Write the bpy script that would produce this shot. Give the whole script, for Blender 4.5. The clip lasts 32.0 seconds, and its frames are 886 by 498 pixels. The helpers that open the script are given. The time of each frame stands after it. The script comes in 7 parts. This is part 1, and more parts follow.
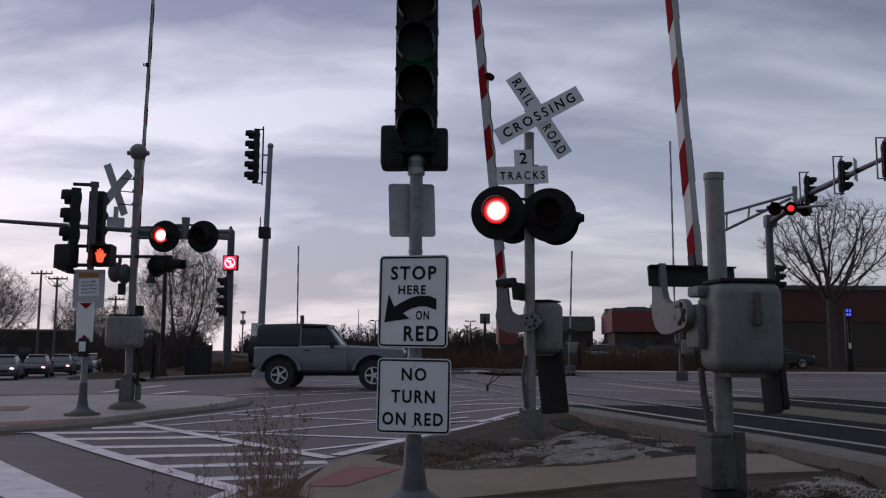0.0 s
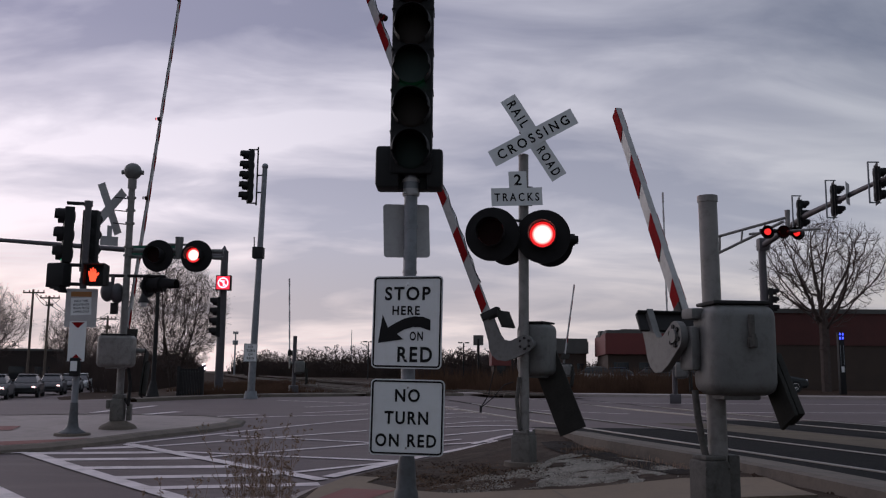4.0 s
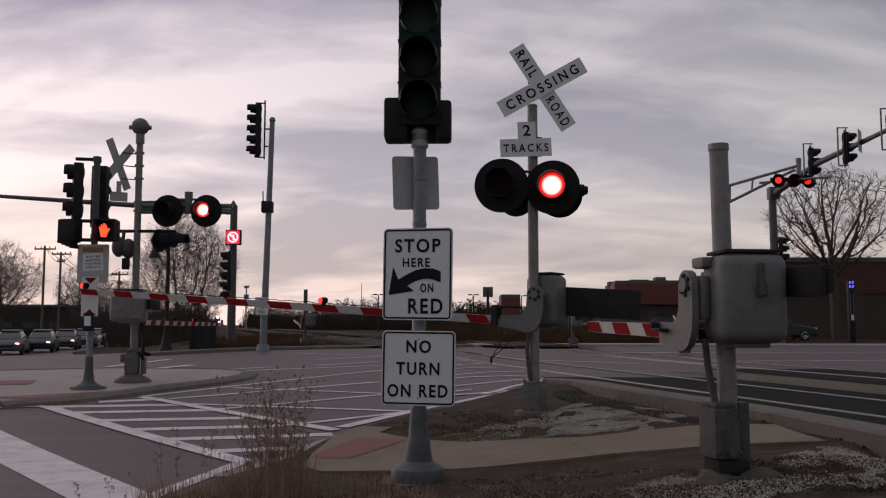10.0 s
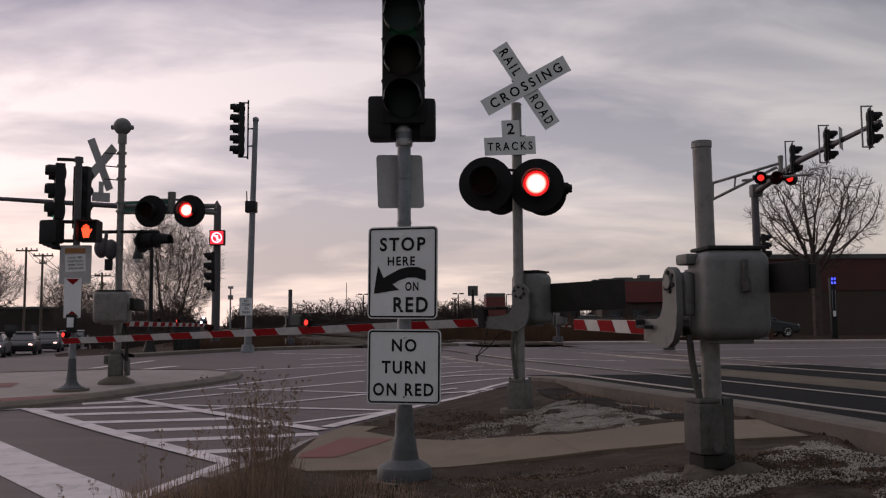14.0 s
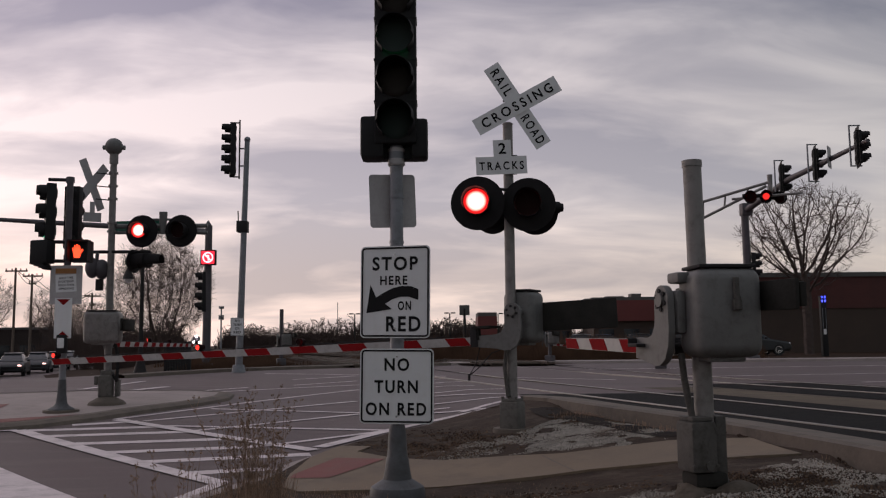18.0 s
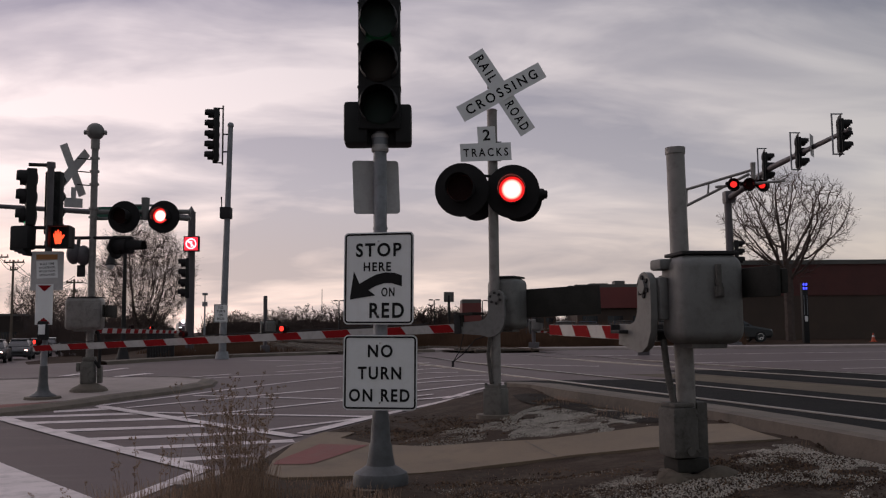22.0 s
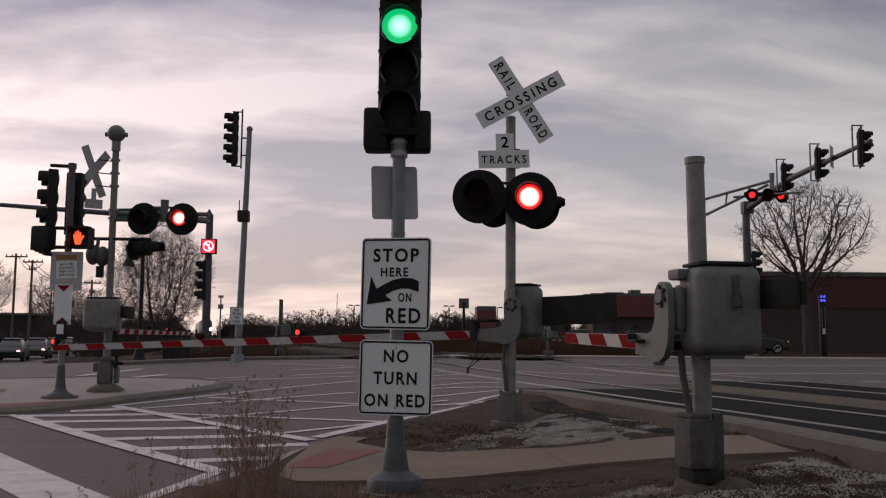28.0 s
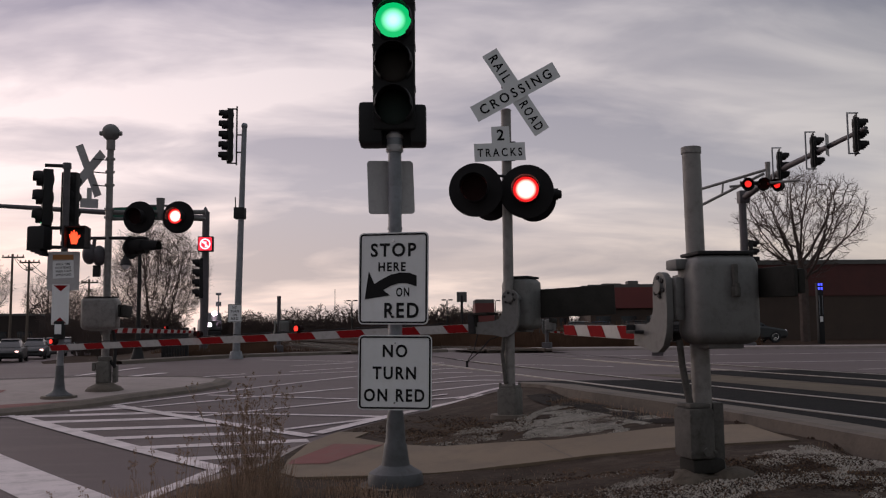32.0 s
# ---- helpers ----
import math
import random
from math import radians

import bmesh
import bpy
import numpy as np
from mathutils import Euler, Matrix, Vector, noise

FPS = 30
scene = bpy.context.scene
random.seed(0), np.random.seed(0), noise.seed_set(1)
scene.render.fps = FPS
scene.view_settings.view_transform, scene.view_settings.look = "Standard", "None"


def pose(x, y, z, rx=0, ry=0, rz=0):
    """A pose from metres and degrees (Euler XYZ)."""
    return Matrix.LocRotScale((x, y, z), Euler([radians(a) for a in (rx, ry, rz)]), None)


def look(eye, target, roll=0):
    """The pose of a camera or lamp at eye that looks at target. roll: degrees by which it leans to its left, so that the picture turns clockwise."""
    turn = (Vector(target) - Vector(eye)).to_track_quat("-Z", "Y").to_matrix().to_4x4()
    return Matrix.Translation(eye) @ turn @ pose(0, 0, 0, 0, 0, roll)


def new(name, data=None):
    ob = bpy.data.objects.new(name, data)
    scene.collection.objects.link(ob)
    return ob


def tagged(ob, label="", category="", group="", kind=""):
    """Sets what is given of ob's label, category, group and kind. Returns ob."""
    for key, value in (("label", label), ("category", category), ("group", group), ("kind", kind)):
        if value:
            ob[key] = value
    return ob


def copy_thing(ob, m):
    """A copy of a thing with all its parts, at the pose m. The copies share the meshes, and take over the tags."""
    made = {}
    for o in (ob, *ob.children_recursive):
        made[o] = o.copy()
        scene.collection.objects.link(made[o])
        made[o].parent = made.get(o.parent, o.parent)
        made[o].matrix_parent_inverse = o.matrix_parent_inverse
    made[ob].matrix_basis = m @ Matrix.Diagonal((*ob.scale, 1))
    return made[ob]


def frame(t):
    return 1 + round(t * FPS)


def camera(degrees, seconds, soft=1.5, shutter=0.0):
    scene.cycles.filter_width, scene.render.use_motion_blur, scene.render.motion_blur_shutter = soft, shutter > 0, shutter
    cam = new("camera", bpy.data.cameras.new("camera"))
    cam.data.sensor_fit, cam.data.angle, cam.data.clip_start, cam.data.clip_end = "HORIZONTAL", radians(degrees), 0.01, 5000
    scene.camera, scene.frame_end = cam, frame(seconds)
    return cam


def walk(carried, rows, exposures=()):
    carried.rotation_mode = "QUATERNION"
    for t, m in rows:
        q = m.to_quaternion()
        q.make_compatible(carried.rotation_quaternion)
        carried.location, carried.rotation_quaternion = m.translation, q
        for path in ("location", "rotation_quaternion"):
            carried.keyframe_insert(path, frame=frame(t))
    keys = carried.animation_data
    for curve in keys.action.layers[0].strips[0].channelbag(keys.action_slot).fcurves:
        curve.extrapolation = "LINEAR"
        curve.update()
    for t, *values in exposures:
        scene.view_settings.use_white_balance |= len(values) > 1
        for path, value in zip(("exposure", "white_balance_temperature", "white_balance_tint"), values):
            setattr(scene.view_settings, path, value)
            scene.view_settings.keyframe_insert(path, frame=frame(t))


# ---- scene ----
cam = camera(53.0, 32.0, soft=1.2)
# seconds, x, y, z, yaw, pitch, roll (degrees)
PATH = [
    (0, 0.007, -0.001, 1.318, 0.93, 6.59, 0.34), (0.5, 0.007, 0.001, 1.314, 0.76, 6.77, -0.04), (1, 0.011, 0.003, 1.313, 0.64, 6.96, 0.05),
    (1.5, 0.008, -0.001, 1.315, 0.56, 7.21, 0.45), (2, 0.006, -0.010, 1.321, 0.81, 7.50, 0.07), (2.5, 0.005, -0.006, 1.315, 0.68, 7.82, 0.14),
    (3, -0.001, -0.008, 1.314, 0.61, 7.93, 0.45), (3.5, 0.003, -0.000, 1.314, 0.54, 7.97, 0.63), (5.5, -0.006, -0.004, 1.311, 0.24, 7.84, 0.34),
    (6, -0.004, -0.004, 1.309, 0.12, 7.57, -0.30), (6.5, -0.005, -0.003, 1.308, 0.14, 7.19, -0.05), (7, -0.003, 0.002, 1.308, -0.04, 6.91, 0.57),
    (7.5, 0.002, -0.001, 1.305, -0.44, 6.52, -0.44), (8, 0.001, 0.008, 1.306, -0.57, 6.03, -0.62), (8.5, -0.001, 0.004, 1.302, -0.33, 5.61, 0.07),
    (9, -0.001, 0.005, 1.303, 0.12, 5.28, -0.56), (9.5, -0.007, -0.004, 1.300, 0.65, 5.09, -0.58), (10, -0.005, -0.003, 1.308, 1.09, 4.90, 0.10),
    (10.5, -0.005, -0.004, 1.302, 1.25, 4.73, -0.30), (11, -0.007, -0.005, 1.301, 1.00, 4.73, -0.29), (11.5, -0.004, -0.003, 1.301, 0.72, 5.08, -0.16),
    (12, -0.005, -0.011, 1.301, 0.72, 5.01, 0.08), (12.5, -0.006, -0.007, 1.296, 0.42, 4.65, 0.11), (13, 0.000, 0.000, 1.300, 0.00, 4.33, 0.00),
    (13.5, -0.004, 0.007, 1.299, -0.17, 4.46, -0.15), (14, -0.007, 0.000, 1.301, 0.10, 4.85, -0.33), (14.5, -0.004, -0.002, 1.300, 0.12, 5.21, -0.39),
    (15, -0.007, 0.000, 1.299, -0.13, 5.49, -0.49), (15.5, -0.007, -0.004, 1.300, -0.23, 5.62, -0.54), (17.5, -0.012, -0.020, 1.298, 0.05, 5.83, -0.80),
    (18, -0.016, -0.020, 1.298, -0.47, 6.09, -0.53), (18.5, -0.015, -0.019, 1.298, -0.89, 6.05, -0.68), (19, -0.013, -0.014, 1.298, -1.35, 5.93, -0.61),
    (19.5, -0.013, -0.021, 1.299, -1.52, 5.87, -0.19), (20, -0.016, -0.015, 1.297, -1.68, 5.85, -0.15), (20.5, -0.013, -0.016, 1.296, -1.72, 5.75, 0.06),
    (21, -0.008, -0.005, 1.299, -1.70, 5.60, 0.13), (21.5, -0.008, -0.004, 1.296, -1.61, 5.39, -0.55), (22, -0.008, -0.009, 1.295, -1.46, 5.24, -0.50),
    (22.5, -0.024, -0.019, 1.297, -1.03, 5.24, 0.30), (23, -0.028, -0.017, 1.297, 0.13, 5.11, 0.22), (23.5, -0.025, -0.024, 1.295, 0.55, 5.17, 0.28),
    (24, -0.026, -0.022, 1.295, 0.54, 5.24, 0.66), (24.5, -0.025, -0.021, 1.298, 0.40, 5.24, 1.13), (25, -0.031, -0.026, 1.293, 0.17, 5.32, 0.92),
    (25.5, -0.024, -0.024, 1.296, 0.14, 5.58, 0.29), (27.5, -0.020, -0.024, 1.294, -0.34, 5.69, 0.47), (28, -0.023, -0.023, 1.294, -0.45, 5.64, 0.47),
    (28.5, -0.024, -0.024, 1.295, -0.46, 5.81, -0.06), (29, -0.018, -0.013, 1.294, -0.46, 5.91, -0.17), (29.5, -0.019, -0.012, 1.293, -0.52, 5.80, -0.12),
    (30, -0.017, -0.012, 1.294, -0.64, 5.60, 0.13), (30.5, -0.023, -0.008, 1.293, -0.65, 5.52, -0.03), (31, -0.027, -0.014, 1.293, -0.65, 5.26, 0.04),
    (31.5, -0.023, -0.016, 1.294, -0.83, 5.19, 0.05), (32, -0.025, -0.011, 1.295, -0.64, 5.25, -0.45),
]
walk(cam, [(t, Matrix.Translation((x, y, z)) @ pose(0, 0, 0, 0, 0, yaw) @ pose(0, 0, 0, 90 + pitch) @ pose(0, 0, 0, 0, 0, roll))
           for t, x, y, z, yaw, pitch, roll in PATH],
     exposures=[(0, -0.17, 5560, 4), (2.5, -0.14, 5720, 5), (6, -0.13, 6130, 6), (10, -0.10, 6520, 7), (13, -0.05, 6640, 7), (32, -0.05, 6660, 7)])

# ---- sky and light: a dusk overcast, brightest low on the left ----
SUN_AZ, SUN_EL = radians(-48), radians(7)
world = bpy.data.worlds.new("dusk_sky")
scene.world = world
world.use_nodes = True
wt = world.node_tree
wt.nodes.clear()


def wn(kind, **props):
    n = wt.nodes.new(kind)
    for k, v in props.items():
        if k == "operation":
            n.operation = v
        elif k == "blend_type":
            n.blend_type = v
        elif k == "data_type":
            n.data_type = v
    return n


def wmath(op, a, b=None, c=None):
    n = wn("ShaderNodeMath", operation=op)
    for i, v in enumerate((a, b, c)):
        if v is None:
            continue
        if isinstance(v, (int, float)):
            n.inputs[i].default_value = v
        else:
            wt.links.new(v, n.inputs[i])
    return n.outputs[0]


def wramp(fac, stops):
    n = wn("ShaderNodeValToRGB")
    el = n.color_ramp.elements
    while len(el) < len(stops):
        el.new(0.5)
    for e, (p, col) in zip(el, stops):
        e.position, e.color = p, (*col, 1)
    wt.links.new(fac, n.inputs[0])
    return n.outputs[0]


def wmix(fac, a, b, blend="MIX"):
    n = wn("ShaderNodeMix", data_type="RGBA", blend_type=blend)
    for sock, v in ((n.inputs[0], fac), (n.inputs[6], a), (n.inputs[7], b)):
        if isinstance(v, (int, float)):
            sock.default_value = v
        elif isinstance(v, tuple):
            sock.default_value = (*v, 1)
        else:
            wt.links.new(v, sock)
    return n.outputs[2]


w_coord = wn("ShaderNodeTexCoord").outputs["Generated"]
w_sep = wn("ShaderNodeSeparateXYZ")
wt.links.new(w_coord, w_sep.inputs[0])
w_x, w_y, w_z = w_sep.outputs
w_up = wmath("MAXIMUM", w_z, 0.0)
w_den = wmath("ADD", w_up, 0.28)
w_flat = wn("ShaderNodeCombineXYZ")
wt.links.new(wmath("DIVIDE", w_x, w_den), w_flat.inputs[0])
wt.links.new(wmath("DIVIDE", w_y, w_den), w_flat.inputs[1])


def wnoise(scale, detail, rough, dist, sx, sy, off):
    m = wn("ShaderNodeMapping")
    m.inputs["Scale"].default_value = (sx, sy, 1)
    m.inputs["Location"].default_value = off
    m.inputs["Rotation"].default_value = (0, 0, radians(-34))
    wt.links.new(w_flat.outputs[0], m.inputs[0])
    n = wn("ShaderNodeTexNoise")
    for k, v in (("Scale", scale), ("Detail", detail), ("Roughness", rough), ("Distortion", dist)):
        n.inputs[k].default_value = v
    wt.links.new(m.outputs[0], n.inputs["Vector"])
    return n.outputs[0]


w_big = wnoise(1.15, 5, 0.50, 0.35, 0.62, 1.3, (3.1, 0.4, 0))
w_mid = wnoise(3.0, 6, 0.52, 0.5, 0.6, 1.35, (7.3, 2.2, 0))
w_cloud = wmath("ADD", wmath("MULTIPLY", w_big, 0.58), wmath("MULTIPLY", w_mid, 0.42))
w_cover = wramp(w_cloud, [(0.415, (0, 0, 0)), (0.50, (0.45, 0.45, 0.45)), (0.57, (1, 1, 1))])
# how near a direction is to the glow of the hidden sun
w_side = wmath("ADD", wmath("MULTIPLY", w_x, math.sin(SUN_AZ)), wmath("MULTIPLY", w_y, math.cos(SUN_AZ)))
w_glow = wmath("POWER", wmath("MAXIMUM", wmath("MULTIPLY_ADD", w_side, 0.5, 0.5), 0.0), 3.05)
w_dark = wmix(w_glow, (0.142, 0.164, 0.208), (0.46, 0.40, 0.53))
w_light = wmix(w_glow, (0.29, 0.315, 0.352), (1.20, 1.02, 1.10))
w_deck = wmix(w_cover, w_dark, w_light)
w_low = wramp(w_up, [(0.0, (1, 1, 1)), (0.13, (0.92, 0.92, 0.92)), (0.23, (0.52, 0.52, 0.52)), (0.36, (0, 0, 0))])
w_lowcol = wmix(w_glow, (0.565, 0.565, 0.545), (1.42, 1.13, 1.13))
w_lowcol = wmix(w_cover, wmix(0.66, w_lowcol, (0.45, 0.435, 0.52)), w_lowcol)
w_lowf = wmath("MULTIPLY", w_low, 0.72)
w_clouds = wmix(w_lowf, w_deck, w_lowcol)
w_haze = wramp(w_up, [(0.0, (1, 1, 1)), (0.075, (1, 1, 1)), (0.16, (0, 0, 0))])
w_clouds = wmix(w_haze, w_clouds, wmix(1.0, w_clouds, (1.02, 0.955, 0.89), "MULTIPLY"))
w_nish = wt.nodes.new("ShaderNodeTexSky")
w_nish.sky_type, w_nish.sun_disc = "NISHITA", False
w_nish.sun_elevation, w_nish.sun_rotation = SUN_EL, SUN_AZ
w_zen = wn("ShaderNodeMapRange")
wt.links.new(w_up, w_zen.inputs["Value"])
for k, v in (("From Min", 0.40), ("From Max", 1.0), ("To Min", 1.0), ("To Max", 2.0)):
    w_zen.inputs[k].default_value = v
w_clouds = wmix(1.0, w_clouds, w_zen.outputs[0], "MULTIPLY")
w_all = wmix(0.93, wmix(1.0, w_nish.outputs[0], (0.10, 0.10, 0.10), "MULTIPLY"), w_clouds)
w_bg = wn("ShaderNodeBackground")
w_bg.inputs["Strength"].default_value = 1.0
wt.links.new(w_all, w_bg.inputs["Color"])
w_out = wn("ShaderNodeOutputWorld")
wt.links.new(w_bg.outputs[0], w_out.inputs["Surface"])

sun = new("sun", bpy.data.lights.new("sun", "SUN"))
sun.data.energy, sun.data.angle, sun.data.color = 0.5, radians(25), (1.0, 0.86, 0.80)
sun.matrix_world = look((0, 0, 0), (-math.sin(SUN_AZ) * math.cos(SUN_EL), -math.cos(SUN_AZ) * math.cos(SUN_EL), -math.sin(SUN_EL)))

# ---- materials ----


def mat(name, col, rough=0.6, metal=0.0, var=0.15, scale=6.0, fine=60.0, bump=0.15, dirt=None, dirt_amount=0.35, spec=0.5, island=False, stretch=None):
    """Painted, cast or mineral surface: broad stains, fine grain, a little relief."""
    m = bpy.data.materials.new(name)
    m.use_nodes = True
    nt = m.node_tree
    bsdf = nt.nodes["Principled BSDF"]
    tc = nt.nodes.new("ShaderNodeTexCoord")
    geo = tc.outputs["Object"]
    wide = geo
    if stretch:
        mp = nt.nodes.new("ShaderNodeMapping")
        mp.inputs["Scale"].default_value = stretch
        mp.inputs["Rotation"].default_value = (0, 0, radians(-8))
        nt.links.new(geo, mp.inputs[0])
        wide = mp.outputs[0]

    def noise_tex(sc, det, rg=0.6):
        n = nt.nodes.new("ShaderNodeTexNoise")
        n.inputs["Scale"].default_value, n.inputs["Detail"].default_value, n.inputs["Roughness"].default_value = sc, det, rg
        nt.links.new(wide if sc != fine else geo, n.inputs["Vector"])
        return n.outputs[0]
    broad, grain = noise_tex(scale, 5), noise_tex(fine, 3)

    def mixed(fac, a, b, blend="MIX"):
        n = nt.nodes.new("ShaderNodeMix")
        n.data_type, n.blend_type = "RGBA", blend
        for sock, v in ((n.inputs[0], fac), (n.inputs[6], a), (n.inputs[7], b)):
            if isinstance(v, (int, float)):
                sock.default_value = v
            elif isinstance(v, tuple):
                sock.default_value = (*v, 1)
            else:
                nt.links.new(v, sock)
        return n.outputs[2]

    def ramp(fac, a, b):
        n = nt.nodes.new("ShaderNodeMapRange")
        n.inputs["From Min"].default_value, n.inputs["From Max"].default_value = a, b
        nt.links.new(fac, n.inputs["Value"])
        return n.outputs[0]
    lo = tuple(c * (1 - var) for c in col)
    hi = tuple(min(1, c * (1 + var)) for c in col)
    base = mixed(ramp(broad, 0.3, 0.7), lo, hi)
    base = mixed(ramp(grain, 0.25, 0.75), base, mixed(0.5, base, hi))
    if dirt:
        n = nt.nodes.new("ShaderNodeMath")
        n.operation = "MULTIPLY"
        nt.links.new(ramp(noise_tex(scale * 2.3, 6, 0.7), 0.48, 0.68), n.inputs[0])
        n.inputs[1].default_value = dirt_amount
        base = mixed(n.outputs[0], base, dirt)
    if island:
        oi = nt.nodes.new("ShaderNodeObjectInfo")
        gi = nt.nodes.new("ShaderNodeNewGeometry")
        ad = nt.nodes.new("ShaderNodeMath")
        ad.operation = "ADD"
        nt.links.new(oi.outputs["Random"], ad.inputs[0])
        nt.links.new(gi.outputs["Random Per Island"], ad.inputs[1])
        hv = nt.nodes.new("ShaderNodeHueSaturation")
        nt.links.new(base, hv.inputs["Color"])
        vr = nt.nodes.new("ShaderNodeMapRange")
        vr.inputs["From Max"].default_value = 2.0
        vr.inputs["To Min"].default_value, vr.inputs["To Max"].default_value = 0.55, 1.5
        nt.links.new(ad.outputs[0], vr.inputs["Value"])
        nt.links.new(vr.outputs[0], hv.inputs["Value"])
        base = hv.outputs[0]
    nt.links.new(base, bsdf.inputs["Base Color"])
    rr = nt.nodes.new("ShaderNodeMapRange")
    rr.inputs["To Min"].default_value, rr.inputs["To Max"].default_value = max(0.02, rough - 0.1), min(1, rough + 0.1)
    nt.links.new(broad, rr.inputs["Value"])
    nt.links.new(rr.outputs[0], bsdf.inputs["Roughness"])
    bsdf.inputs["Metallic"].default_value = metal
    bsdf.inputs["Specular IOR Level"].default_value = spec
    if bump:
        b = nt.nodes.new("ShaderNodeBump")
        b.inputs["Strength"].default_value, b.inputs["Distance"].default_value = bump, 0.01
        nt.links.new(grain, b.inputs["Height"])
        nt.links.new(b.outputs[0], bsdf.inputs["Normal"])
    return m


def glow(name, core, rim, radius=0.0, strength=1.0, lo=0.62, hi=0.98, under=(0.1, 0.01, 0.01)):
    """A lit lens: hot in the middle, coloured at the rim."""
    m = bpy.data.materials.new(name)
    m.use_nodes = True
    nt = m.node_tree
    bsdf = nt.nodes["Principled BSDF"]
    bsdf.inputs["Base Color"].default_value = (*under, 1)
    bsdf.inputs["Roughness"].default_value = 0.3
    bsdf.inputs["Emission Strength"].default_value = strength
    if radius:
        tc = nt.nodes.new("ShaderNodeTexCoord")
        ln = nt.nodes.new("ShaderNodeVectorMath")
        ln.operation = "LENGTH"
        nt.links.new(tc.outputs["Object"], ln.inputs[0])
        r = nt.nodes.new("ShaderNodeValToRGB")
        r.color_ramp.elements[0].position, r.color_ramp.elements[0].color = lo, (*core, 1)
        r.color_ramp.elements[1].position, r.color_ramp.elements[1].color = hi, (*rim, 1)
        d = nt.nodes.new("ShaderNodeMath")
        d.operation = "DIVIDE"
        d.inputs[1].default_value = radius
        nt.links.new(ln.outputs["Value"], d.inputs[0])
        nt.links.new(d.outputs[0], r.inputs[0])
        nt.links.new(r.outputs[0], bsdf.inputs["Emission Color"])
    else:
        bsdf.inputs["Emission Color"].default_value = (*core, 1)
    return m


M_ASPHALT = mat("asphalt", (0.074, 0.0510, 0.0515), 0.70, var=0.30, scale=0.55, fine=45, bump=0.2, dirt=(0.125, 0.098, 0.093), dirt_amount=0.6, spec=0.34, stretch=(0.22, 1.5, 1.0))
M_ASPHALT_DARK = mat("fresh_asphalt", (0.0085, 0.008, 0.0082), 0.95, var=0.3, scale=0.7, fine=40, bump=0.3, dirt=(0.018, 0.016, 0.016), dirt_amount=0.6, spec=0.08)
M_CONCRETE = mat("concrete", (0.245, 0.200, 0.190), 0.85, var=0.15, scale=0.8, fine=35, bump=0.2, dirt=(0.165, 0.135, 0.125), dirt_amount=0.6)
M_CURB = mat("curb_concrete", (0.105, 0.083, 0.068), 0.95, var=0.28, scale=1.5, fine=30, bump=0.3, dirt=(0.06, 0.05, 0.042), dirt_amount=0.75)
M_WALK = mat("sidewalk_concrete", (0.148, 0.107, 0.074), 0.9, var=0.18, scale=0.9, fine=30, bump=0.2, dirt=(0.09, 0.07, 0.053), dirt_amount=0.6)
M_ROUGH = mat("stained_concrete", (0.085, 0.070, 0.057), 0.95, var=0.35, scale=5, fine=30, bump=0.6, dirt=(0.045, 0.036, 0.029), dirt_amount=0.7, spec=0.1)
M_STRIP = mat("crossing_concrete", (0.105, 0.084, 0.064), 0.95, var=0.2, scale=0.9, fine=30, bump=0.2, dirt=(0.06, 0.05, 0.04), dirt_amount=0.6, spec=0.1)
M_RAMP = mat("red_tactile", (0.15, 0.045, 0.04), 0.85, var=0.2, scale=2, fine=40, bump=0.2, dirt=(0.13, 0.08, 0.07), dirt_amount=0.4)
M_PAINT = mat("road_paint", (0.55, 0.475, 0.48), 0.8, var=0.14, scale=1.5, fine=30, bump=0.15, dirt=(0.24, 0.21, 0.205), dirt_amount=0.5, spec=0.2)
M_DIRT = mat("bare_soil", (0.037, 0.025, 0.019), 0.95, var=0.5, scale=1.6, fine=22, bump=1.0, dirt=(0.095, 0.073, 0.058), dirt_amount=0.55, spec=0.1)
M_FIELD = mat("dry_field", (0.031, 0.0185, 0.0130), 0.95, var=0.4, scale=0.15, fine=3, bump=0.5, dirt=(0.018, 0.0135, 0.010), dirt_amount=0.5, spec=0.05)
M_GRAVEL = mat("ballast_stone", (0.335, 0.300, 0.268), 0.9, var=0.35, scale=8, fine=60, bump=0.5, island=True, spec=0.2)
M_RAIL = mat("rail_steel", (0.22, 0.20, 0.19), 0.45, metal=0.7, var=0.3, scale=3, fine=40, bump=0.1)
# darker rail colour for far lengths, leaves the sky's reflection out
M_FAR_RAIL = mat("dull_far_rail", (0.055, 0.036, 0.028), 0.8, metal=0.2, var=0.3, scale=3, fine=40, bump=0.1)
M_DARKWALL = mat("dark_brick", (0.030, 0.021, 0.019), 0.9, var=0.25, scale=0.5, fine=12, bump=0.2)
M_TIE = mat("creosote_wood", (0.07, 0.055, 0.045), 0.9, var=0.3, scale=4, fine=30, bump=0.4, island=True)
M_GALV = mat("galvanised_steel", (0.175, 0.18, 0.20), 0.5, metal=0.35, var=0.22, scale=5, fine=50, bump=0.08, dirt=(0.09, 0.09, 0.095), dirt_amount=0.5)
M_MAST = mat("dark_mast_paint", (0.075, 0.066, 0.074), 0.6, metal=0.2, var=0.2, scale=3, fine=40, bump=0.06, dirt=(0.045, 0.04, 0.042), dirt_amount=0.5)
M_ALU = mat("aluminium_paint", (0.19, 0.175, 0.17), 0.55, metal=0.15, var=0.2, scale=4, fine=40, bump=0.12, dirt=(0.09, 0.078, 0.07), dirt_amount=0.6)
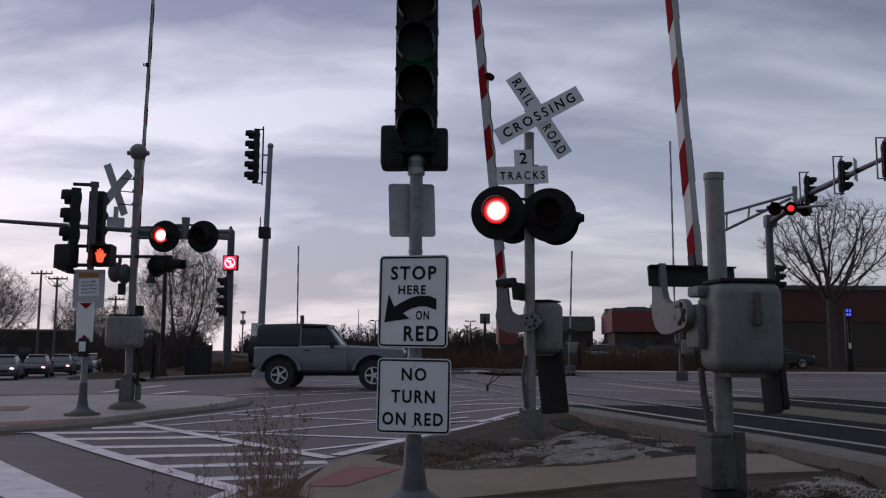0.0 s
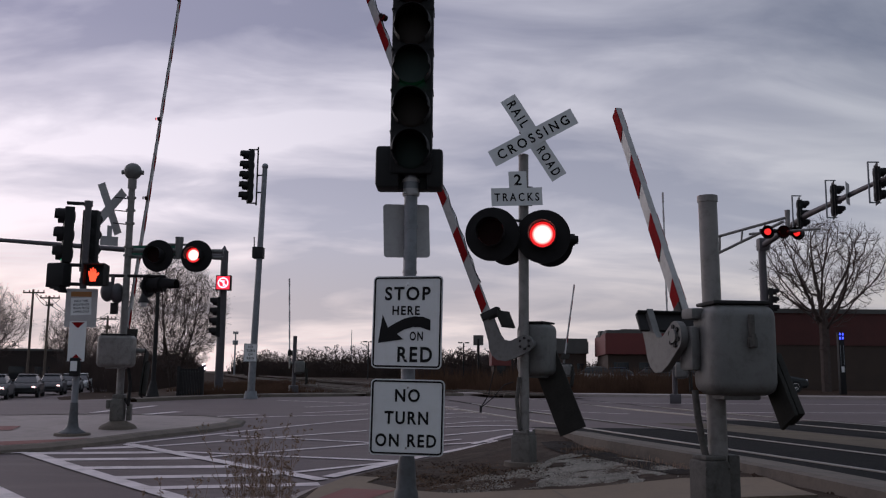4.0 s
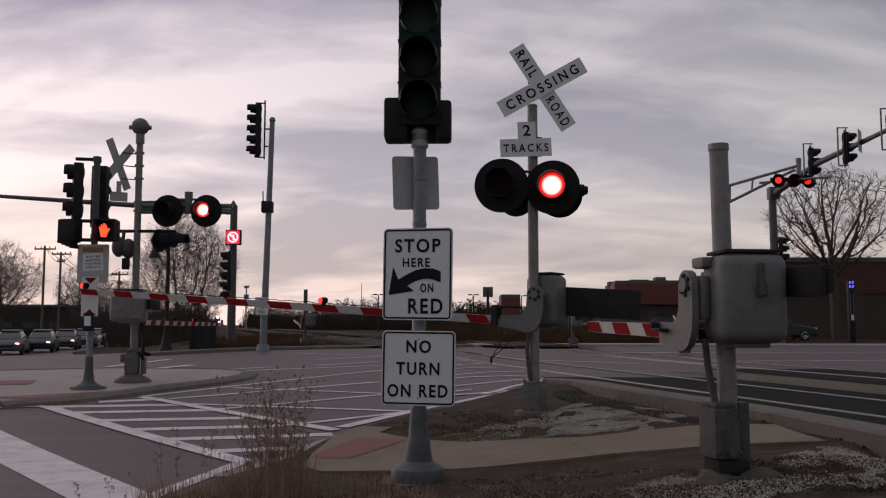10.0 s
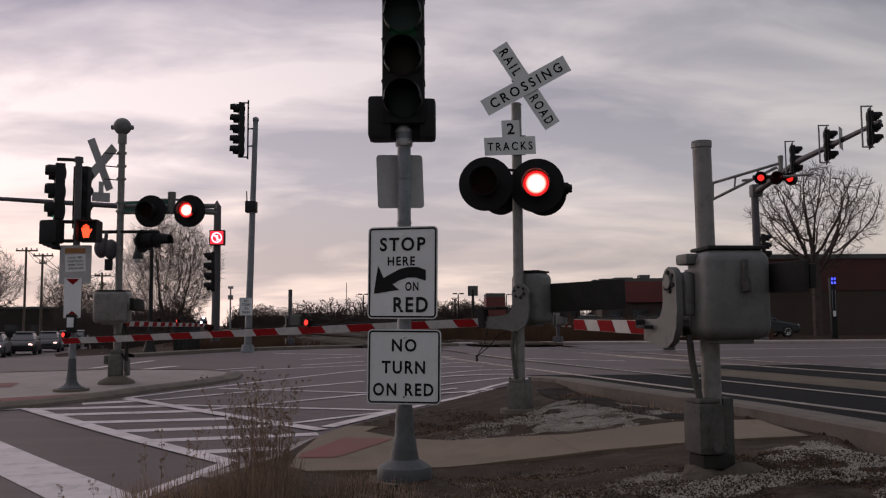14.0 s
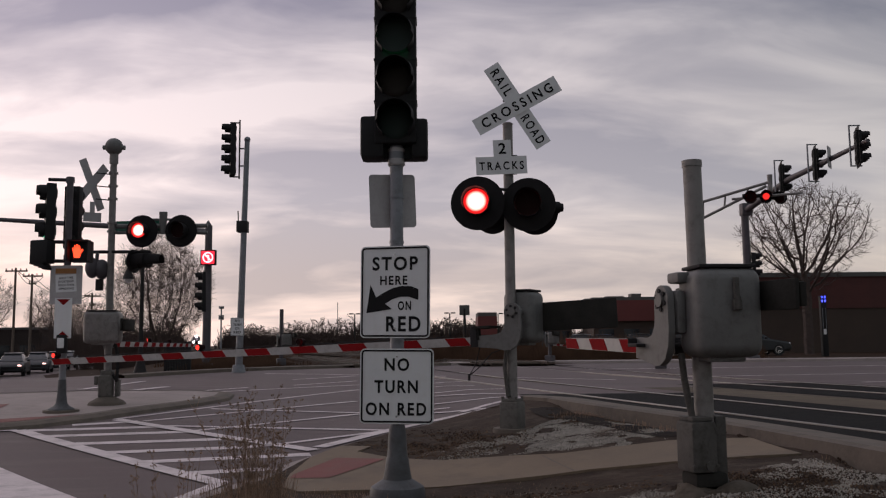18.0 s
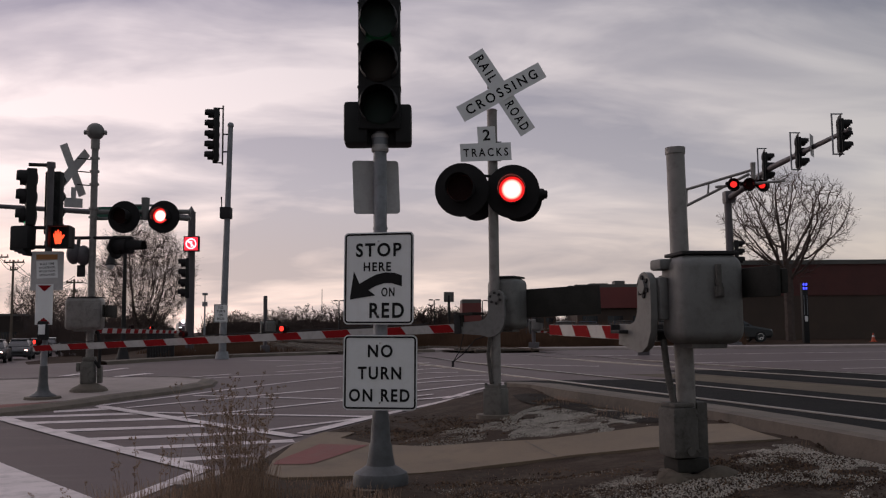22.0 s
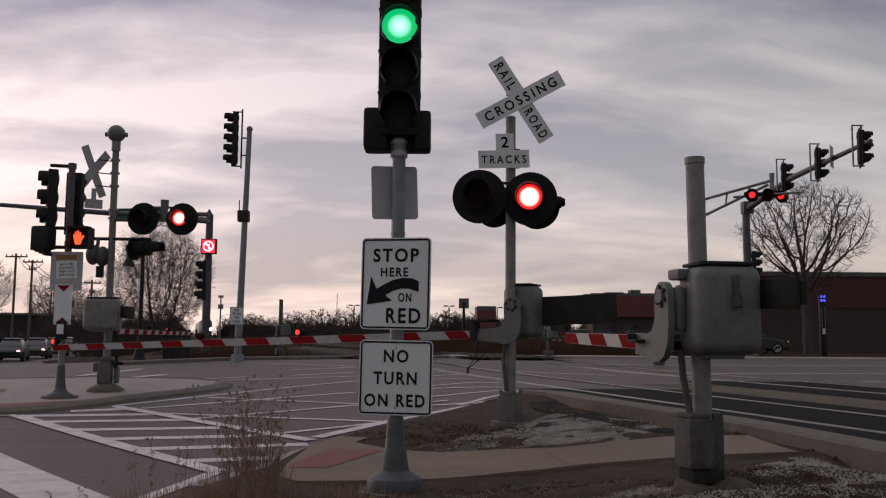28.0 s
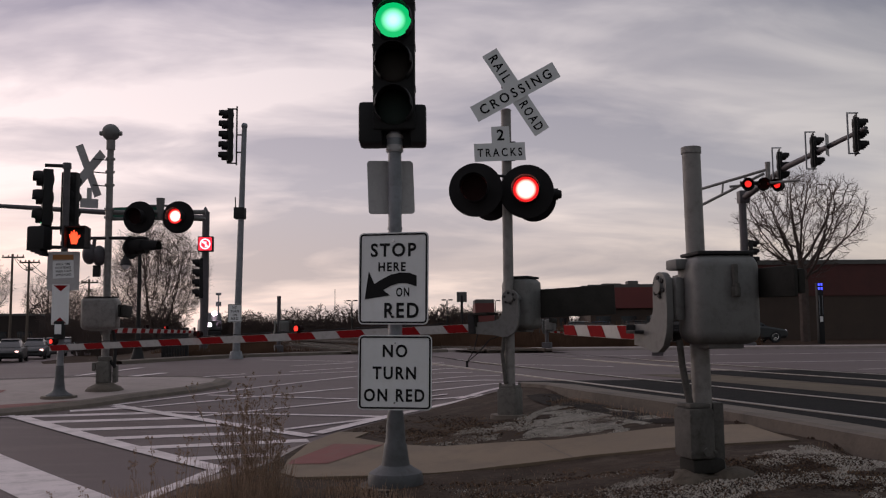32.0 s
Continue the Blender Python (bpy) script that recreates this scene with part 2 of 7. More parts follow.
M_CASE = mat("grey_case_paint", (0.125, 0.12, 0.118), 0.6, metal=0.1, var=0.15, scale=5, fine=60, bump=0.12, dirt=(0.065, 0.058, 0.052), dirt_amount=0.5)
M_POLEBASE = mat("dark_pole_base", (0.068, 0.068, 0.074), 0.6, metal=0.2, var=0.25, scale=6, fine=40, bump=0.15, dirt=(0.04, 0.036, 0.034), dirt_amount=0.6)
M_JBOX = mat("weathered_box_paint", (0.078, 0.071, 0.066), 0.75, var=0.28, scale=6, fine=50, bump=0.25, dirt=(0.035, 0.030, 0.026), dirt_amount=0.7, spec=0.25)
M_JBOX2 = mat("weathered_cast_base", (0.11, 0.10, 0.092), 0.7, metal=0.1, var=0.25, scale=6, fine=40, bump=0.2, dirt=(0.055, 0.048, 0.042), dirt_amount=0.7)
M_FLASH = mat("flasher_black", (0.012, 0.0105, 0.0115), 0.7, var=0.3, scale=6, bump=0.03, spec=0.18)
M_LITTER = mat("leaf_litter", (0.12, 0.075, 0.050), 0.95, var=0.4, scale=9, fine=40, bump=0.0, island=True, spec=0.05)
M_WEIGHT = mat("counterweight_iron", (0.026, 0.024, 0.022), 0.85, var=0.3, scale=5, fine=40, bump=0.2, spec=0.15)
M_BLACK = mat("black_paint", (0.021, 0.019, 0.020), 0.7, var=0.3, scale=6, bump=0.05, spec=0.2)
M_SIGBLACK = mat("signal_black", (0.0115, 0.011, 0.012), 0.65, var=0.3, scale=5, bump=0.05, spec=0.25)
M_SIGNWHITE = mat("sign_white", (0.62, 0.61, 0.625), 0.5, var=0.05, scale=4, fine=80, bump=0.03, dirt=(0.5, 0.48, 0.46), dirt_amount=0.3)
M_SIGNBACK = mat("sign_back", (0.36, 0.34, 0.345), 0.55, metal=0.1, var=0.12, scale=5, bump=0.05, dirt=(0.24, 0.22, 0.22), dirt_amount=0.4)
M_LETTER = mat("sign_black", (0.012, 0.011, 0.012), 0.7, var=0.1, bump=0.0, spec=0.15)
M_RED = mat("reflective_red", (0.20, 0.010, 0.012), 0.85, var=0.15, scale=5, bump=0.05, dirt=(0.10, 0.012, 0.012), dirt_amount=0.4, spec=0.05)
M_WHITE = mat("reflective_white", (0.30, 0.285, 0.285), 0.45, var=0.12, scale=5, bump=0.05, dirt=(0.16, 0.145, 0.135), dirt_amount=0.45)
M_CONE = mat("cone_orange", (0.42, 0.06, 0.02), 0.6, var=0.15, bump=0.03)
M_ORANGE = mat("sign_orange", (0.27, 0.11, 0.03), 0.6, var=0.15, bump=0.03)
M_GREENSIGN = mat("street_sign_green", (0.01, 0.09, 0.06), 0.5, bump=0.03)
M_WOOD = mat("pole_wood", (0.10, 0.075, 0.06), 0.9, var=0.3, scale=3, fine=25, bump=0.4)
M_BARK = mat("bark", (0.058, 0.041, 0.036), 0.95, var=0.35, scale=5, fine=30, bump=0.6)
M_TWIG = mat("twig", (0.066, 0.043, 0.038), 0.95, var=0.3, scale=5, fine=30, bump=0.0)
M_BRUSH = mat("winter_brush", (0.047, 0.030, 0.026), 0.95, var=0.4, scale=0.6, fine=6, bump=0.0)
M_WEED = mat("dry_weed", (0.24, 0.155, 0.105), 0.9, var=0.35, scale=20, fine=60, bump=0.0, island=True)
M_BRICK_RED = mat("red_brick", (0.070, 0.022, 0.020), 0.85, var=0.25, scale=0.6, fine=12, bump=0.3)
M_BRICK_TAN = mat("brown_brick", (0.050, 0.033, 0.026), 0.88, var=0.25, scale=0.6, fine=12, bump=0.3)
M_SHOP_RED = mat("shop_red", (0.13, 0.028, 0.026), 0.7, var=0.15, scale=0.6, fine=12, bump=0.2)
M_ROOF = mat("roof_grey", (0.08, 0.075, 0.072), 0.8, var=0.2, scale=0.7, bump=0.2)
M_WINDOW = mat("dark_glass", (0.02, 0.022, 0.026), 0.2, var=0.1, bump=0.0, spec=0.3)
M_CHROME = mat("bright_metal", (0.55, 0.55, 0.57), 0.25, metal=0.9, var=0.1, bump=0.03)
M_TYRE = mat("tyre_rubber", (0.014, 0.014, 0.015), 0.85, var=0.2, scale=20, bump=0.2)
M_JEEP = mat("silver_blue_paint", (0.165, 0.170, 0.190), 0.4, metal=0.3, var=0.06, scale=2, bump=0.0)
M_SOFTTOP = mat("black_soft_top", (0.014, 0.014, 0.017), 0.7, var=0.2, scale=12, bump=0.15)
M_LENS_OFF = mat("unlit_red_lens", (0.012, 0.003, 0.003), 0.7, var=0.2, bump=0.0, spec=0.1)
M_GREEN_OFF = mat("unlit_green_lens", (0.004, 0.014, 0.011), 0.7, var=0.2, bump=0.0)
M_AMBER_OFF = mat("unlit_amber_lens", (0.016, 0.010, 0.007), 0.7, var=0.2, bump=0.0)
M_RED_ON = glow("lit_red_lens", (9, 2.9, 2.5), (0.95, 0.010, 0.012), 0.157, lo=0.30, hi=0.82)
M_RED_SMALL = glow("lit_small_red", (2.2, 0.06, 0.04), (2, 0.02, 0.02))
M_RED_DIM = glow("lit_tail_red", (1.1, 0.025, 0.02), (1, 0, 0))
M_GREEN_ON = glow("lit_green_lens", (0.75, 2.1, 1.5), (0.003, 0.58, 0.17), 0.15, lo=0.15, hi=0.72, under=(0.01, 0.1, 0.05))
M_GREEN_DIM = glow("side_green_lens", (0.01, 0.28, 0.12), (0, 0, 0), under=(0.01, 0.1, 0.05))
M_HAND_ON = glow("lit_orange_hand", (2.5, 0.15, 0.05), (1, 0, 0))
M_BLUE_ON = glow("lit_blue", (0.16, 0.20, 3.2), (0, 0, 1), under=(0.02, 0.02, 0.3))
M_WHITE_ON = glow("lit_white", (22, 16, 20), (1, 1, 1), under=(0.5, 0.5, 0.5))
M_HEAD_ON = glow("lit_headlamp", (3.2, 1.7, 1.6), (1, 1, 1), under=(0.5, 0.5, 0.5))
M_PINK_ON = glow("lit_red_panel", (1.3, 0.03, 0.07), (1, 0, 0), under=(0.2, 0.02, 0.02))
M_PINK_HOT = glow("lit_panel_hand", (3.0, 1.2, 1.4), (1, 0, 0), under=(0.2, 0.02, 0.02))

# ---- builders ----
from mathutils.geometry import delaunay_2d_cdt


class Form:
    """Collects simple solids into one bmesh."""

    def __init__(self):
        self.bm = bmesh.new()

    def box(self, c, size, turn=None, bevel=0.0, rounds=2):
        m = Matrix.Translation(c) @ (turn or Matrix()) @ Matrix.Diagonal((*size, 1))
        made = bmesh.ops.create_cube(self.bm, size=1.0, matrix=m)
        if bevel:
            edges = list({e for v in made["verts"] for e in v.link_edges})
            bmesh.ops.bevel(self.bm, geom=edges, offset=bevel, segments=rounds, affect="EDGES", profile=0.6 if rounds == 2 else 0.5)
        return self

    def rod(self, a, b, r0, r1=None, seg=14, caps=True):
        a, b = Vector(a), Vector(b)
        d = b - a
        m = Matrix.Translation((a + b) / 2) @ d.to_track_quat("Z", "Y").to_matrix().to_4x4()
        bmesh.ops.create_cone(self.bm, cap_ends=caps, segments=seg, radius1=r0, radius2=r0 if r1 is None else r1, depth=d.length, matrix=m)
        return self

    def tube(self, pts, r, seg=8):
        for a, b in zip(pts, pts[1:]):
            self.rod(a, b, r, r, seg)
        for p in pts[1:-1]:
            self.ball(p, r, 8, 6)
        return self

    def ball(self, c, r, u=16, v=10, squash=(1, 1, 1)):
        bmesh.ops.create_uvsphere(self.bm, u_segments=u, v_segments=v, radius=r, matrix=Matrix.Translation(c) @ Matrix.Diagonal((*squash, 1)))
        return self

    def plate(self, outline, depth, m=None):
        """A flat outline in x and z, from y = 0 back to y = depth."""
        m = m or Matrix()
        front = [self.bm.verts.new(m @ Vector((x, 0, z))) for x, z in outline]
        back = [self.bm.verts.new(m @ Vector((x, depth, z))) for x, z in outline]
        n = len(outline)
        self.bm.faces.new(front)
        self.bm.faces.new(back[::-1])
        for i in range(n):
            j = (i + 1) % n
            self.bm.faces.new((front[j], front[i], back[i], back[j]))
        return self

    def shell(self, r, y0, y1, top_only=False, seg=24, thick=0.006, a0=0.0, a1=360.0, flare=0.0):
        """A thin tube along y about the origin, from angle a0 to a1 (degrees, 90 is up)."""
        n = seg
        ring = []
        for k in range(n + 1):
            a = radians(a0 + (a1 - a0) * k / n)
            c, s = math.cos(a), math.sin(a)
            ring.append([self.bm.verts.new((q * c, y, q * s)) for q, y in ((r, y0), (r + flare, y1), (r + flare - thick, y1), (r - thick, y0))])
        for p, q in zip(ring, ring[1:]):
            for i in range(4):
                j = (i + 1) % 4
                self.bm.faces.new((p[i], p[j], q[j], q[i]))
        if abs(a1 - a0) < 359:
            self.bm.faces.new(ring[0])
            self.bm.faces.new(ring[-1][::-1])
        return self

    def lathe(self, prof, seg=24):
        """A turned solid about z from (radius, height) pairs."""
        rings = [[self.bm.verts.new((r * math.cos(2 * math.pi * k / seg), r * math.sin(2 * math.pi * k / seg), z)) for k in range(seg)] for r, z in prof]
        for p, q in zip(rings, rings[1:]):
            for k in range(seg):
                j = (k + 1) % seg
                self.bm.faces.new((p[k], p[j], q[j], q[k]))
        self.bm.faces.new(rings[0][::-1])
        self.bm.faces.new(rings[-1])
        return self

    def mesh(self, name, smooth=True):
        bmesh.ops.recalc_face_normals(self.bm, faces=self.bm.faces)
        me = bpy.data.meshes.new(name)
        if smooth:
            for f in self.bm.faces:
                f.smooth = True
            for e in self.bm.edges:
                if len(e.link_faces) != 2 or e.calc_face_angle(0) > radians(35):
                    e.smooth = False
        self.bm.to_mesh(me)
        self.bm.free()
        return me


def part(name, form, material, parent, label="", at=None):
    """One mesh under a thing or under a part."""
    me = form if isinstance(form, bpy.types.Mesh) else form.mesh(name)
    if not me.materials:
        me.materials.append(material)
    ob = new(name, me)
    ob.parent = parent
    if at is not None:
        ob.matrix_basis = at
    return tagged(ob, label)


def thing(name, m, label, category, group="", kind=""):
    ob = new(name)
    ob.empty_display_size = 0.2
    ob.matrix_basis = m
    return tagged(ob, label, category, group, kind)


def solid(name, form, material, label, category, m=None, group="", kind=""):
    me = form if isinstance(form, bpy.types.Mesh) else form.mesh(name)
    if not me.materials:
        me.materials.append(material)
    ob = new(name, me)
    if m is not None:
        ob.matrix_basis = m
    return tagged(ob, label, category, group, kind)


def letters(body, width, height, bold=0.0, depth=0.003, gap=1.22):
    """A mesh of upright letters in x and z, centred, facing -y, fitted to width and height."""
    cu = bpy.data.curves.new("letters", "FONT")
    cu.body, cu.size, cu.align_x = body, 1.0, "CENTER"
    cu.offset, cu.space_character = bold, gap
    cu.resolution_u = 4
    ob = bpy.data.objects.new("letters", cu)
    scene.collection.objects.link(ob)
    bpy.context.view_layer.update()
    me = bpy.data.meshes.new_from_object(ob.evaluated_get(bpy.context.evaluated_depsgraph_get()))
    bpy.data.objects.remove(ob)
    bpy.data.curves.remove(cu)
    co = np.array([v.co for v in me.vertices])
    lo, hi = co.min(0), co.max(0)
    bm = bmesh.new()
    bm.from_mesh(me)
    bpy.data.meshes.remove(me)
    sx, sz = width / (hi[0] - lo[0]), height / (hi[1] - lo[1])
    for v in bm.verts:
        v.co = ((v.co.x - (lo[0] + hi[0]) / 2) * sx, -depth, (v.co.y - (lo[1] + hi[1]) / 2) * sz)
    me = bpy.data.meshes.new("lettering")
    bm.to_mesh(me)
    bm.free()
    return me


def rounded(w, h, r, n=5):
    """A rounded rectangle's outline, centred."""
    out = []
    for cx, cz, a in ((w / 2 - r, h / 2 - r, 0), (-w / 2 + r, h / 2 - r, 90), (-w / 2 + r, -h / 2 + r, 180), (w / 2 - r, -h / 2 + r, 270)):
        for k in range(n + 1):
            q = radians(a + 90 * k / n)
            out.append((cx + r * math.cos(q), cz + r * math.sin(q)))
    return out


def frame_band(form, w, h, r, t, depth, y=0.0):
    """A thin raised border round a sign."""
    a, b = rounded(w, h, r), rounded(w - 2 * t, h - 2 * t, max(0.004, r - t))
    n = len(a)
    va = [form.bm.verts.new((x, y, z)) for x, z in a]
    vb = [form.bm.verts.new((x, y, z)) for x, z in b]
    for i in range(n):
        j = (i + 1) % n
        form.bm.faces.new((va[i], va[j], vb[j], vb[i]))
    return form


# ---- the lie of the land ----


def ease(a, b, v):
    q = min(1.0, max(0.0, (v - a) / (b - a)))
    return q * q * (3 - 2 * q)


def gz(x, y):
    """Height of the roads: they climb to the tracks and fall away down the far street."""
    z = 0.30 * ease(8, 22, y) + 0.12 * ease(20, 32, y)
    z = max(z, 0.35 * ease(2.2, 6.2, x + 0.284 * y))
    far = ease(2, 12, 4 - 0.284 * y - x) * ease(22, 50, y)
    return z * (1 - far) - 0.5 * far


def track_x(c, y):
    return c - 0.284 * y - 0.0075 * max(0.0, y - 40)


def inside(p, poly):
    x, y = p
    hit = False
    for (ax, ay), (bx, by) in zip(poly, poly[1:] + poly[:1]):
        if (ay > y) != (by > y) and x < (bx - ax) * (y - ay) / (by - ay) + ax:
            hit = not hit
    return hit


def sheet_mesh(name, outline, zf, step, skirt=0.0, relief=0.0):
    """A surface over an outline in x and y, with a skirt down its rim."""
    rim = []
    for (ax, ay), (bx, by) in zip(outline, outline[1:] + outline[:1]):
        n = max(1, int(math.hypot(bx - ax, by - ay) / step))
        rim += [(ax + (bx - ax) * k / n, ay + (by - ay) * k / n) for k in range(n)]
    pts = [Vector(p) for p in rim]
    xs, ys = [p[0] for p in rim], [p[1] for p in rim]
    y = min(ys) + step / 2
    while y < max(ys):
        x = min(xs) + step / 2
        while x < max(xs):
            if inside((x, y), rim):
                pts.append(Vector((x, y)))
            x += step
        y += step
    n = len(rim)
    v, e, f, *_ = delaunay_2d_cdt(pts, [(i, (i + 1) % n) for i in range(n)], [], 1, 1e-5)
    bm = bmesh.new()
    bv = [bm.verts.new((p.x, p.y, zf(p.x, p.y) + (relief * noise.noise((p.x * 2.3, p.y * 2.3, 1.7)) if i >= n else 0))) for i, p in enumerate(v)]
    for t in f:
        bm.faces.new([bv[i] for i in t])
    bmesh.ops.recalc_face_normals(bm, faces=bm.faces)
    if bm.faces and sum(q.normal.z for q in bm.faces) < 0:
        bmesh.ops.reverse_faces(bm, faces=bm.faces)
    for q in bm.faces:
        q.smooth = True
    if skirt:
        edges = [q for q in bm.edges if len(q.link_faces) == 1]
        ex = bmesh.ops.extrude_edge_only(bm, edges=edges)
        for q in ex["geom"]:
            if isinstance(q, bmesh.types.BMVert):
                q.co.z -= skirt
        for q in edges:
            q.smooth = False
    me = bpy.data.meshes.new(name)
    bm.to_mesh(me)
    bm.free()
    return me


def sheet(name, outline, zf, step, material, label, category, skirt=0.0, relief=0.0, parent=None):
    me = sheet_mesh(name, outline, zf, step, skirt, relief)
    me.materials.append(material)
    ob = new(name, me)
    if parent:
        ob.parent = parent
        return tagged(ob, label)
    return tagged(ob, label, category, kind="structure")


def strip(a, b, w):
    """A straight painted line's outline from a to b."""
    d = Vector((b[0] - a[0], b[1] - a[1])).normalized() * w / 2
    return [(a[0] - d.y, a[1] + d.x), (a[0] + d.y, a[1] - d.x), (b[0] + d.y, b[1] - d.x), (b[0] - d.y, b[1] + d.x)]


def sweep(name, line, profile, zf, material, parent=None, label="", category="", closed=False):
    """A kerb: a profile of (outward, up) pairs swept along a line in plan."""
    bm = bmesh.new()
    rows = []
    pts = []
    for (ax, ay), (bx, by) in zip(line, line[1:]):
        n = max(1, int(math.hypot(bx - ax, by - ay) / 0.6))
        pts += [(ax + (bx - ax) * k / n, ay + (by - ay) * k / n) for k in range(n)]
    pts.append(line[-1])
    for i, p in enumerate(pts):
        a, b = pts[max(0, i - 1)], pts[min(len(pts) - 1, i + 1)]
        d = Vector((b[0] - a[0], b[1] - a[1])).normalized()
        rows.append([bm.verts.new((p[0] + d.y * o, p[1] - d.x * o, zf(*p) + u)) for o, u in profile])
    for r, s in zip(rows, rows[1:]):
        for k in range(len(profile) - 1):
            bm.faces.new((r[k], r[k + 1], s[k + 1], s[k]))
    bmesh.ops.recalc_face_normals(bm, faces=bm.faces)
    me = bpy.data.meshes.new(name)
    bm.to_mesh(me)
    bm.free()
    me.materials.append(material)
    ob = new(name, me)
    if parent:
        ob.parent = parent
        return tagged(ob, label)
    return tagged(ob, label, category, kind="structure")


# ---- ground, roads, kerbs ----
def build_ground():
    bm = bmesh.new()
    rings = [0, 2, 4, 6, 8, 10, 12, 14, 16, 18, 20, 22, 25, 28, 31, 34, 37, 40, 45, 50, 56, 64, 75, 90, 120, 170, 260, 420, 800, 1600, 3000]
    seg = 72
    grid = []
    for r in rings:
        row = []
        for k in range(seg):
            a = 2 * math.pi * k / seg
            x, y = r * math.sin(a), r * math.cos(a)
            row.append(bm.verts.new((x, y, gz(x, y) - 0.06)))
        grid.append(row)
    for p, q in zip(grid[1:], grid[2:]):
        for k in range(seg):
            j = (k + 1) % seg
            bm.faces.new((p[k], q[k], q[j], p[j]))
    bm.faces.new(grid[1][::-1])
    for v in grid[0]:
        bm.verts.remove(v)
    bmesh.ops.recalc_face_normals(bm, faces=bm.faces)
    me = bpy.data.meshes.new("ground")
    bm.to_mesh(me)
    bm.free()
    me.materials.append(M_FIELD)
    tagged(new("ground", me), "flat ground of dry brown winter grass reaching the horizon", "ground", kind="structure")


build_ground()
FAR_KERB = [(-9.6, 27.2), (-8.8, 28.7), (-6.5, 31.6), (-3.2, 34.6), (0.5, 36.6), (5.2, 37.6), (18.7, 37.8), (75, 38.0)]
ROAD = [(-40, -14), (75, -14)] + FAR_KERB[::-1] + [(-14, 36), (-38, 100), (-75, 200), (-95, 200), (-56, 100), (-40, 60), (-60, 20)]
road = sheet("road", ROAD, gz, 0.9, M_ASPHALT, "worn grey asphalt road junction beside the tracks", "road")

ISLAND = [(-2.35, -12), (-2.2, 6.2), (-1.95, 7.6), (-1.58, 8.6), (-1.42, 9.6), (-1.12, 10.55), (-0.52, 12.0), (0.15, 13.0), (0.95, 13.8), (1.75, 14.4), (2.12, 13.7),
          (2.52, 12.1), (2.98, 10.6), (3.30, 9.5), (3.52, 8.5), (4.55, 3.0), (6.3, -12)]
BANK = [(4.0, 4.5), (3.5, 6.5), (3.3, 7.5), (3.12, 8.4), (2.88, 9.4), (2.56, 10.5), (2.17, 12.0), (1.75, 13.6)]  # inner face of the broad kerb
KERB_UP = 0.12


def island_z(x, y):
    bump = 0.16 * math.exp(-((x - 2.0) ** 2 + (y - 5.9) ** 2) / 1.8)
    foot = np.interp(y, [q[1] for q in BANK], [q[0] for q in BANK])
    dip = 0.115 * math.exp(-((x - foot + 0.06) / 0.30) ** 2) * (ease(8.9, 9.6, y) * (1 - ease(12.4, 13.4, y)) + 1 - ease(6.9, 7.4, y))
    return gz(x, y) + 0.05 + 0.06 * ease(7.2, 10.5, y) + bump - dip


sheet("verge", ISLAND, lambda x, y: island_z(x, y) - 0.012, 0.25, M_DIRT, "bare brown soil verge with scattered stones beside the crossing", "verge", skirt=0.25, relief=0.022)
kerb_profile = [(0.12, -0.10), (0.10, 0.05), (0.07, 0.075), (-0.06, 0.085), (-0.08, 0.0)]
sweep("kerb", ISLAND[2:6], [(0.16, -0.06), (0.12, 0.012), (0.0, 0.03), (-0.2, 0.032)], gz, M_CONCRETE, label="dropped concrete kerb at the ramp", category="kerb")
sweep("kerb", ISLAND[5:10], kerb_profile, gz, M_CURB, label="curved weathered concrete kerb round the verge", category="kerb")
sweep("kerb", ISLAND[9:17][::-1], [(0.10, -0.05), (0.07, 0.06), (0.0, 0.115), (-0.42, 0.138), (-0.50, 0.120), (-0.54, -0.08)], gz, M_CURB, label="broad worn concrete kerb beside the tracks", category="kerb")
# soil sheet coloured darker than the verge around it
M_DARK_SOIL = mat("dark_soil", (0.016, 0.012, 0.010), 0.95, var=0.5, scale=2.5, fine=24, bump=1.0, dirt=(0.04, 0.03, 0.024), dirt_amount=0.4, spec=0.1)
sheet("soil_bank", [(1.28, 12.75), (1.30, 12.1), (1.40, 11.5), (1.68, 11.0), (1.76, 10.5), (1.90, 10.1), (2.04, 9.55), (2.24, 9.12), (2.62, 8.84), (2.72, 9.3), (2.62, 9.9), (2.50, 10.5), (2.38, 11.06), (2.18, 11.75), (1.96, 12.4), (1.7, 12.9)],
      lambda x, y: island_z(x, y) - 0.002, 0.15, M_DARK_SOIL, "dark soil bank below the broad kerb", "verge", relief=0.02)
# paved path across the verge to the pedestrian gate
PATH_WALK = [(-0.78, 10.35), (-1.14, 10.42), (-1.36, 9.6), (-1.42, 8.6), (-1.38, 7.95), (-1.2, 7.72), (-0.6, 7.76), (0.0, 7.86), (0.58, 8.02), (1.34, 8.03), (2.0, 7.84), (3.0, 7.45), (2.95, 8.5), (2.73, 8.6), (2.25, 8.84), (1.21, 8.95), (0.67, 9.18), (0.0, 9.28), (-0.5, 9.5), (-0.9, 9.95)]
sheet("pavement", PATH_WALK, lambda x, y: island_z(x, y) + 0.008, 0.3, M_WALK, "tan concrete pavement crossing the verge", "pavement", skirt=0.1)
sheet("tactile_ramp", [(-1.38, 8.55), (-1.38, 8.36), (-1.02, 8.36), (-0.56, 9.40), (-1.08, 9.50)], lambda x, y: island_z(x, y) + 0.013, 0.3, M_RAMP, "faded red tactile ramp at the kerb", "ramp")
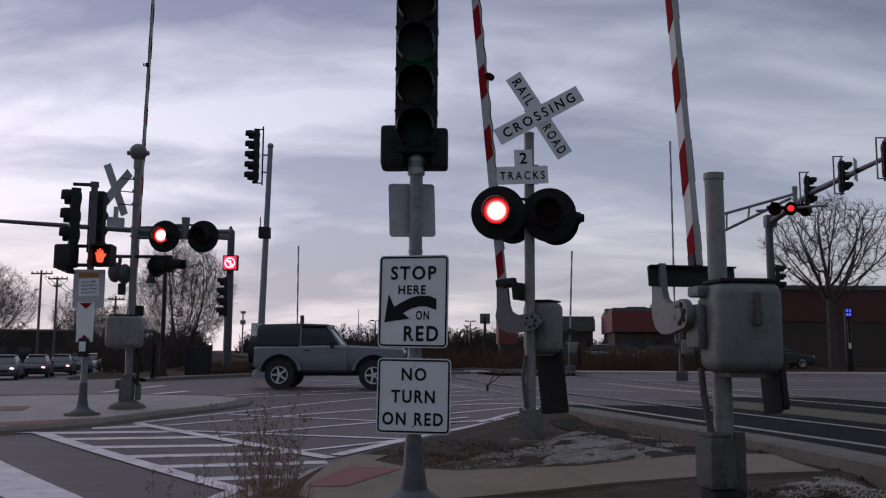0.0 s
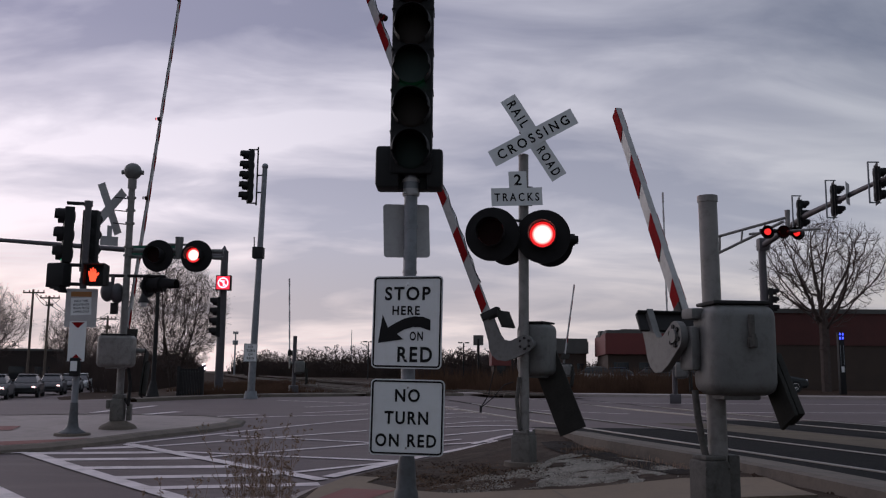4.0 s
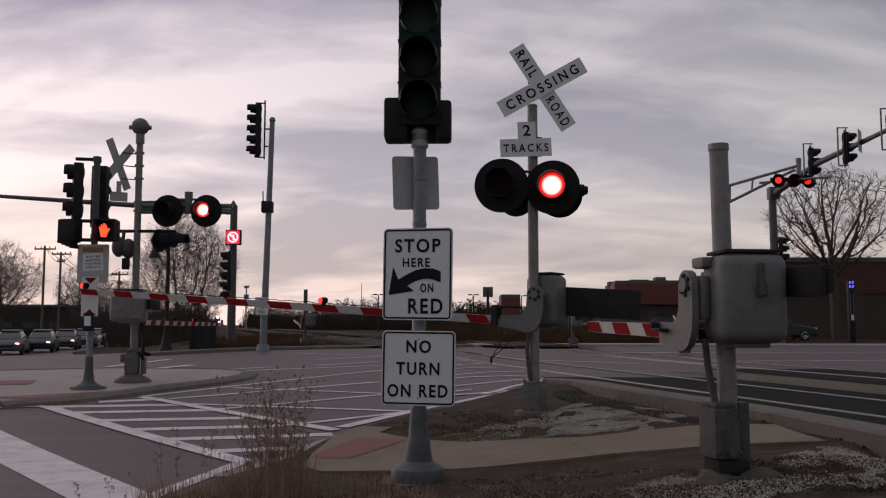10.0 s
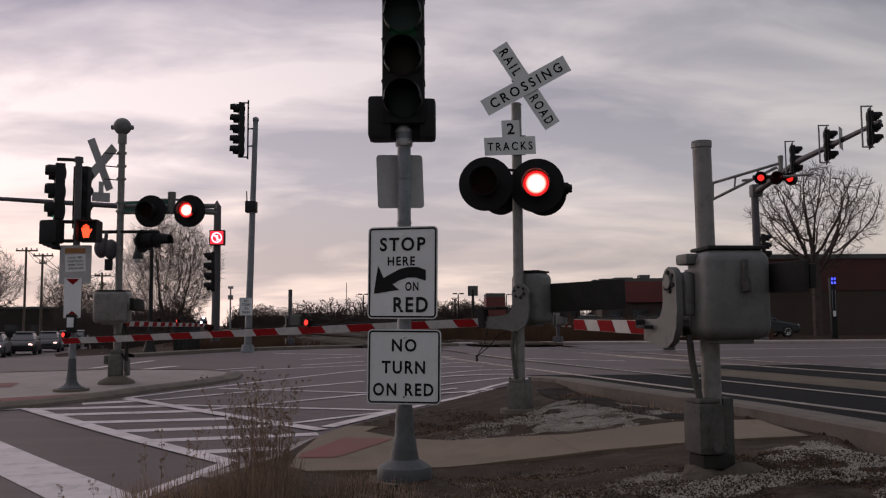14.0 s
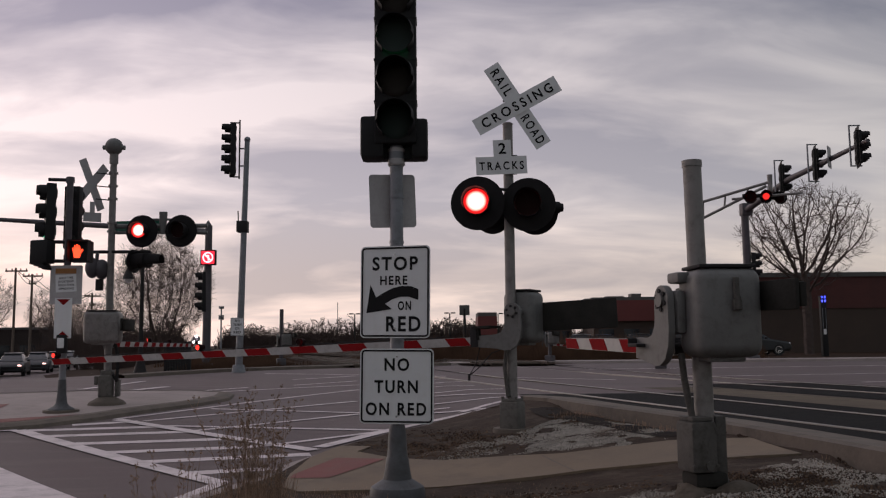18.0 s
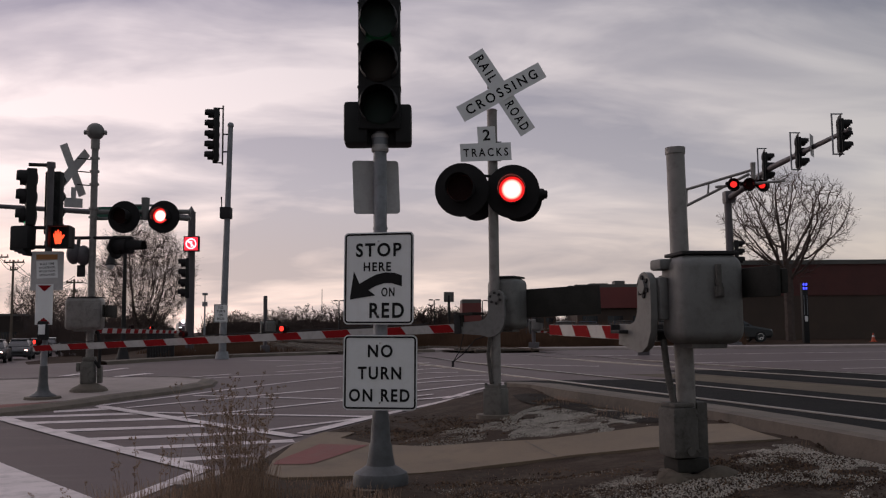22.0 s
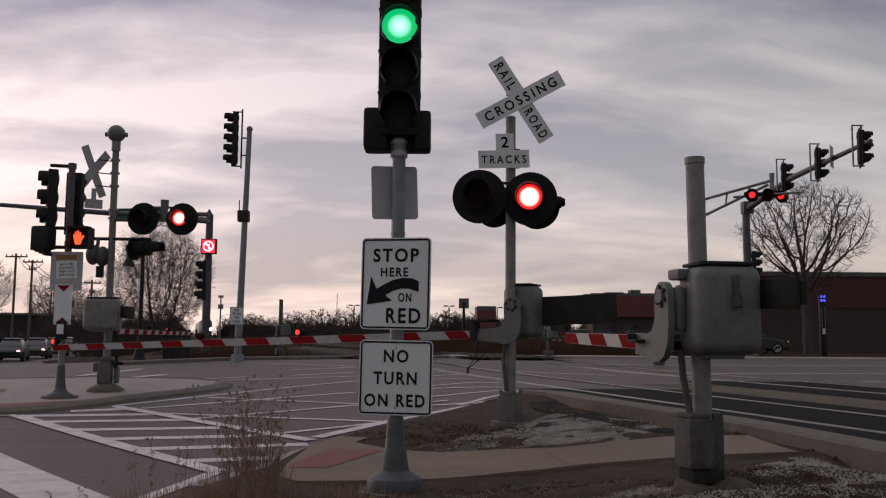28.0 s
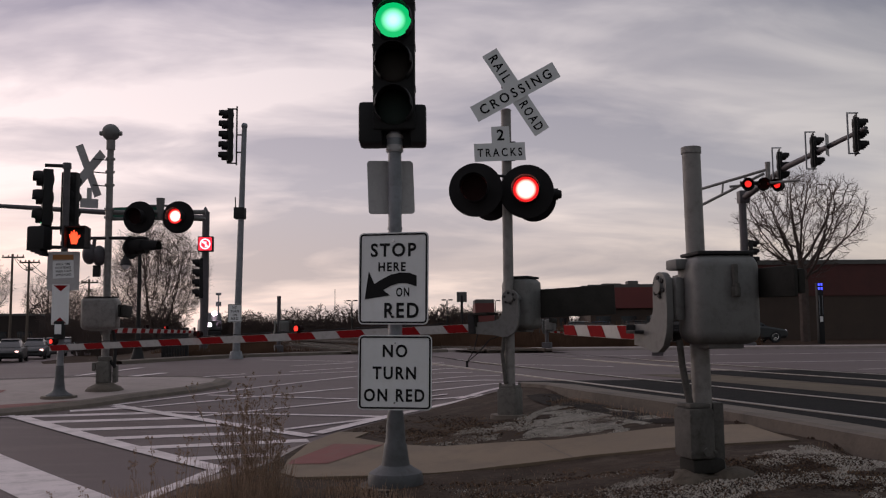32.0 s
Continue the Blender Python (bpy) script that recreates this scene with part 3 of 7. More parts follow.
for a, b in (((1.02, 8.97), (1.2, 8.05)), ((2.5, 8.7), (2.35, 7.74))):
    sheet("pavement_joint", strip(a, b, 0.018), lambda x, y: island_z(x, y) + 0.0115, 0.3, M_CURB, "dark joint between pavement slabs", "pavement")

# the island across the crosswalk
LEFT_ISLE = [(-30, 12.4), (-6.75, 13.05), (-6.12, 13.62), (-5.62, 14.45), (-5.2, 15.5), (-4.55, 16.7), (-4.28, 17.7), (-4.4, 18.6), (-5.2, 19.3), (-7.5, 19.5), (-12, 17.8), (-30, 16.2)]
sheet("traffic_island", LEFT_ISLE, lambda x, y: gz(x, y) + 0.09, 0.6, M_CONCRETE, "pale concrete corner island with kerb ramps", "island", skirt=0.2)
sweep("kerb", LEFT_ISLE[1:11], [(0.24, -0.05), (0.18, 0.05), (0.03, 0.094), (-0.12, 0.097)], gz, M_CURB, label="worn concrete kerb of the corner island", category="kerb")
sheet("tactile_ramp", [(-6.55, 13.34), (-6.17, 13.72), (-5.72, 14.46), (-6.25, 14.14), (-7.3, 13.55)], lambda x, y: gz(x, y) + 0.099, 0.5, M_RAMP, "faded red tactile ramp at the kerb", "ramp")
sheet("tactile_ramp", [(-8.6, 15.3), (-7.55, 15.55), (-7.75, 16.3), (-9.3, 16.1)], lambda x, y: gz(x, y) + 0.099, 0.5, M_RAMP, "faded red tactile ramp at the kerb", "ramp")

# far side: kerb and verge
FAR_VERGE = FAR_KERB + [(75, 60), (-12, 60), (-34, 92), (-13.4, 36.5), (-10.4, 28.5)]
sheet("far_verge", FAR_VERGE, lambda x, y: gz(x, y) + 0.06, 1.5, M_FIELD, "dry brown grass verge along the far kerb", "verge", skirt=0.2, relief=0.04)
sweep("kerb", FAR_KERB[:5], [(0.2, -0.02), (0.16, 0.10), (0.0, 0.12), (-0.2, 0.12), (-0.2, 0)], gz, M_CURB, label="pale concrete kerb at the far side", category="kerb")
sweep("kerb", FAR_KERB[4:], [(0.2, -0.02), (0.16, 0.10), (0.0, 0.12), (-1.4, 0.12), (-1.4, 0)], gz, M_CONCRETE, label="pale concrete kerb at the far side", category="kerb")


def lift(d):
    return lambda x, y: gz(x, y) + d


# tracks: dark crossing surface, rails, concrete panels
def build_tracks():
    for c, w, end, mt, lab in ((7.85, 3.3, 16.6, M_ASPHALT_DARK, "dark asphalt crossing surface between the rails"), (12.6, 3.2, 20.0, M_ASPHALT_DARK, "dark asphalt crossing surface between the rails"),
                               (10.2, 1.38, 18.6, M_STRIP, "tan concrete crossing strip between two tracks")):
        sheet("crossing_panel", [(track_x(c - w / 2, -6), -6), (track_x(c + w / 2, -6), -6), (track_x(c + w / 2, end), end), (track_x(c - w / 2, end), end)], lift(0.006), 1.2, mt, lab, "crossing panel")
    for c in (7.88, 13.1):
        tr = thing("railway_track", Matrix(), "steel railway track running through the crossing into the distance", "railway track", "railway tracks", "structure")
        for side, spans, steel in [(q, *r) for q in (-0.77, 0.77) for r in ((((-12, 8), (8, 14), (14, 20), (20, 27), (27, 34)), M_RAIL), (((34, 40), (40, 60), (60, 120), (120, 400), (400, 1500)), M_FAR_RAIL))]:
            f = Form()
            for y0, y1 in spans:
                x0, x1 = track_x(c + side, y0), track_x(c + side, y1)
                z0, z1 = gz(x0, y0) + 0.0, gz(x1, y1) + 0.0
                up = 0.16 if y0 >= 34 else 0.0
                d = Vector((x1 - x0, y1 - y0, z1 - z0))
                f.box(((x0 + x1) / 2, (y0 + y1) / 2, (z0 + z1) / 2 + up - 0.047), (0.075, d.length + 0.02, 0.13), d.to_track_quat("Y", "Z").to_matrix().to_4x4())
            part("rail", f, steel, tr)
            if steel == M_FAR_RAIL:
                continue
            gap = sheet_mesh("flangeway", [(track_x(c + side * 0.93 + q * 0.05, e), e) for q, e in ((-1, -10), (1, -10), (1, 33), (-1, 33))], lift(0.011), 1.2)
            part("flangeway", gap, M_ASPHALT_DARK, tr, "dark groove beside the rail")
        bed = Form()
        y = 34.5
        a = math.atan2(-0.284, 1)
        while y < 110:
            x = track_x(c, y)
            bed.box((x, y, gz(x, y) + 0.06), (2.6, 0.23, 0.16), Matrix.Rotation(-a, 4, "Z"))
            y += 0.6
        part("sleepers", bed, M_TIE, tr, "dark wooden sleepers")
        me = sheet_mesh("ballast_bed", [(track_x(c - 1.9, 34), 34), (track_x(c + 1.9, 34), 34), (track_x(c + 1.9, 40), 40), (track_x(c + 1.9, 900), 900), (track_x(c - 1.9, 900), 900), (track_x(c - 1.9, 40), 40)], lift(0.085), 4.0)
        part("ballast_bed", me, M_FIELD, tr, "grey-brown ballast")


build_tracks()


# painted markings
def marks(name, lines, label, dz=0.006):
    for a, b, w in lines:
        sheet("road_marking", strip(a, b, w), lift(dz), 0.6, M_PAINT, label, "road marking", parent=road)


CW = [(-6.13, 13.18), (-2.06, 8.55)]   # crosswalk edge nearer the stop line
CF = [(-5.12, 14.42), (-1.50, 10.85)]  # its other edge
marks("road_marking", [(CW[0], CW[1], 0.21), (CF[0], CF[1], 0.20), ((-6.15, 13.2), (-12.0, 11.3), 0.13)], "worn white painted crosswalk edge line", 0.014)
for a, b in (((-5.59, 13.80), (-4.72, 14.21)), ((-6.0, 13.16), (-3.95, 13.52)), ((-5.44, 12.50), (-3.5, 12.86)), ((-4.74, 11.69), (-2.88, 12.02)), ((-4.03, 10.86), (-2.24, 11.27)),
             ((-3.32, 10.07), (-1.50, 10.55)), ((-2.60, 9.22), (-1.75, 9.50))):
    marks("road_marking", [(a, b, 0.25)], "worn white crosswalk bar")
marks("road_marking", [((-9.58, 15.2), (-2.50, 6.65), 0.56)], "broad white stop line on asphalt")
marks("road_marking", [((-2.06, 8.62), (-2.38, 6.62), 0.15), ((-2.38, 6.62), (-2.6, -8), 0.15)], "worn white edge line beside the kerb", 0.010)
# hatched wedge between the crosswalk, the kerb and the tracks
marks("road_marking", [((-1.47, 11.10), (-0.74, 12.66), 0.19), ((-0.74, 12.66), (-0.12, 13.65), 0.19), ((-0.12, 13.65), (0.76, 14.22), 0.19), ((0.76, 14.22), (1.6, 14.95), 0.19), ((1.6, 14.95), (2.13, 15.5), 0.19)],
      "worn white hatching on the asphalt", 0.014)
marks("road_marking", [((-5.19, 14.52), (-1.82, 20.0), 0.12), ((-4.63, 14.21), (-1.56, 17.13), 0.12), ((-4.04, 15.99), (0.76, 14.4), 0.11), ((-4.07, 13.56), (-0.74, 12.77), 0.13), ((-3.47, 12.96), (-1.35, 14.87), 0.12),
                       ((-1.25, 15.98), (1.73, 16.12), 0.12), ((-2.35, 11.13), (-0.74, 12.70), 0.12), ((0.37, 14.31), (1.78, 16.12), 0.15), ((-1.44, 18.4), (1.49, 16.81), 0.12), ((-1.6, 20.4), (0.83, 20.07), 0.12),
                       ((-1.42, 18.12), (1.36, 18.64), 0.12), ((-6.07, 18.98), (-2.0, 21.93), 0.12), ((-6.44, 18.66), (-4.51, 21.33), 0.12), ((-4.0, 24.84), (-2.41, 26.48), 0.12), ((-3.56, 22.11), (-2.17, 23.79), 0.12),
                       ((-1.35, 14.87), (0.2, 15.2), 0.11), ((-1.82, 20.0), (0.6, 22.4), 0.12), ((-2.0, 21.93), (0.3, 24.2), 0.12), ((-5.52, 28.7), (0.26, 25.84), 0.12), ((1.53, 25.14), (4.5, 22.54), 0.12)],
      "worn white hatching on the asphalt", 0.010)
marks("road_marking", [((-7.5, 18.9), (-6.61, 21.97), 0.26), ((-8.39, 21.15), (-8.09, 24.76), 0.2)], "worn white crosswalk line beyond the island", 0.012)
marks("road_marking", [((6.5, 24.0), (30, 28.5), 0.14), ((5.0, 29.5), (40, 33.0), 0.14), ((9.5, 20.0), (30, 23.5), 0.14)], "worn white lane line", 0.012)


# ---- flashing lamps ----
TURN = 0.6045  # seconds between changes of the pair
FIRST = 10.97


def change(n):
    """The time of the nth change."""
    return FIRST + n * TURN + (0.07 if n in (5, 10, 15, 20) else 0.0)


def flash_rows(m, left):
    """The lamp insert turns its lit face out and in. A left lamp is lit in odd spells."""
    rows = []

    def at(t, deg):
        rows.append((t, m @ pose(0, 0, 0, 0, 0, deg)))
    n = math.floor((0 - FIRST) / TURN)
    lit = (n % 2 == 1) == left
    deg = 0 if lit else 180
    at(0, deg)
    n += 1
    while change(n) < 31.9:
        f0 = round(change(n) * FPS)
        for k, q in enumerate((0, 60, 120, 180)):
            if f0 - 2 + k > 0:
                at((f0 - 2 + k) / FPS, deg + q)
        deg += 180
        n += 1
    at(32.0, deg)
    return rows


MOVES = []  # (object, rows), keyed at the end


def lens_mesh(r, on, off, thick=0.014):
    """A round insert with a lit face (to -y) and a dark one."""
    f = Form()
    f.rod((0, -thick / 2, 0), (0, thick / 2, 0), r, r, 28)
    me = f.mesh("lens")
    me.materials.append(on)
    me.materials.append(off)
    for p in me.polygons:
        p.material_index = 0 if p.normal.y < -0.5 else 1
    return me


LENS_BIG = lens_mesh(0.157, M_RED_ON, M_LENS_OFF)
LENS_ARM = lens_mesh(0.036, M_RED_SMALL, M_LENS_OFF)


LENS_FAR = lens_mesh(0.10, M_RED_DIM, M_LENS_OFF)


def flasher(parent, m, left=None, disc=0.335, name="flasher", far=False, material=None, label="black round flasher with a hood"):
    """A crossing lamp facing -y: dark round background, hood, body, turning lens."""
    f = Form()
    f.rod((0, 0.0, 0), (0, 0.018, 0), disc, disc, 40)
    f.rod((0, 0.018, 0), (0, 0.16, 0), 0.17, 0.10, 20)
    f.shell(0.160, 0.0, -0.30, a0=-28, a1=208, flare=0.014)
    f.shell(0.160, 0.0, -0.17, a0=208, a1=332, flare=0.006)
    ob = part(name, f, material or M_FLASH, parent, label, m)
    at = pose(0, -0.158, 0)
    ln = part("lens", LENS_FAR if far else LENS_BIG, None, ob, "red lens")
    if left is None:
        ln.matrix_basis = at @ pose(0, 0, 0, 0, 0, 180)
    else:
        MOVES.append((ln, flash_rows(at, left)))
    return ob


# ---- gates ----
# seconds and the arm's angle above level
SWING = [(0, 84.2), (1.8, 84.2), (2.5, 82.2), (3.0, 79.0), (3.5, 74), (4.0, 67.5), (4.5, 61), (5.0, 54.2), (5.5, 47.0), (6, 41.5), (6.5, 35.6), (7, 31.2), (7.5, 26.1), (8, 21.5),
         (8.5, 15.7), (9, 12.0), (9.5, 7.9), (10, 3.6), (10.5, 0.2), (11, -1.0), (11.6, -2.1), (12.2, -1.95), (32, -1.95)]


def arm_rows(pivot, swing=None):
    return [(t, pose(*pivot, 0, -a, 0)) for t, a in swing or SWING]


def gate_arm(parent, pivot, length, drop, start, h0, h1, lamps=True, stripe=0.406, scale=1.0, weight=0.78, wide=0.21, inset=0.0, swing=None, sag=0.02):
    """The swinging arm: bolted bracket with counterweight, tapering striped boom, small red lamps. x runs along the lowered arm."""
    s = scale
    f = Form()
    hub = 0.105 * s
    out = [(hub * math.cos(radians(a)), hub * math.sin(radians(a))) for a in range(190, -11, -20)]
    out += [(hub, -drop * 0.45), (hub * 1.12, -drop + 0.15 * s), (hub * 1.5, -drop + 0.095 * s), (hub * 2.2, -drop + 0.075 * s), (start, -drop + h0 * 0.62), (start, -drop - h0 * 0.62),
            (hub * 2.0, -drop - 0.10 * s), (hub * 1.2, -drop - 0.125 * s), (hub * 0.4, -drop - 0.12 * s), (-hub * 0.4, -drop - 0.075 * s), (-hub * 0.9, -drop + 0.02 * s), (-hub * 1.05, -drop + 0.14 * s)]
    f.plate(out, -0.05 * s)
    f.rod((0, -0.6 * s, 0), (0, 0.02, 0), 0.05 * s, 0.05 * s, 12)
    arm = part("gate_arm", f, M_CASE, parent, "swinging gate arm with cast bracket")
    for k in range(7):
        a, rr = radians(60 * k + 20), (0.066 * s if k < 6 else 0.0)
        bo = Form()
        bo.rod((rr * math.cos(a), -0.01, rr * math.sin(a)), (rr * math.cos(a), 0.012, rr * math.sin(a)), 0.016 * s, 0.017 * s, 8)
        part("bolt", bo, M_BLACK, arm, "dark bolt head")
    if inset:
        cp = Form()
        cp.box((start - 0.085, -0.27, -drop + 0.02), (0.15, 0.68, 0.025), None, 0.004)
        cp.box((start - 0.015, -0.27, -drop + 0.045), (0.012, 0.68, 0.05), None, 0.003)
        cp.box((start + 0.02, inset - 0.02, -drop), (0.14, 0.07, 0.10), None, 0.004)
        part("cross_plate", cp, M_BLACK, arm, "dark flat mounting plate")
    else:
        tp_ = Form()
        tp_.box((start - 0.15, -0.12, -drop + 0.17), (0.22, 0.36, 0.03), None, 0.005)
        tp_.box((start - 0.05, -0.02, -drop + 0.10), (0.10, 0.06, 0.17), None, 0.008)
        part("cross_plate", tp_, M_WEIGHT, arm, "dark flat mounting plate")
        mp = Form()
        mp.box((start - 0.03, -0.025, -drop + 0.05), (0.09, 0.10, 0.24), None, 0.008)
        part("mounting_plate", mp, M_BLACK, arm, "dark boom mounting plate")
    # counterweight beam behind the case
    c = Form()
    c.box((-weight * 0.5, -0.62 * s, sag), (weight, 0.03, wide), None, 0.01)
    c.box((-weight * 0.62, -0.68 * s, sag), (weight * 0.7, 0.05, wide * 0.8), None, 0.015)
    part("counterweight", c, M_WEIGHT, arm, "dark counterweight")
    b = Form()
    bl = length - start
    pr = [(start, -drop - h0 / 2), (length, -drop - h1 / 2), (length, -drop + h1 / 2), (start, -drop + h0 / 2)]
    slide = Matrix.Translation((0, inset, 0))
    b.plate(pr, -0.05, slide)
    part("boom", b, M_WHITE, arm, "white tapering boom")
    x = length - (0.07 if lamps else 0.02)
    red = True
    while x > start + 0.14:
        if red:
            r = Form()
            sl = h0 * 0.75
            hh = lambda q: (h0 + (h1 - h0) * (q - start) / bl) / 2 - 0.003
            q0, q1 = max(start + 0.02, x - stripe), x
            r.plate([(q0, -drop - hh(q0)), (q1, -drop - hh(q1)), (min(length, q1 + sl), -drop + hh(q1)), (min(length - 0.005, q0 + sl), -drop + hh(q0))], -0.062, Matrix.Translation((0, 0.006 + inset, 0)))
            part("red_stripe", r, M_RED, arm)
        red = not red
        x -= stripe
    if lamps:
        for k, q in enumerate((length - 0.12, length * 0.607, length * 0.385)):
            zl = -drop + (h0 + (h1 - h0) * (q - start) / bl) / 2
            lf = Form()
            lf.rod((q, -0.05, zl + 0.055), (q, 0.02, zl + 0.055), 0.045, 0.045, 14)
            lf.box((q, -0.015, zl + 0.015), (0.04, 0.05, 0.04))
            part("arm_lamp", lf, M_LENS_OFF, arm, "small red lamp")
            ln = part("lens", LENS_ARM, None, arm, "red lens")
            at = Matrix.Translation((q, 0.06, zl + 0.055)) @ pose(0, 0, 0, 0, 0, 180)
            if k == 0:
                ln.matrix_basis = at
            else:
                MOVES.append((ln, flash_rows(at, k == 1)))
        wire = Form()
        n = 44
        pts = [(start + bl * (0.05 + 0.9 * k / n), -0.01, -drop + (h0 + (h1 - h0) * (0.05 + 0.9 * k / n)) / 2 + (0.010 if k % 2 else 0.028)) for k in range(n + 1)]
        wire.tube(pts, 0.006, 5)
        part("cable", wire, M_BLACK, arm, "slack black cable")
    MOVES.append((arm, arm_rows(pivot, swing)))
    return arm


def case(parent, c, size, m=Matrix(), label="grey cast gate mechanism case", material=None):
    w, d, h = size
    f = Form()
    f.box(c, size, None, 0.085, 4)
    f.box((c[0], c[1], c[2] - h / 2 - 0.005), (w * 0.55, d * 0.55, 0.05), None, 0.015)
    ob = part("mechanism_case", f, material or M_CASE, parent, label, m)
    lid = Form()
    lid.box((c[0], c[1], c[2] + h / 2 + 0.012), (w * 0.84, d * 0.86, 0.025), None, 0.01)
    part("lid", lid, M_BLACK, ob, "dark lid seam")
    return ob


def to_local(ang, base):
    return Matrix.Translation(base) @ Matrix.Rotation(radians(ang), 4, "Z")

# ---- the signal pole with its two signs ----
def sign_panel(parent, name, w, h, at, r=0.04, border=True, material=None, label=""):
    f = Form()
    f.plate(rounded(w, h, r), 0.004)
    ob = part(name, f, material or M_SIGNWHITE, parent, label, at)
    if border:
        b = frame_band(Form(), w - 0.02, h - 0.02, r * 0.8, 0.014, 0, -0.003)
        part("border", b, M_LETTER, ob, "black border")
    return ob


def word(parent, body, w, h, x, z, roll=0.0, bold=0.026, gap=1.22, out=0.0):
    """A word on a sign, letter by letter."""
    me = letters(body, w, h, bold, gap=gap)
    bm = bmesh.new()
    bm.from_mesh(me)
    bpy.data.meshes.remove(me)
    left = set(bm.verts)
    glyphs = []
    while left:
        todo, seen = [left.pop()], set()
        while todo:
            v = todo.pop()
            seen.add(v)
            for e in v.link_edges:
                o = e.other_vert(v)
                if o in left:
                    left.discard(o)
                    todo.append(o)
        glyphs.append(seen)
    for g in sorted(glyphs, key=lambda q: min(v.co.x for v in q)):
        vs = sorted(g, key=lambda v: v.index)
        no = {v: i for i, v in enumerate(vs)}
        me = bpy.data.meshes.new("letter")
        me.from_pydata([v.co for v in vs], [], [[no[v] for v in f.verts] for f in bm.faces if f.verts[0] in no])
        me.materials.append(M_LETTER)
        ob = new("letter", me)
        ob.parent = parent
        ob.matrix_basis = Matrix.Translation((x, -out, z)) @ Matrix.Rotation(radians(-roll), 4, "Y")
    bm.free()


def signal_head(parent, m, sections=3, size=0.36, name="signal_head", lit=None, plate=True, visor=0.26, colours=None):
    """A vertical traffic-signal head facing -y, topmost section first; its origin is the middle of its foot."""
    f = Form()
    h = size * sections
    f.box((0, 0.09, h / 2), (size * 0.98, 0.18, h), None, 0.02)
    for k in range(1, sections):
        f.box((0, 0.09, k * size), (size * 1.01, 0.185, 0.012))
    for k in range(sections):
        f.ball((0, 0.17, (k + 0.5) * size), size * 0.40, 16, 8, (1, 0.30, 1))
    ob = part(name, f, M_SIGBLACK, parent, "black traffic-signal head", m)
    if plate:
        p = Form()
        p.plate(rounded(size + 0.26, h + 0.26, 0.05), 0.006, Matrix.Translation((0, 0.1, h / 2)))
        part("backplate", p, M_SIGBLACK, ob)
    for k in range(sections):
        v = Form()
        v.shell(size * 0.45, 0.0, -visor * 0.6, a0=-48, a1=228, flare=-0.004)
        v.shell(size * 0.446, -visor * 0.6, -visor, a0=-8, a1=188, flare=-0.02)
        part("visor", v, M_FLASH, ob, "", Matrix.Translation((0, 0, h - (k + 0.5) * size)))
        col = (colours or (M_LENS_OFF, M_AMBER_OFF, M_GREEN_OFF, M_GREEN_OFF, M_GREEN_OFF))[k]
        ln = Form()
        ln.ball((0, 0, 0), size * 0.41, 20, 8, (1, 0.16, 1))
        part("lens", ln, col, ob, "", Matrix.Translation((0, 0.0, h - (k + 0.5) * size)))
    return ob


SX, SY = -0.345, 7.42
SZ = island_z(SX, SY) - 0.03
sig = thing("traffic_signal_pole", Matrix.Translation((SX, SY, SZ)), "galvanised signal pole with two white signs and black signal head", "traffic signal")
f = Form()
prof = [(0.225, 0.0), (0.228, 0.08), (0.215, 0.12), (0.165, 0.15), (0.118, 0.18), (0.100, 0.28), (0.094, 0.34), (0.084, 0.36), (0.074, 0.52), (0.066, 0.60), (0.058, 0.62)]
f.lathe(prof)
part("base", f, M_POLEBASE, sig, "flared cast pole base")
f = Form()
f.rod((0, 0, -0.35), (0, 0, 0.02), 0.30, 0.30, 24)
part("footing", f, M_CURB, sig, "round concrete footing")
f = Form()
f.rod((0, 0, 0.6), (0, 0, 2.98), 0.058, 0.056, 24)
f.rod((0, 0, 2.50), (0, 0, 2.53), 0.062, 0.062, 24)
f.rod((0, 0, 2.12), (0, 0, 2.14), 0.062, 0.062, 24)
f.rod((0, 0, 2.84), (0, 0, 2.90), 0.068, 0.068, 24)
part("pole", f, M_GALV, sig)
f = Form()
f.rod((0, 0, 2.78), (0, 0, 2.93), 0.067, 0.067, 24)
for z in (2.80, 2.91):
    f.rod((0, 0, z - 0.012), (0, 0, z + 0.012), 0.073, 0.073, 24)
for a in (-0.05, 0.05):
    f.rod((a, -0.075, 2.80), (a, -0.055, 2.80), 0.010, 0.010, 8)
part("sleeve", f, M_SIGNBACK, sig, "bright clamped pole sleeve")
dz = -SZ
m1 = Matrix.Translation((-0.012, -0.085, 1.730 + dz)) @ pose(0, 0, 0, 0, 0.7, -17)
s1 = sign_panel(sig, "stop_sign_panel", 0.61, 0.762, m1, label="white stop here on red sign with a curved arrow")
word(s1, "STOP", 0.40, 0.115, 0.0, 0.235)
word(s1, "HERE", 0.24, 0.075, -0.01, 0.095)
word(s1, "ON", 0.115, 0.075, 0.085, -0.115)
word(s1, "RED", 0.30, 0.125, 0.075, -0.265)
ar = Form()
ar.plate([(0.205, 0.02), (0.14, 0.044), (0.06, 0.047), (-0.02, 0.030), (-0.10, -0.008), (-0.165, -0.045), (-0.215, 0.060), (-0.250, -0.175), (-0.025, -0.142), (-0.085, -0.098), (-0.02, -0.062), (0.05, -0.042), (0.12, -0.042), (0.205, -0.070)], 0.001, Matrix.Translation((0, -0.003, 0)))
part("arrow", ar, M_LETTER, s1, "black curved arrow")
m2 = Matrix.Translation((0.0, -0.085, 0.957 + dz)) @ pose(0, 0, 0, 0, 0.7, -6)
s2 = sign_panel(sig, "no_turn_sign_panel", 0.61, 0.61, m2, label="white no turn on red sign")
word(s2, "NO", 0.205, 0.105, 0.0, 0.175)
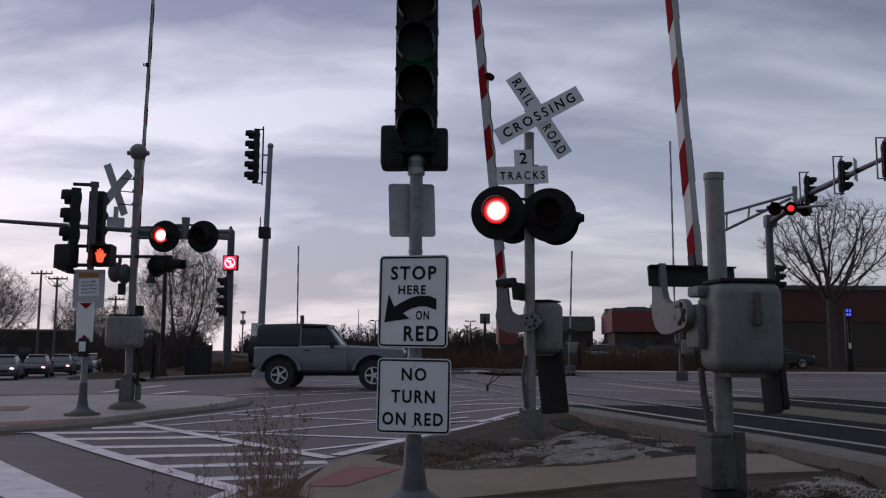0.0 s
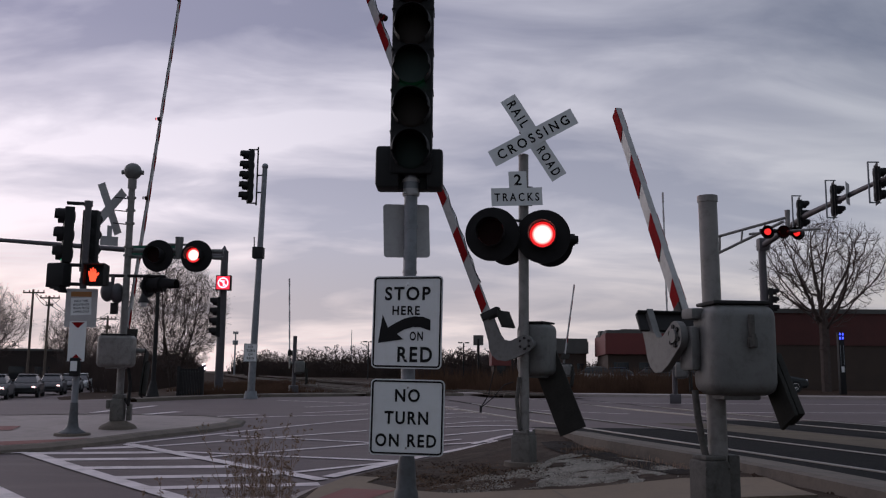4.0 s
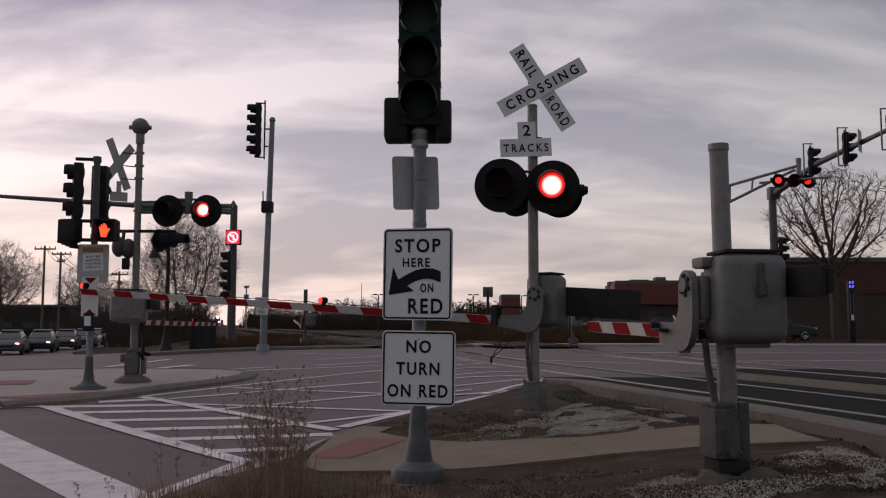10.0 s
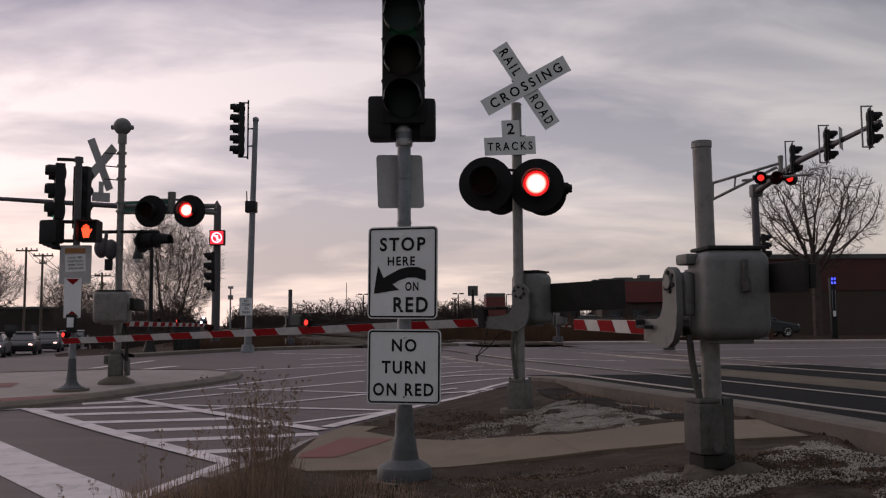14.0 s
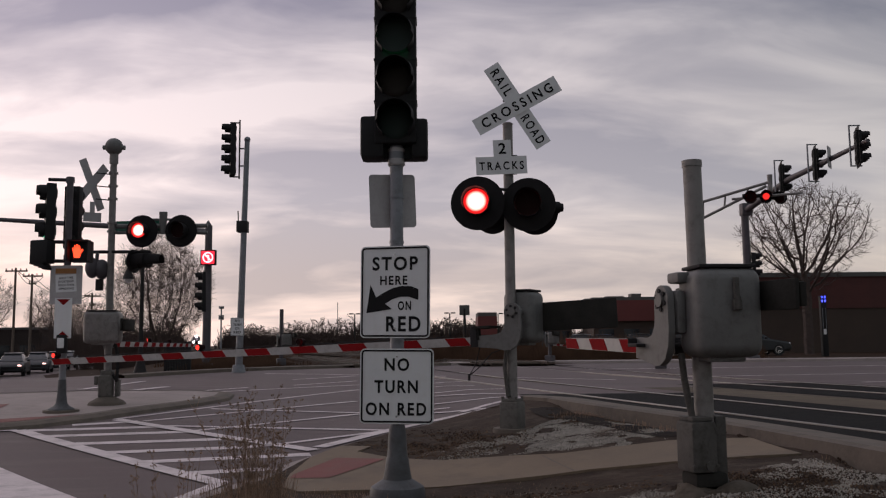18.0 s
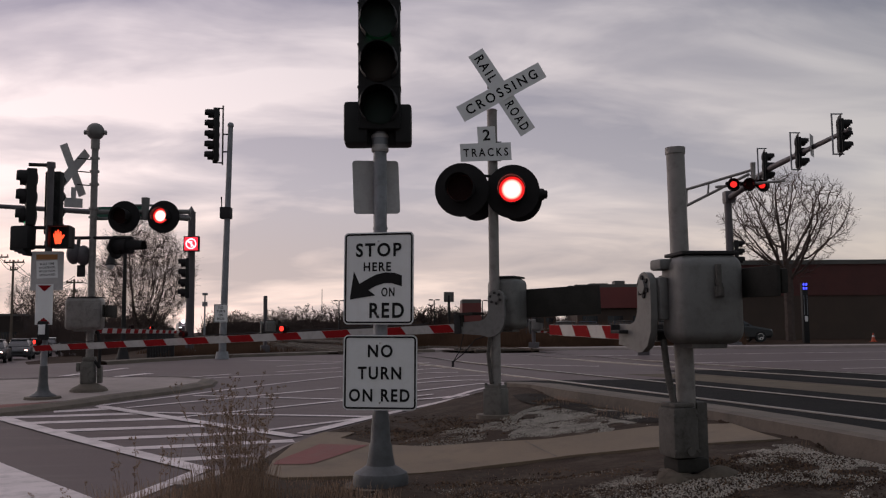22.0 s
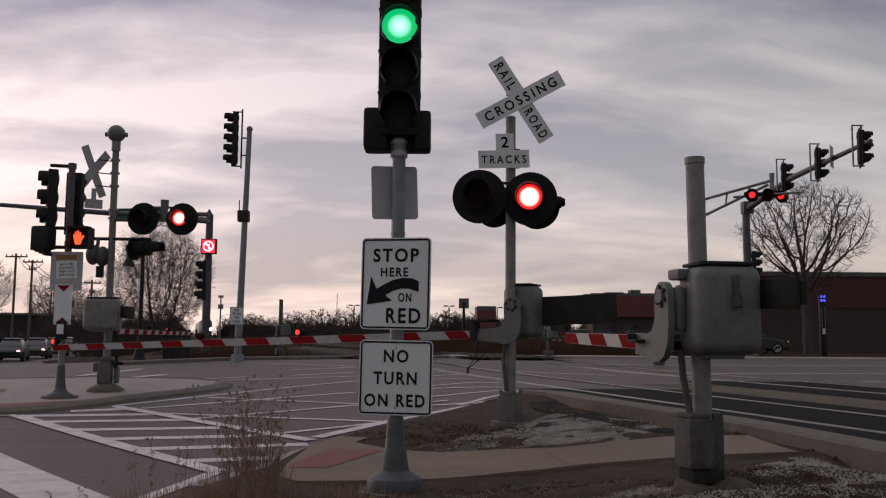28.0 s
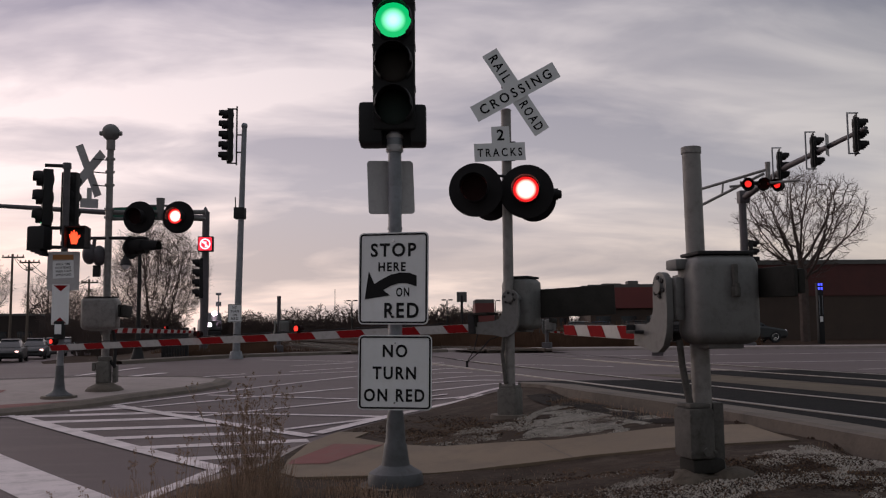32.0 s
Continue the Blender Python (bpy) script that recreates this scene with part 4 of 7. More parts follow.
word(s2, "TURN", 0.36, 0.105, -0.005, -0.005)
word(s2, "ON RED", 0.50, 0.105, -0.005, -0.185)
for p, zz in ((s1, (0.31, -0.30)), (s2, (0.24, -0.245))):
    for z in zz:
        b = Form()
        b.rod((0, 0, 0), (0, -0.006, 0), 0.009, 0.009, 8)
        part("bolt", b, M_CHROME, p, "", Matrix.Translation((0.0, 0, z)))
pl = Form()
pl.plate(rounded(0.40, 0.457, 0.03), 0.004)
part("sign_plate", pl, M_SIGNBACK, sig, "bare aluminium back of a sign", Matrix.Translation((-0.035, 0.07, 2.515 + dz)) @ pose(0, 0, 0, 0, -2.0, 14))
# the signal head seen from the front, with a wider box at its foot
head = signal_head(sig, Matrix.Translation((0, -0.13, 2.975 + dz)), 5, 0.362, plate=False, visor=0.24, colours=(M_LENS_OFF, M_AMBER_OFF, M_GREEN_OFF, M_AMBER_OFF, M_GREEN_OFF))
w = Form()
w.box((-0.20, 0.12, 0.14), (0.20, 0.26, 0.36), None, 0.035)
w.box((0.20, 0.12, 0.13), (0.14, 0.24, 0.34), None, 0.035)
w.box((0.0, 0.17, 0.05), (0.34, 0.14, 0.17), None, 0.01)
part("terminal_box", w, M_SIGBLACK, sig, "black terminal box", Matrix.Translation((0, -0.1, 2.90 + dz)))
GREEN_LENS = lens_mesh(0.150, M_GREEN_ON, M_GREEN_OFF)
gl = part("green_lens", GREEN_LENS, None, head, "green lens")
gm = pose(0, -0.085, 2.5 * 0.362)
MOVES.append((gl, [(0, gm @ pose(0, 0, 0, 0, 0, 180)), (26.5, gm @ pose(0, 0, 0, 0, 0, 180)), (26.5 + 1 / 30, gm @ pose(0, 0, 0, 0, 0, 240)),
                   (26.5 + 2 / 30, gm @ pose(0, 0, 0, 0, 0, 300)), (26.6, gm @ pose(0, 0, 0, 0, 0, 360)), (32, gm @ pose(0, 0, 0, 0, 0, 360))]))


# ---- the crossing signal with the long gate ----
CX, CY = 0.905, 10.98
CZ = island_z(CX, CY) - 0.04
xs = thing("crossing_signal", to_local(151.45, (CX, CY, CZ)), "railway crossing signal with crossbuck, red flashers and gate on the verge", "crossing signal", "crossing signals")
INV = to_local(151.45, (CX, CY, CZ)).inverted()


def world_at(x, y, z, yaw=0.0, tilt=0.0):
    """A pose given in the world, for a part of the crossing signal."""
    return INV @ Matrix.Translation((x, y, z)) @ pose(0, 0, 0, 0, tilt, yaw)


f = Form()
f.rod((0, 0, 0.30), (0, 0, 4.05 - CZ), 0.066, 0.062, 22)
f.rod((0, 0, 4.05 - CZ), (0, 0, 4.07 - CZ), 0.07, 0.05, 22)
f.rod((0, 0, 2.93 - CZ), (0, 0, 3.10 - CZ), 0.085, 0.085, 20)
part("mast", f, M_ALU, xs)
f = Form()
f.box((0, 0, 0.19), (0.25, 0.25, 0.36), None, 0.035)
f.box((0, 0, 0.38), (0.21, 0.21, 0.05), None, 0.015)
for a in (-1, 1):
    for b in (-1, 1):
        f.rod((a * 0.09, b * 0.09, 0.36), (a * 0.09, b * 0.09, 0.43), 0.018, 0.018, 8)
part("base", f, M_JBOX2, xs, "cast junction box base")
f = Form()
f.rod((0, 0, -0.3), (0, 0, 0.05), 0.30, 0.24, 20)
part("footing", f, M_CURB, xs, "rough concrete footing")


def blade(w, l):
    f = Form()
    f.plate([(-l / 2, -w / 2), (l / 2, -w / 2), (l / 2, w / 2), (-l / 2, w / 2)], 0.004)
    return f


xb = part("crossbuck_blade", blade(0.215, 1.20), M_SIGNWHITE, xs, "white crossbuck blade lettered crossing", world_at(1.02, 10.86, 4.262, 4, -29.5))
word(xb, "CROSSING", 1.02, 0.125, 0, 0, bold=0.02, gap=1.45)
xb2 = part("crossbuck_blade", blade(0.215, 1.20), M_SIGNWHITE, xs, "white crossbuck blade lettered railroad", world_at(1.022, 10.875, 4.262, 4, 57))
word(xb2, "RAIL", 0.36, 0.125, -0.355, 0, bold=0.02, gap=1.45)
word(xb2, "ROAD", 0.40, 0.125, 0.355, 0, bold=0.02, gap=1.45)
tp = part("track_count_panel", blade(0.225, 0.64), M_SIGNWHITE, xs, "white two tracks panel", world_at(0.812, 10.86, 3.50, 4, -2.5))
word(tp, "TRACKS", 0.56, 0.105, 0, -0.005, bold=0.02, gap=1.45)
nb = part("track_count_number", blade(0.215, 0.225), M_SIGNWHITE, xs, "white panel with the figure two", world_at(0.822, 10.862, 3.715, 4, -2.5))
word(nb, "2", 0.095, 0.14, 0, 0, bold=0.02, gap=1.45)
for z in (3.24, 3.16):
    f = Form()
    f.rod((0.5, 10.93, z), (1.12, 10.93, z - 0.06), 0.018, 0.018, 10)
    part("crossarm", f, M_BLACK, xs, "dark crossarm", INV)
for z in (3.62, 3.42, 4.2, 4.35):
    f = Form()
    f.box((0.93, 10.93, z), (0.16, 0.1, 0.03))
    part("clamp", f, M_BLACK, xs, "dark sign clamp", INV)
flasher(xs, world_at(0.505, 10.82, 3.02, -9), True)
flasher(xs, world_at(1.135, 10.84, 3.0, -9), False)
flasher(xs, world_at(0.72, 11.2, 2.93, 160), None, 0.25)
flasher(xs, world_at(1.27, 11.2, 2.95, 160), None, 0.285)
f = Form()
f.rod((1.40, 11.1, 3.0), (1.555, 11.1, 3.0), 0.085, 0.075, 14)
f.rod((1.555, 11.1, 3.0), (1.60, 11.1, 3.0), 0.06, 0.05, 14)
part("side_lamp", f, M_FLASH, xs, "small black side lamp", INV)
case(xs, (-0.06, -0.27, 1.62 - CZ), (0.40, 0.44, 0.64))
f = Form()
f.tube([(0.02, 0.09, 1.28 - CZ), (0.05, 0.10, 1.0 - CZ), (0.02, 0.085, 0.66 - CZ), (0.0, 0.07, 0.45)], 0.024, 8)
part("conduit", f, M_JBOX, xs, "black cable conduit")
arm2 = gate_arm(xs, (-0.10, 0.20, 1.68 - CZ), 8.23, 0.34, 0.55, 0.105, 0.098, weight=1.12, wide=0.36, sag=-0.06)
f = Form()
f.tube([(0.35, 0.12, 1.34 - CZ), (0.42, 0.13, 1.05 - CZ), (0.52, 0.13, 0.90 - CZ), (0.36, 0.13, 1.02 - CZ), (0.22, 0.1, 1.18 - CZ), (0.1, 0.09, 1.22 - CZ)], 0.006, 6)
f.rod((0.52, 0.13, 0.92 - CZ), (0.52, 0.13, 0.84 - CZ), 0.016, 0.016, 8)
part("loose_cable", f, M_BLACK, xs, "slack cable with a plug")


# ---- the pedestrian gate ----
PX, PY = 1.835, 6.2
PZ = island_z(PX, PY) - 0.04
pg = thing("pedestrian_gate", to_local(102.0, (PX, PY, PZ)), "short striped pedestrian gate with grey mechanism case on a post", "crossing gate")
f = Form()
f.rod((0, 0, 0.35), (-0.012, 0.03, 2.565 - PZ), 0.066, 0.064, 24)
f.rod((-0.012, 0.03, 2.53 - PZ), (-0.012, 0.03, 2.575 - PZ), 0.070, 0.070, 24)
part("post", f, M_ALU, pg)
case(pg, (-0.16, -0.055, 1.49 - PZ), (0.40, 0.46, 0.60), Matrix.Translation((-0.16, -0.055, 0)) @ Matrix.Rotation(radians(-7), 4, "Z") @ Matrix.Translation((0.16, 0.055, 0)))
f = Form()
f.box((-0.385, -0.055, 1.62 - PZ), (0.03, 0.035, 0.2), None, 0.008)
f.rod((-0.40, -0.055, 1.59 - PZ), (-0.40, -0.055, 1.51 - PZ), 0.02, 0.02, 10)
f.box((-0.39, -0.055, 1.535 - PZ), (0.035, 0.06, 0.07), None, 0.01)
part("hasp", f, M_JBOX, pg, "hasp with a padlock")
f = Form()
f.box((-0.03, 0.205, 1.50 - PZ), (0.19, 0.07, 0.30), None, 0.03)
f.box((-0.06, 0.19, 1.735 - PZ), (0.16, 0.10, 0.075), None, 0.02)
part("bearing_housing", f, M_CASE, pg, "cast bearing housing")
f = Form()
f.box((-0.03, 0.085, 0.33), (0.24, 0.19, 0.34), None, 0.03)
f.box((-0.03, 0.085, 0.515), (0.20, 0.15, 0.03), None, 0.01)
f.box((0.0, -0.085, 0.30), (0.13, 0.08, 0.46), None, 0.015)
f.tube([(0.0, -0.085, 0.12), (-0.02, -0.11, 0.04), (-0.06, -0.17, -0.02)], 0.055, 10)
f.rod((-0.145, 0.06, 0.21), (-0.165, 0.06, 0.21), 0.03, 0.03, 12)
for q in (0.0, 0.17):
    for z in (0.21, 0.45):
        f.rod((-0.15, q, z), (-0.16, q, z), 0.012, 0.012, 8)
part("junction_box", f, M_JBOX, pg, "grey junction box at the foot")
f = Form()
f.box((-0.02, 0.03, 0.11), (0.22, 0.24, 0.10), None, 0.03)
part("anchor_plate", f, M_WEIGHT, pg, "dark anchor plate")
f = Form()
f.rod((0, 0, -0.35), (0, 0, 0.05), 0.25, 0.20, 11)
f.ball((-0.14, -0.15, -0.06), 0.21, 14, 9, (1, 1, 0.8))
f.ball((-0.05, 0.12, -0.05), 0.17, 10, 7, (1, 1, 0.8))
for v in f.bm.verts:
    v.co += 0.03 * Vector(noise.noise_vector(v.co * 7.0))
part("footing", f, M_ROUGH, pg, "lumpy dark concrete footing")
f = Form()
f.tube([(-0.02, 0.17, 1.22 - PZ), (-0.03, 0.16, 1.05 - PZ), (-0.02, 0.13, 0.9 - PZ), (-0.02, 0.10, 0.50)], 0.024, 10)
part("conduit", f, M_JBOX, pg, "black cable conduit")
PED_SWING = [(0, 82.2), (1.6, 81.3), (2.5, 77), (3, 71), (3.5, 64.3), (4.0, 58), (4.5, 52), (5.0, 46), (5.5, 39.7), (6, 32.6), (6.5, 27.2), (7, 23.5), (7.5, 19.0), (8, 14.3), (8.5, 9.6), (9, 5.2), (9.5, 1.8), (10, 1.0), (10.5, 0.9), (32, 0.9)]
arm1 = gate_arm(pg, (0.0, 0.30, 1.585 - PZ), 2.7, 0.335, 0.42, 0.12, 0.10, lamps=False, stripe=0.34, scale=0.98, weight=0.68, wide=0.20, inset=-0.30, swing=PED_SWING)


# ---- the corner across the crosswalk: pedestrian signal pole ----
def on_isle(x, y):
    return gz(x, y) + 0.09


QX, QY = -7.29, 17.45
NEAR = 0.855  # both corner poles are scaled about the camera position to fit its view
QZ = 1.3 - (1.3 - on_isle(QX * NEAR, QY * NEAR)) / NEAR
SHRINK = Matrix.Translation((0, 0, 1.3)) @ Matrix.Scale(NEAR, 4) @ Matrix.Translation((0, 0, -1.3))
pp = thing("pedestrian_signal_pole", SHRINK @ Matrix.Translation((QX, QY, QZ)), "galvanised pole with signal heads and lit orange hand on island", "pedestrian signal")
f = Form()
f.lathe([(0.25, 0), (0.24, 0.06), (0.15, 0.11), (0.11, 0.16), (0.095, 0.26), (0.084, 0.34), (0.074, 0.62)], 20)
part("base", f, M_POLEBASE, pp, "flared cast pole base")
f = Form()
f.rod((0, 0, -0.1), (0, 0, 0.04), 0.36, 0.33, 24)
part("footing", f, M_CURB, pp, "round concrete footing")
f = Form()
f.rod((0, 0, 0.6), (0.02, 0, 2.9 - QZ), 0.064, 0.062, 18)
part("pole", f, M_GALV, pp)
f = Form()
f.rod((0.02, 0, 2.9 - QZ), (0.02, 0, 4.62 - QZ), 0.066, 0.064, 18)
f.rod((0.02, 0, 3.02 - QZ), (0.02, 0, 3.10 - QZ), 0.078, 0.078, 18)
f.rod((0.02, 0, 4.55 - QZ), (0.02, 0, 4.66 - QZ), 0.085, 0.08, 18)
part("upper_pole", f, M_MAST, pp, "dark upper pole")


def at_isle(x, y, z, yaw=0.0, tilt=0.0):
    return Matrix.Translation((x - QX, y - QY, z - QZ)) @ pose(0, 0, 0, 0, tilt, yaw)


signal_head(pp, at_isle(-7.70, 17.35, 3.40, -62), 3, 0.37, plate=False, visor=0.17, colours=(M_LENS_OFF, M_AMBER_OFF, M_GREEN_DIM))
f = Form()
f.box((0, 0, 0), (0.38, 0.3, 0.46), None, 0.05)
for k in range(4):
    f.box((-0.06 + 0.06 * k, 0, -0.22 - 0.035 * k), (0.26 - 0.06 * k, 0.26, 0.05), None, 0.01)
part("louvre_box", f, M_SIGBLACK, pp, "black lower signal box", at_isle(-7.70, 17.3, 3.15, -10))
signal_head(pp, at_isle(-7.31, 17.84, 3.26, 178), 4, 0.315, plate=False, visor=0.18)
f = Form()
for z, xa in ((4.60, -7.66), (3.36, -7.66), (2.98, -7.56)):
    f = Form()
    f.tube([(xa, 17.35, z), (-7.2, 17.46, z)], 0.035, 8)
    part("bracket", f, M_BLACK, pp, "dark mounting bracket", Matrix.Translation((-QX, -QY, -QZ)))
f = Form()
f.box((0, 0.1, 0), (0.40, 0.22, 0.42), None, 0.03)
f.box((0, -0.09, 0.20), (0.40, 0.2, 0.02))
f.box((0.19, -0.09, 0.0), (0.02, 0.2, 0.40))
f.box((-0.19, -0.09, 0.0), (0.02, 0.2, 0.40))
hb = part("walk_signal", f, M_SIGBLACK, pp, "black pedestrian signal box", at_isle(-6.93, 17.2, 3.15, 4))
f = Form()
palm = [(-0.055, -0.13), (0.05, -0.13), (0.075, -0.03), (0.115, 0.02), (0.10, 0.05), (0.06, 0.02), (0.05, 0.10), (0.03, 0.12), (0.015, 0.05), (0.005, 0.14), (-0.02, 0.14), (-0.02, 0.05), (-0.045, 0.12), (-0.065, 0.11), (-0.06, 0.03), (-0.08, 0.07), (-0.10, 0.06), (-0.075, -0.04)]
f.plate(palm, 0.004, Matrix.Translation((-0.05, -0.012, 0.0)))
part("hand_symbol", f, M_HAND_ON, hb, "lit orange raised hand")
bp = sign_panel(pp, "sign_plate", 0.62, 0.76, at_isle(-7.24, 17.35, 2.51, 2), 0.03, False, M_SIGNBACK, "grey back plate")
f = Form()
f.plate([(-0.20, -0.05), (0.20, -0.05), (0.20, 0.05), (-0.20, 0.05)], 0.002, Matrix.Translation((-0.01, -0.006, 0.27)))
part("orange_header", f, M_ORANGE, bp, "orange sign header")
f = Form()
f.plate([(-0.20, -0.17), (0.20, -0.17), (0.20, 0.17), (-0.20, 0.17)], 0.002, Matrix.Translation((0, -0.008, 0.03)) @ pose(0, 0, 0, 0, -3, 0))
wp = part("white_notice", f, M_SIGNWHITE, bp, "white notice about shortened walk time")
for k, body in enumerate(("WALK TIME", "SHORTENED", "WHEN TRAIN", "APPROACHES")):
    word(bp, body, 0.30 if k else 0.27, 0.045, 0.004 * (k - 1), 0.135 - 0.07 * k, roll=3, bold=0.02, out=0.009)
lp = sign_panel(pp, "arrow_sign_panel", 0.33, 0.78, at_isle(-7.27, 17.33, 1.86, 2), 0.01, False, M_SIGNWHITE, "white sign with red triangles")
for z, sg in ((0.37, -1), (-0.37, 1)):
    f = Form()
    f.plate([(-0.13, z), (0.13, z), (0, z + sg * 0.12)], 0.002, Matrix.Translation((0, -0.004, 0)))
    part("red_triangle", f, M_RED, lp)
f = Form()
f.box((0, 0, 0), (0.18, 0.14, 0.36), None, 0.02)
pb = part("push_button_box", f, M_SIGBLACK, pp, "black push-button box", at_isle(-7.27, 17.33, 1.36))
f = Form()
f.box((0, -0.075, 0.02), (0.13, 0.01, 0.19), None, 0.004)
part("button_label", f, M_SIGNWHITE, pb, "white button label")

# ---- the crossing signal on the corner island ----
LX, LY = -6.93, 18.85
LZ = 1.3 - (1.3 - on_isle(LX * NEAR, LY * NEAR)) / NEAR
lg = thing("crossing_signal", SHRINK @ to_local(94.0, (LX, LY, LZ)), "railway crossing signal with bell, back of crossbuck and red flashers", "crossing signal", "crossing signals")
LINV = to_local(94.0, (LX, LY, LZ)).inverted()


def at_left(x, y, z, yaw=0.0, tilt=0.0):
    return LINV @ Matrix.Translation((x, y, z)) @ pose(0, 0, 0, 0, tilt, yaw)


f = Form()
f.rod((0, 0, 0.5), (-0.08, -0.02, 5.42 - LZ), 0.078, 0.068, 20)
f.rod((-0.075, -0.02, 5.20 - LZ), (-0.08, -0.02, 5.42 - LZ), 0.092, 0.09, 20)
for z in (4.98, 4.70, 4.42, 3.9, 3.72):
    f.rod((-0.06, -0.015, z - LZ), (-0.06, -0.015, z + 0.04 - LZ), 0.098, 0.098, 20)
part("mast", f, M_ALU, lg)
f = Form()
f.ball((-0.09, -0.02, 5.57 - LZ), 0.185, 20, 14)
f.rod((-0.09, -0.25, 5.55 - LZ), (-0.09, 0.21, 5.55 - LZ), 0.05, 0.05, 10)
part("bell", f, M_CASE, lg, "round grey crossing bell")
f = Form()
f.box((0, 0.02, 0.38), (0.30, 0.27, 0.48), None, 0.05, 3)
f.box((0.06, -0.20, 0.34), (0.16, 0.09, 0.36), None, 0.02)
f.box((-0.05, 0.20, 0.50), (0.14, 0.08, 0.18), None, 0.02)
f.box((0, 0.0, 0.66), (0.24, 0.24, 0.1), None, 0.03)
part("base", f, M_JBOX2, lg, "weathered cast junction box base")
f = Form()
f.lathe([(0.40, -0.1), (0.38, 0.03), (0.33, 0.08), (0.24, 0.12), (0.17, 0.16)], 9)
part("footing", f, M_CURB, lg, "rough concrete footing")
for tilt in (63, -50):
    part("crossbuck_blade", blade(0.20, 1.14), M_SIGNBACK, lg, "bare back of a crossbuck blade", at_left(-7.30, 18.6 + (0.03 if tilt > 0 else 0), 4.72, 61, tilt))
part("track_count_panel", blade(0.2, 0.36), M_SIGNBACK, lg, "bare back of a small panel", at_left(-7.28, 18.65, 4.03, 30, 0))
part("track_count_number", blade(0.24, 0.10), M_SIGNBACK, lg, "bare back of a small panel", at_left(-7.28, 18.64, 4.24, 30, 0))
for z in (4.98, 4.70, 4.42):
    f = Form()
    f.rod((-6.95, 18.85, z), (-7.22, 18.65, z), 0.012, 0.012, 6)
    part("crossbuck_bracket", f, M_BLACK, lg, "thin black bracket", LINV)
for xa, xb_, z, r in ((-6.95, -4.9, 3.86, 0.05), (-6.95, -4.9, 3.72, 0.035), (-6.1, -5.6, 4.0, 0.025)):
    f = Form()
    f.tube([(xa, 18.87, z), (xb_, 18.9, z)], r, 10)
    part("crossarm", f, M_CASE, lg, "dark crossarm for the flashers", LINV)
f = Form()
f.rod((-5.85, 18.88, 3.7), (-5.85, 18.88, 4.16), 0.07, 0.09, 12)
part("arm_joint", f, M_CASE, lg, "cast crossarm joint", LINV)
flasher(lg, at_left(-6.26, 18.75, 3.735, -6), True, 0.345)
flasher(lg, at_left(-5.43, 18.75, 3.735, -6), False, 0.345)
f = Form()
f.tube([(-7.5, 18.75, 3.30), (-6.1, 18.8, 3.30), (-6.05, 18.78, 3.18)], 0.035, 8)
part("lower_crossarm", f, M_BLACK, lg, "dark lower crossarm", LINV)
f = Form()
f.ball((-0.08, 0, -0.01), 0.19, 16, 10, (0.75, 1, 1.15))
f.ball((0.10, 0.06, -0.04), 0.19, 16, 10, (0.75, 1, 1.15))
f.rod((0, 0, 0.05), (0.02, 0, 0.34), 0.04, 0.04, 8)
part("back_lamp", f, M_MAST, lg, "grey rounded backs of a pair of lamps", at_left(-7.20, 18.75, 2.97))
flasher(lg, at_left(-6.42, 18.80, 3.10, 74), None, 0.25)
f = Form()
f.shell(0.165, -0.25, -0.62, seg=20, thick=0.01, a0=-20, a1=200, flare=-0.03)
f.rod((0, -0.05, 0), (0, -0.35, 0), 0.15, 0.14, 16)
part("long_hood", f, M_FLASH, lg, "long black lamp hood", at_left(-6.42, 18.80, 3.10, 80))
f = Form()
f.box((0, 0, 0), (0.14, 0.1, 0.24), None, 0.01)
part("relay_box", f, M_BLACK, lg, "small dark box", at_left(-7.12, 18.75, 2.60))
lc = case(lg, (-0.22, 0.05, 1.70 - LZ), (0.42, 0.72, 0.66), material=M_ALU)
f = Form()
f.box((-0.44, -0.14, 1.68 - LZ), (0.03, 0.34, 0.50), None, 0.012)
f.rod((-0.455, -0.02, 1.70 - LZ), (-0.475, -0.02, 1.70 - LZ), 0.03, 0.03, 10)
f.box((-0.455, -0.24, 1.80 - LZ), (0.03, 0.14, 0.03), None, 0.008)
part("access_door", f, M_ALU, lc, "grey access door with a round lock")
f = Form()
f.tube([(-0.05, -0.16, 1.35 - LZ), (-0.05, -0.22, 1.05 - LZ), (-0.03, -0.2, 0.6 - LZ), (0, -0.1, 0.62)], 0.035, 8)
part("conduit", f, M_BLACK, lg, "black cable conduit")
arm3 = gate_arm(lg, (0.0, 0.10, 1.72 - LZ), 10.0, 0.36, 0.6, 0.12, 0.09, swing=[(0, 86.3), (2.4, 86.3), (3, 84.6), (3.5, 79.5), (4, 71.5), (4.5, 62.5), (5, 53.5), (5.5, 44.5)] + [(t, max(-0.25, a - 4)) for t, a in SWING if t >= 6], weight=1.0, wide=0.25)
f = Form()
f.plate([(-0.55, -0.11), (0.55, -0.11), (0.55, 0.11), (-0.55, 0.11)], 0.01)
part("street_name_panel", f, M_GREENSIGN, lg, "green street-name plate", at_left(-6.45, 19.1, 3.9, -8))


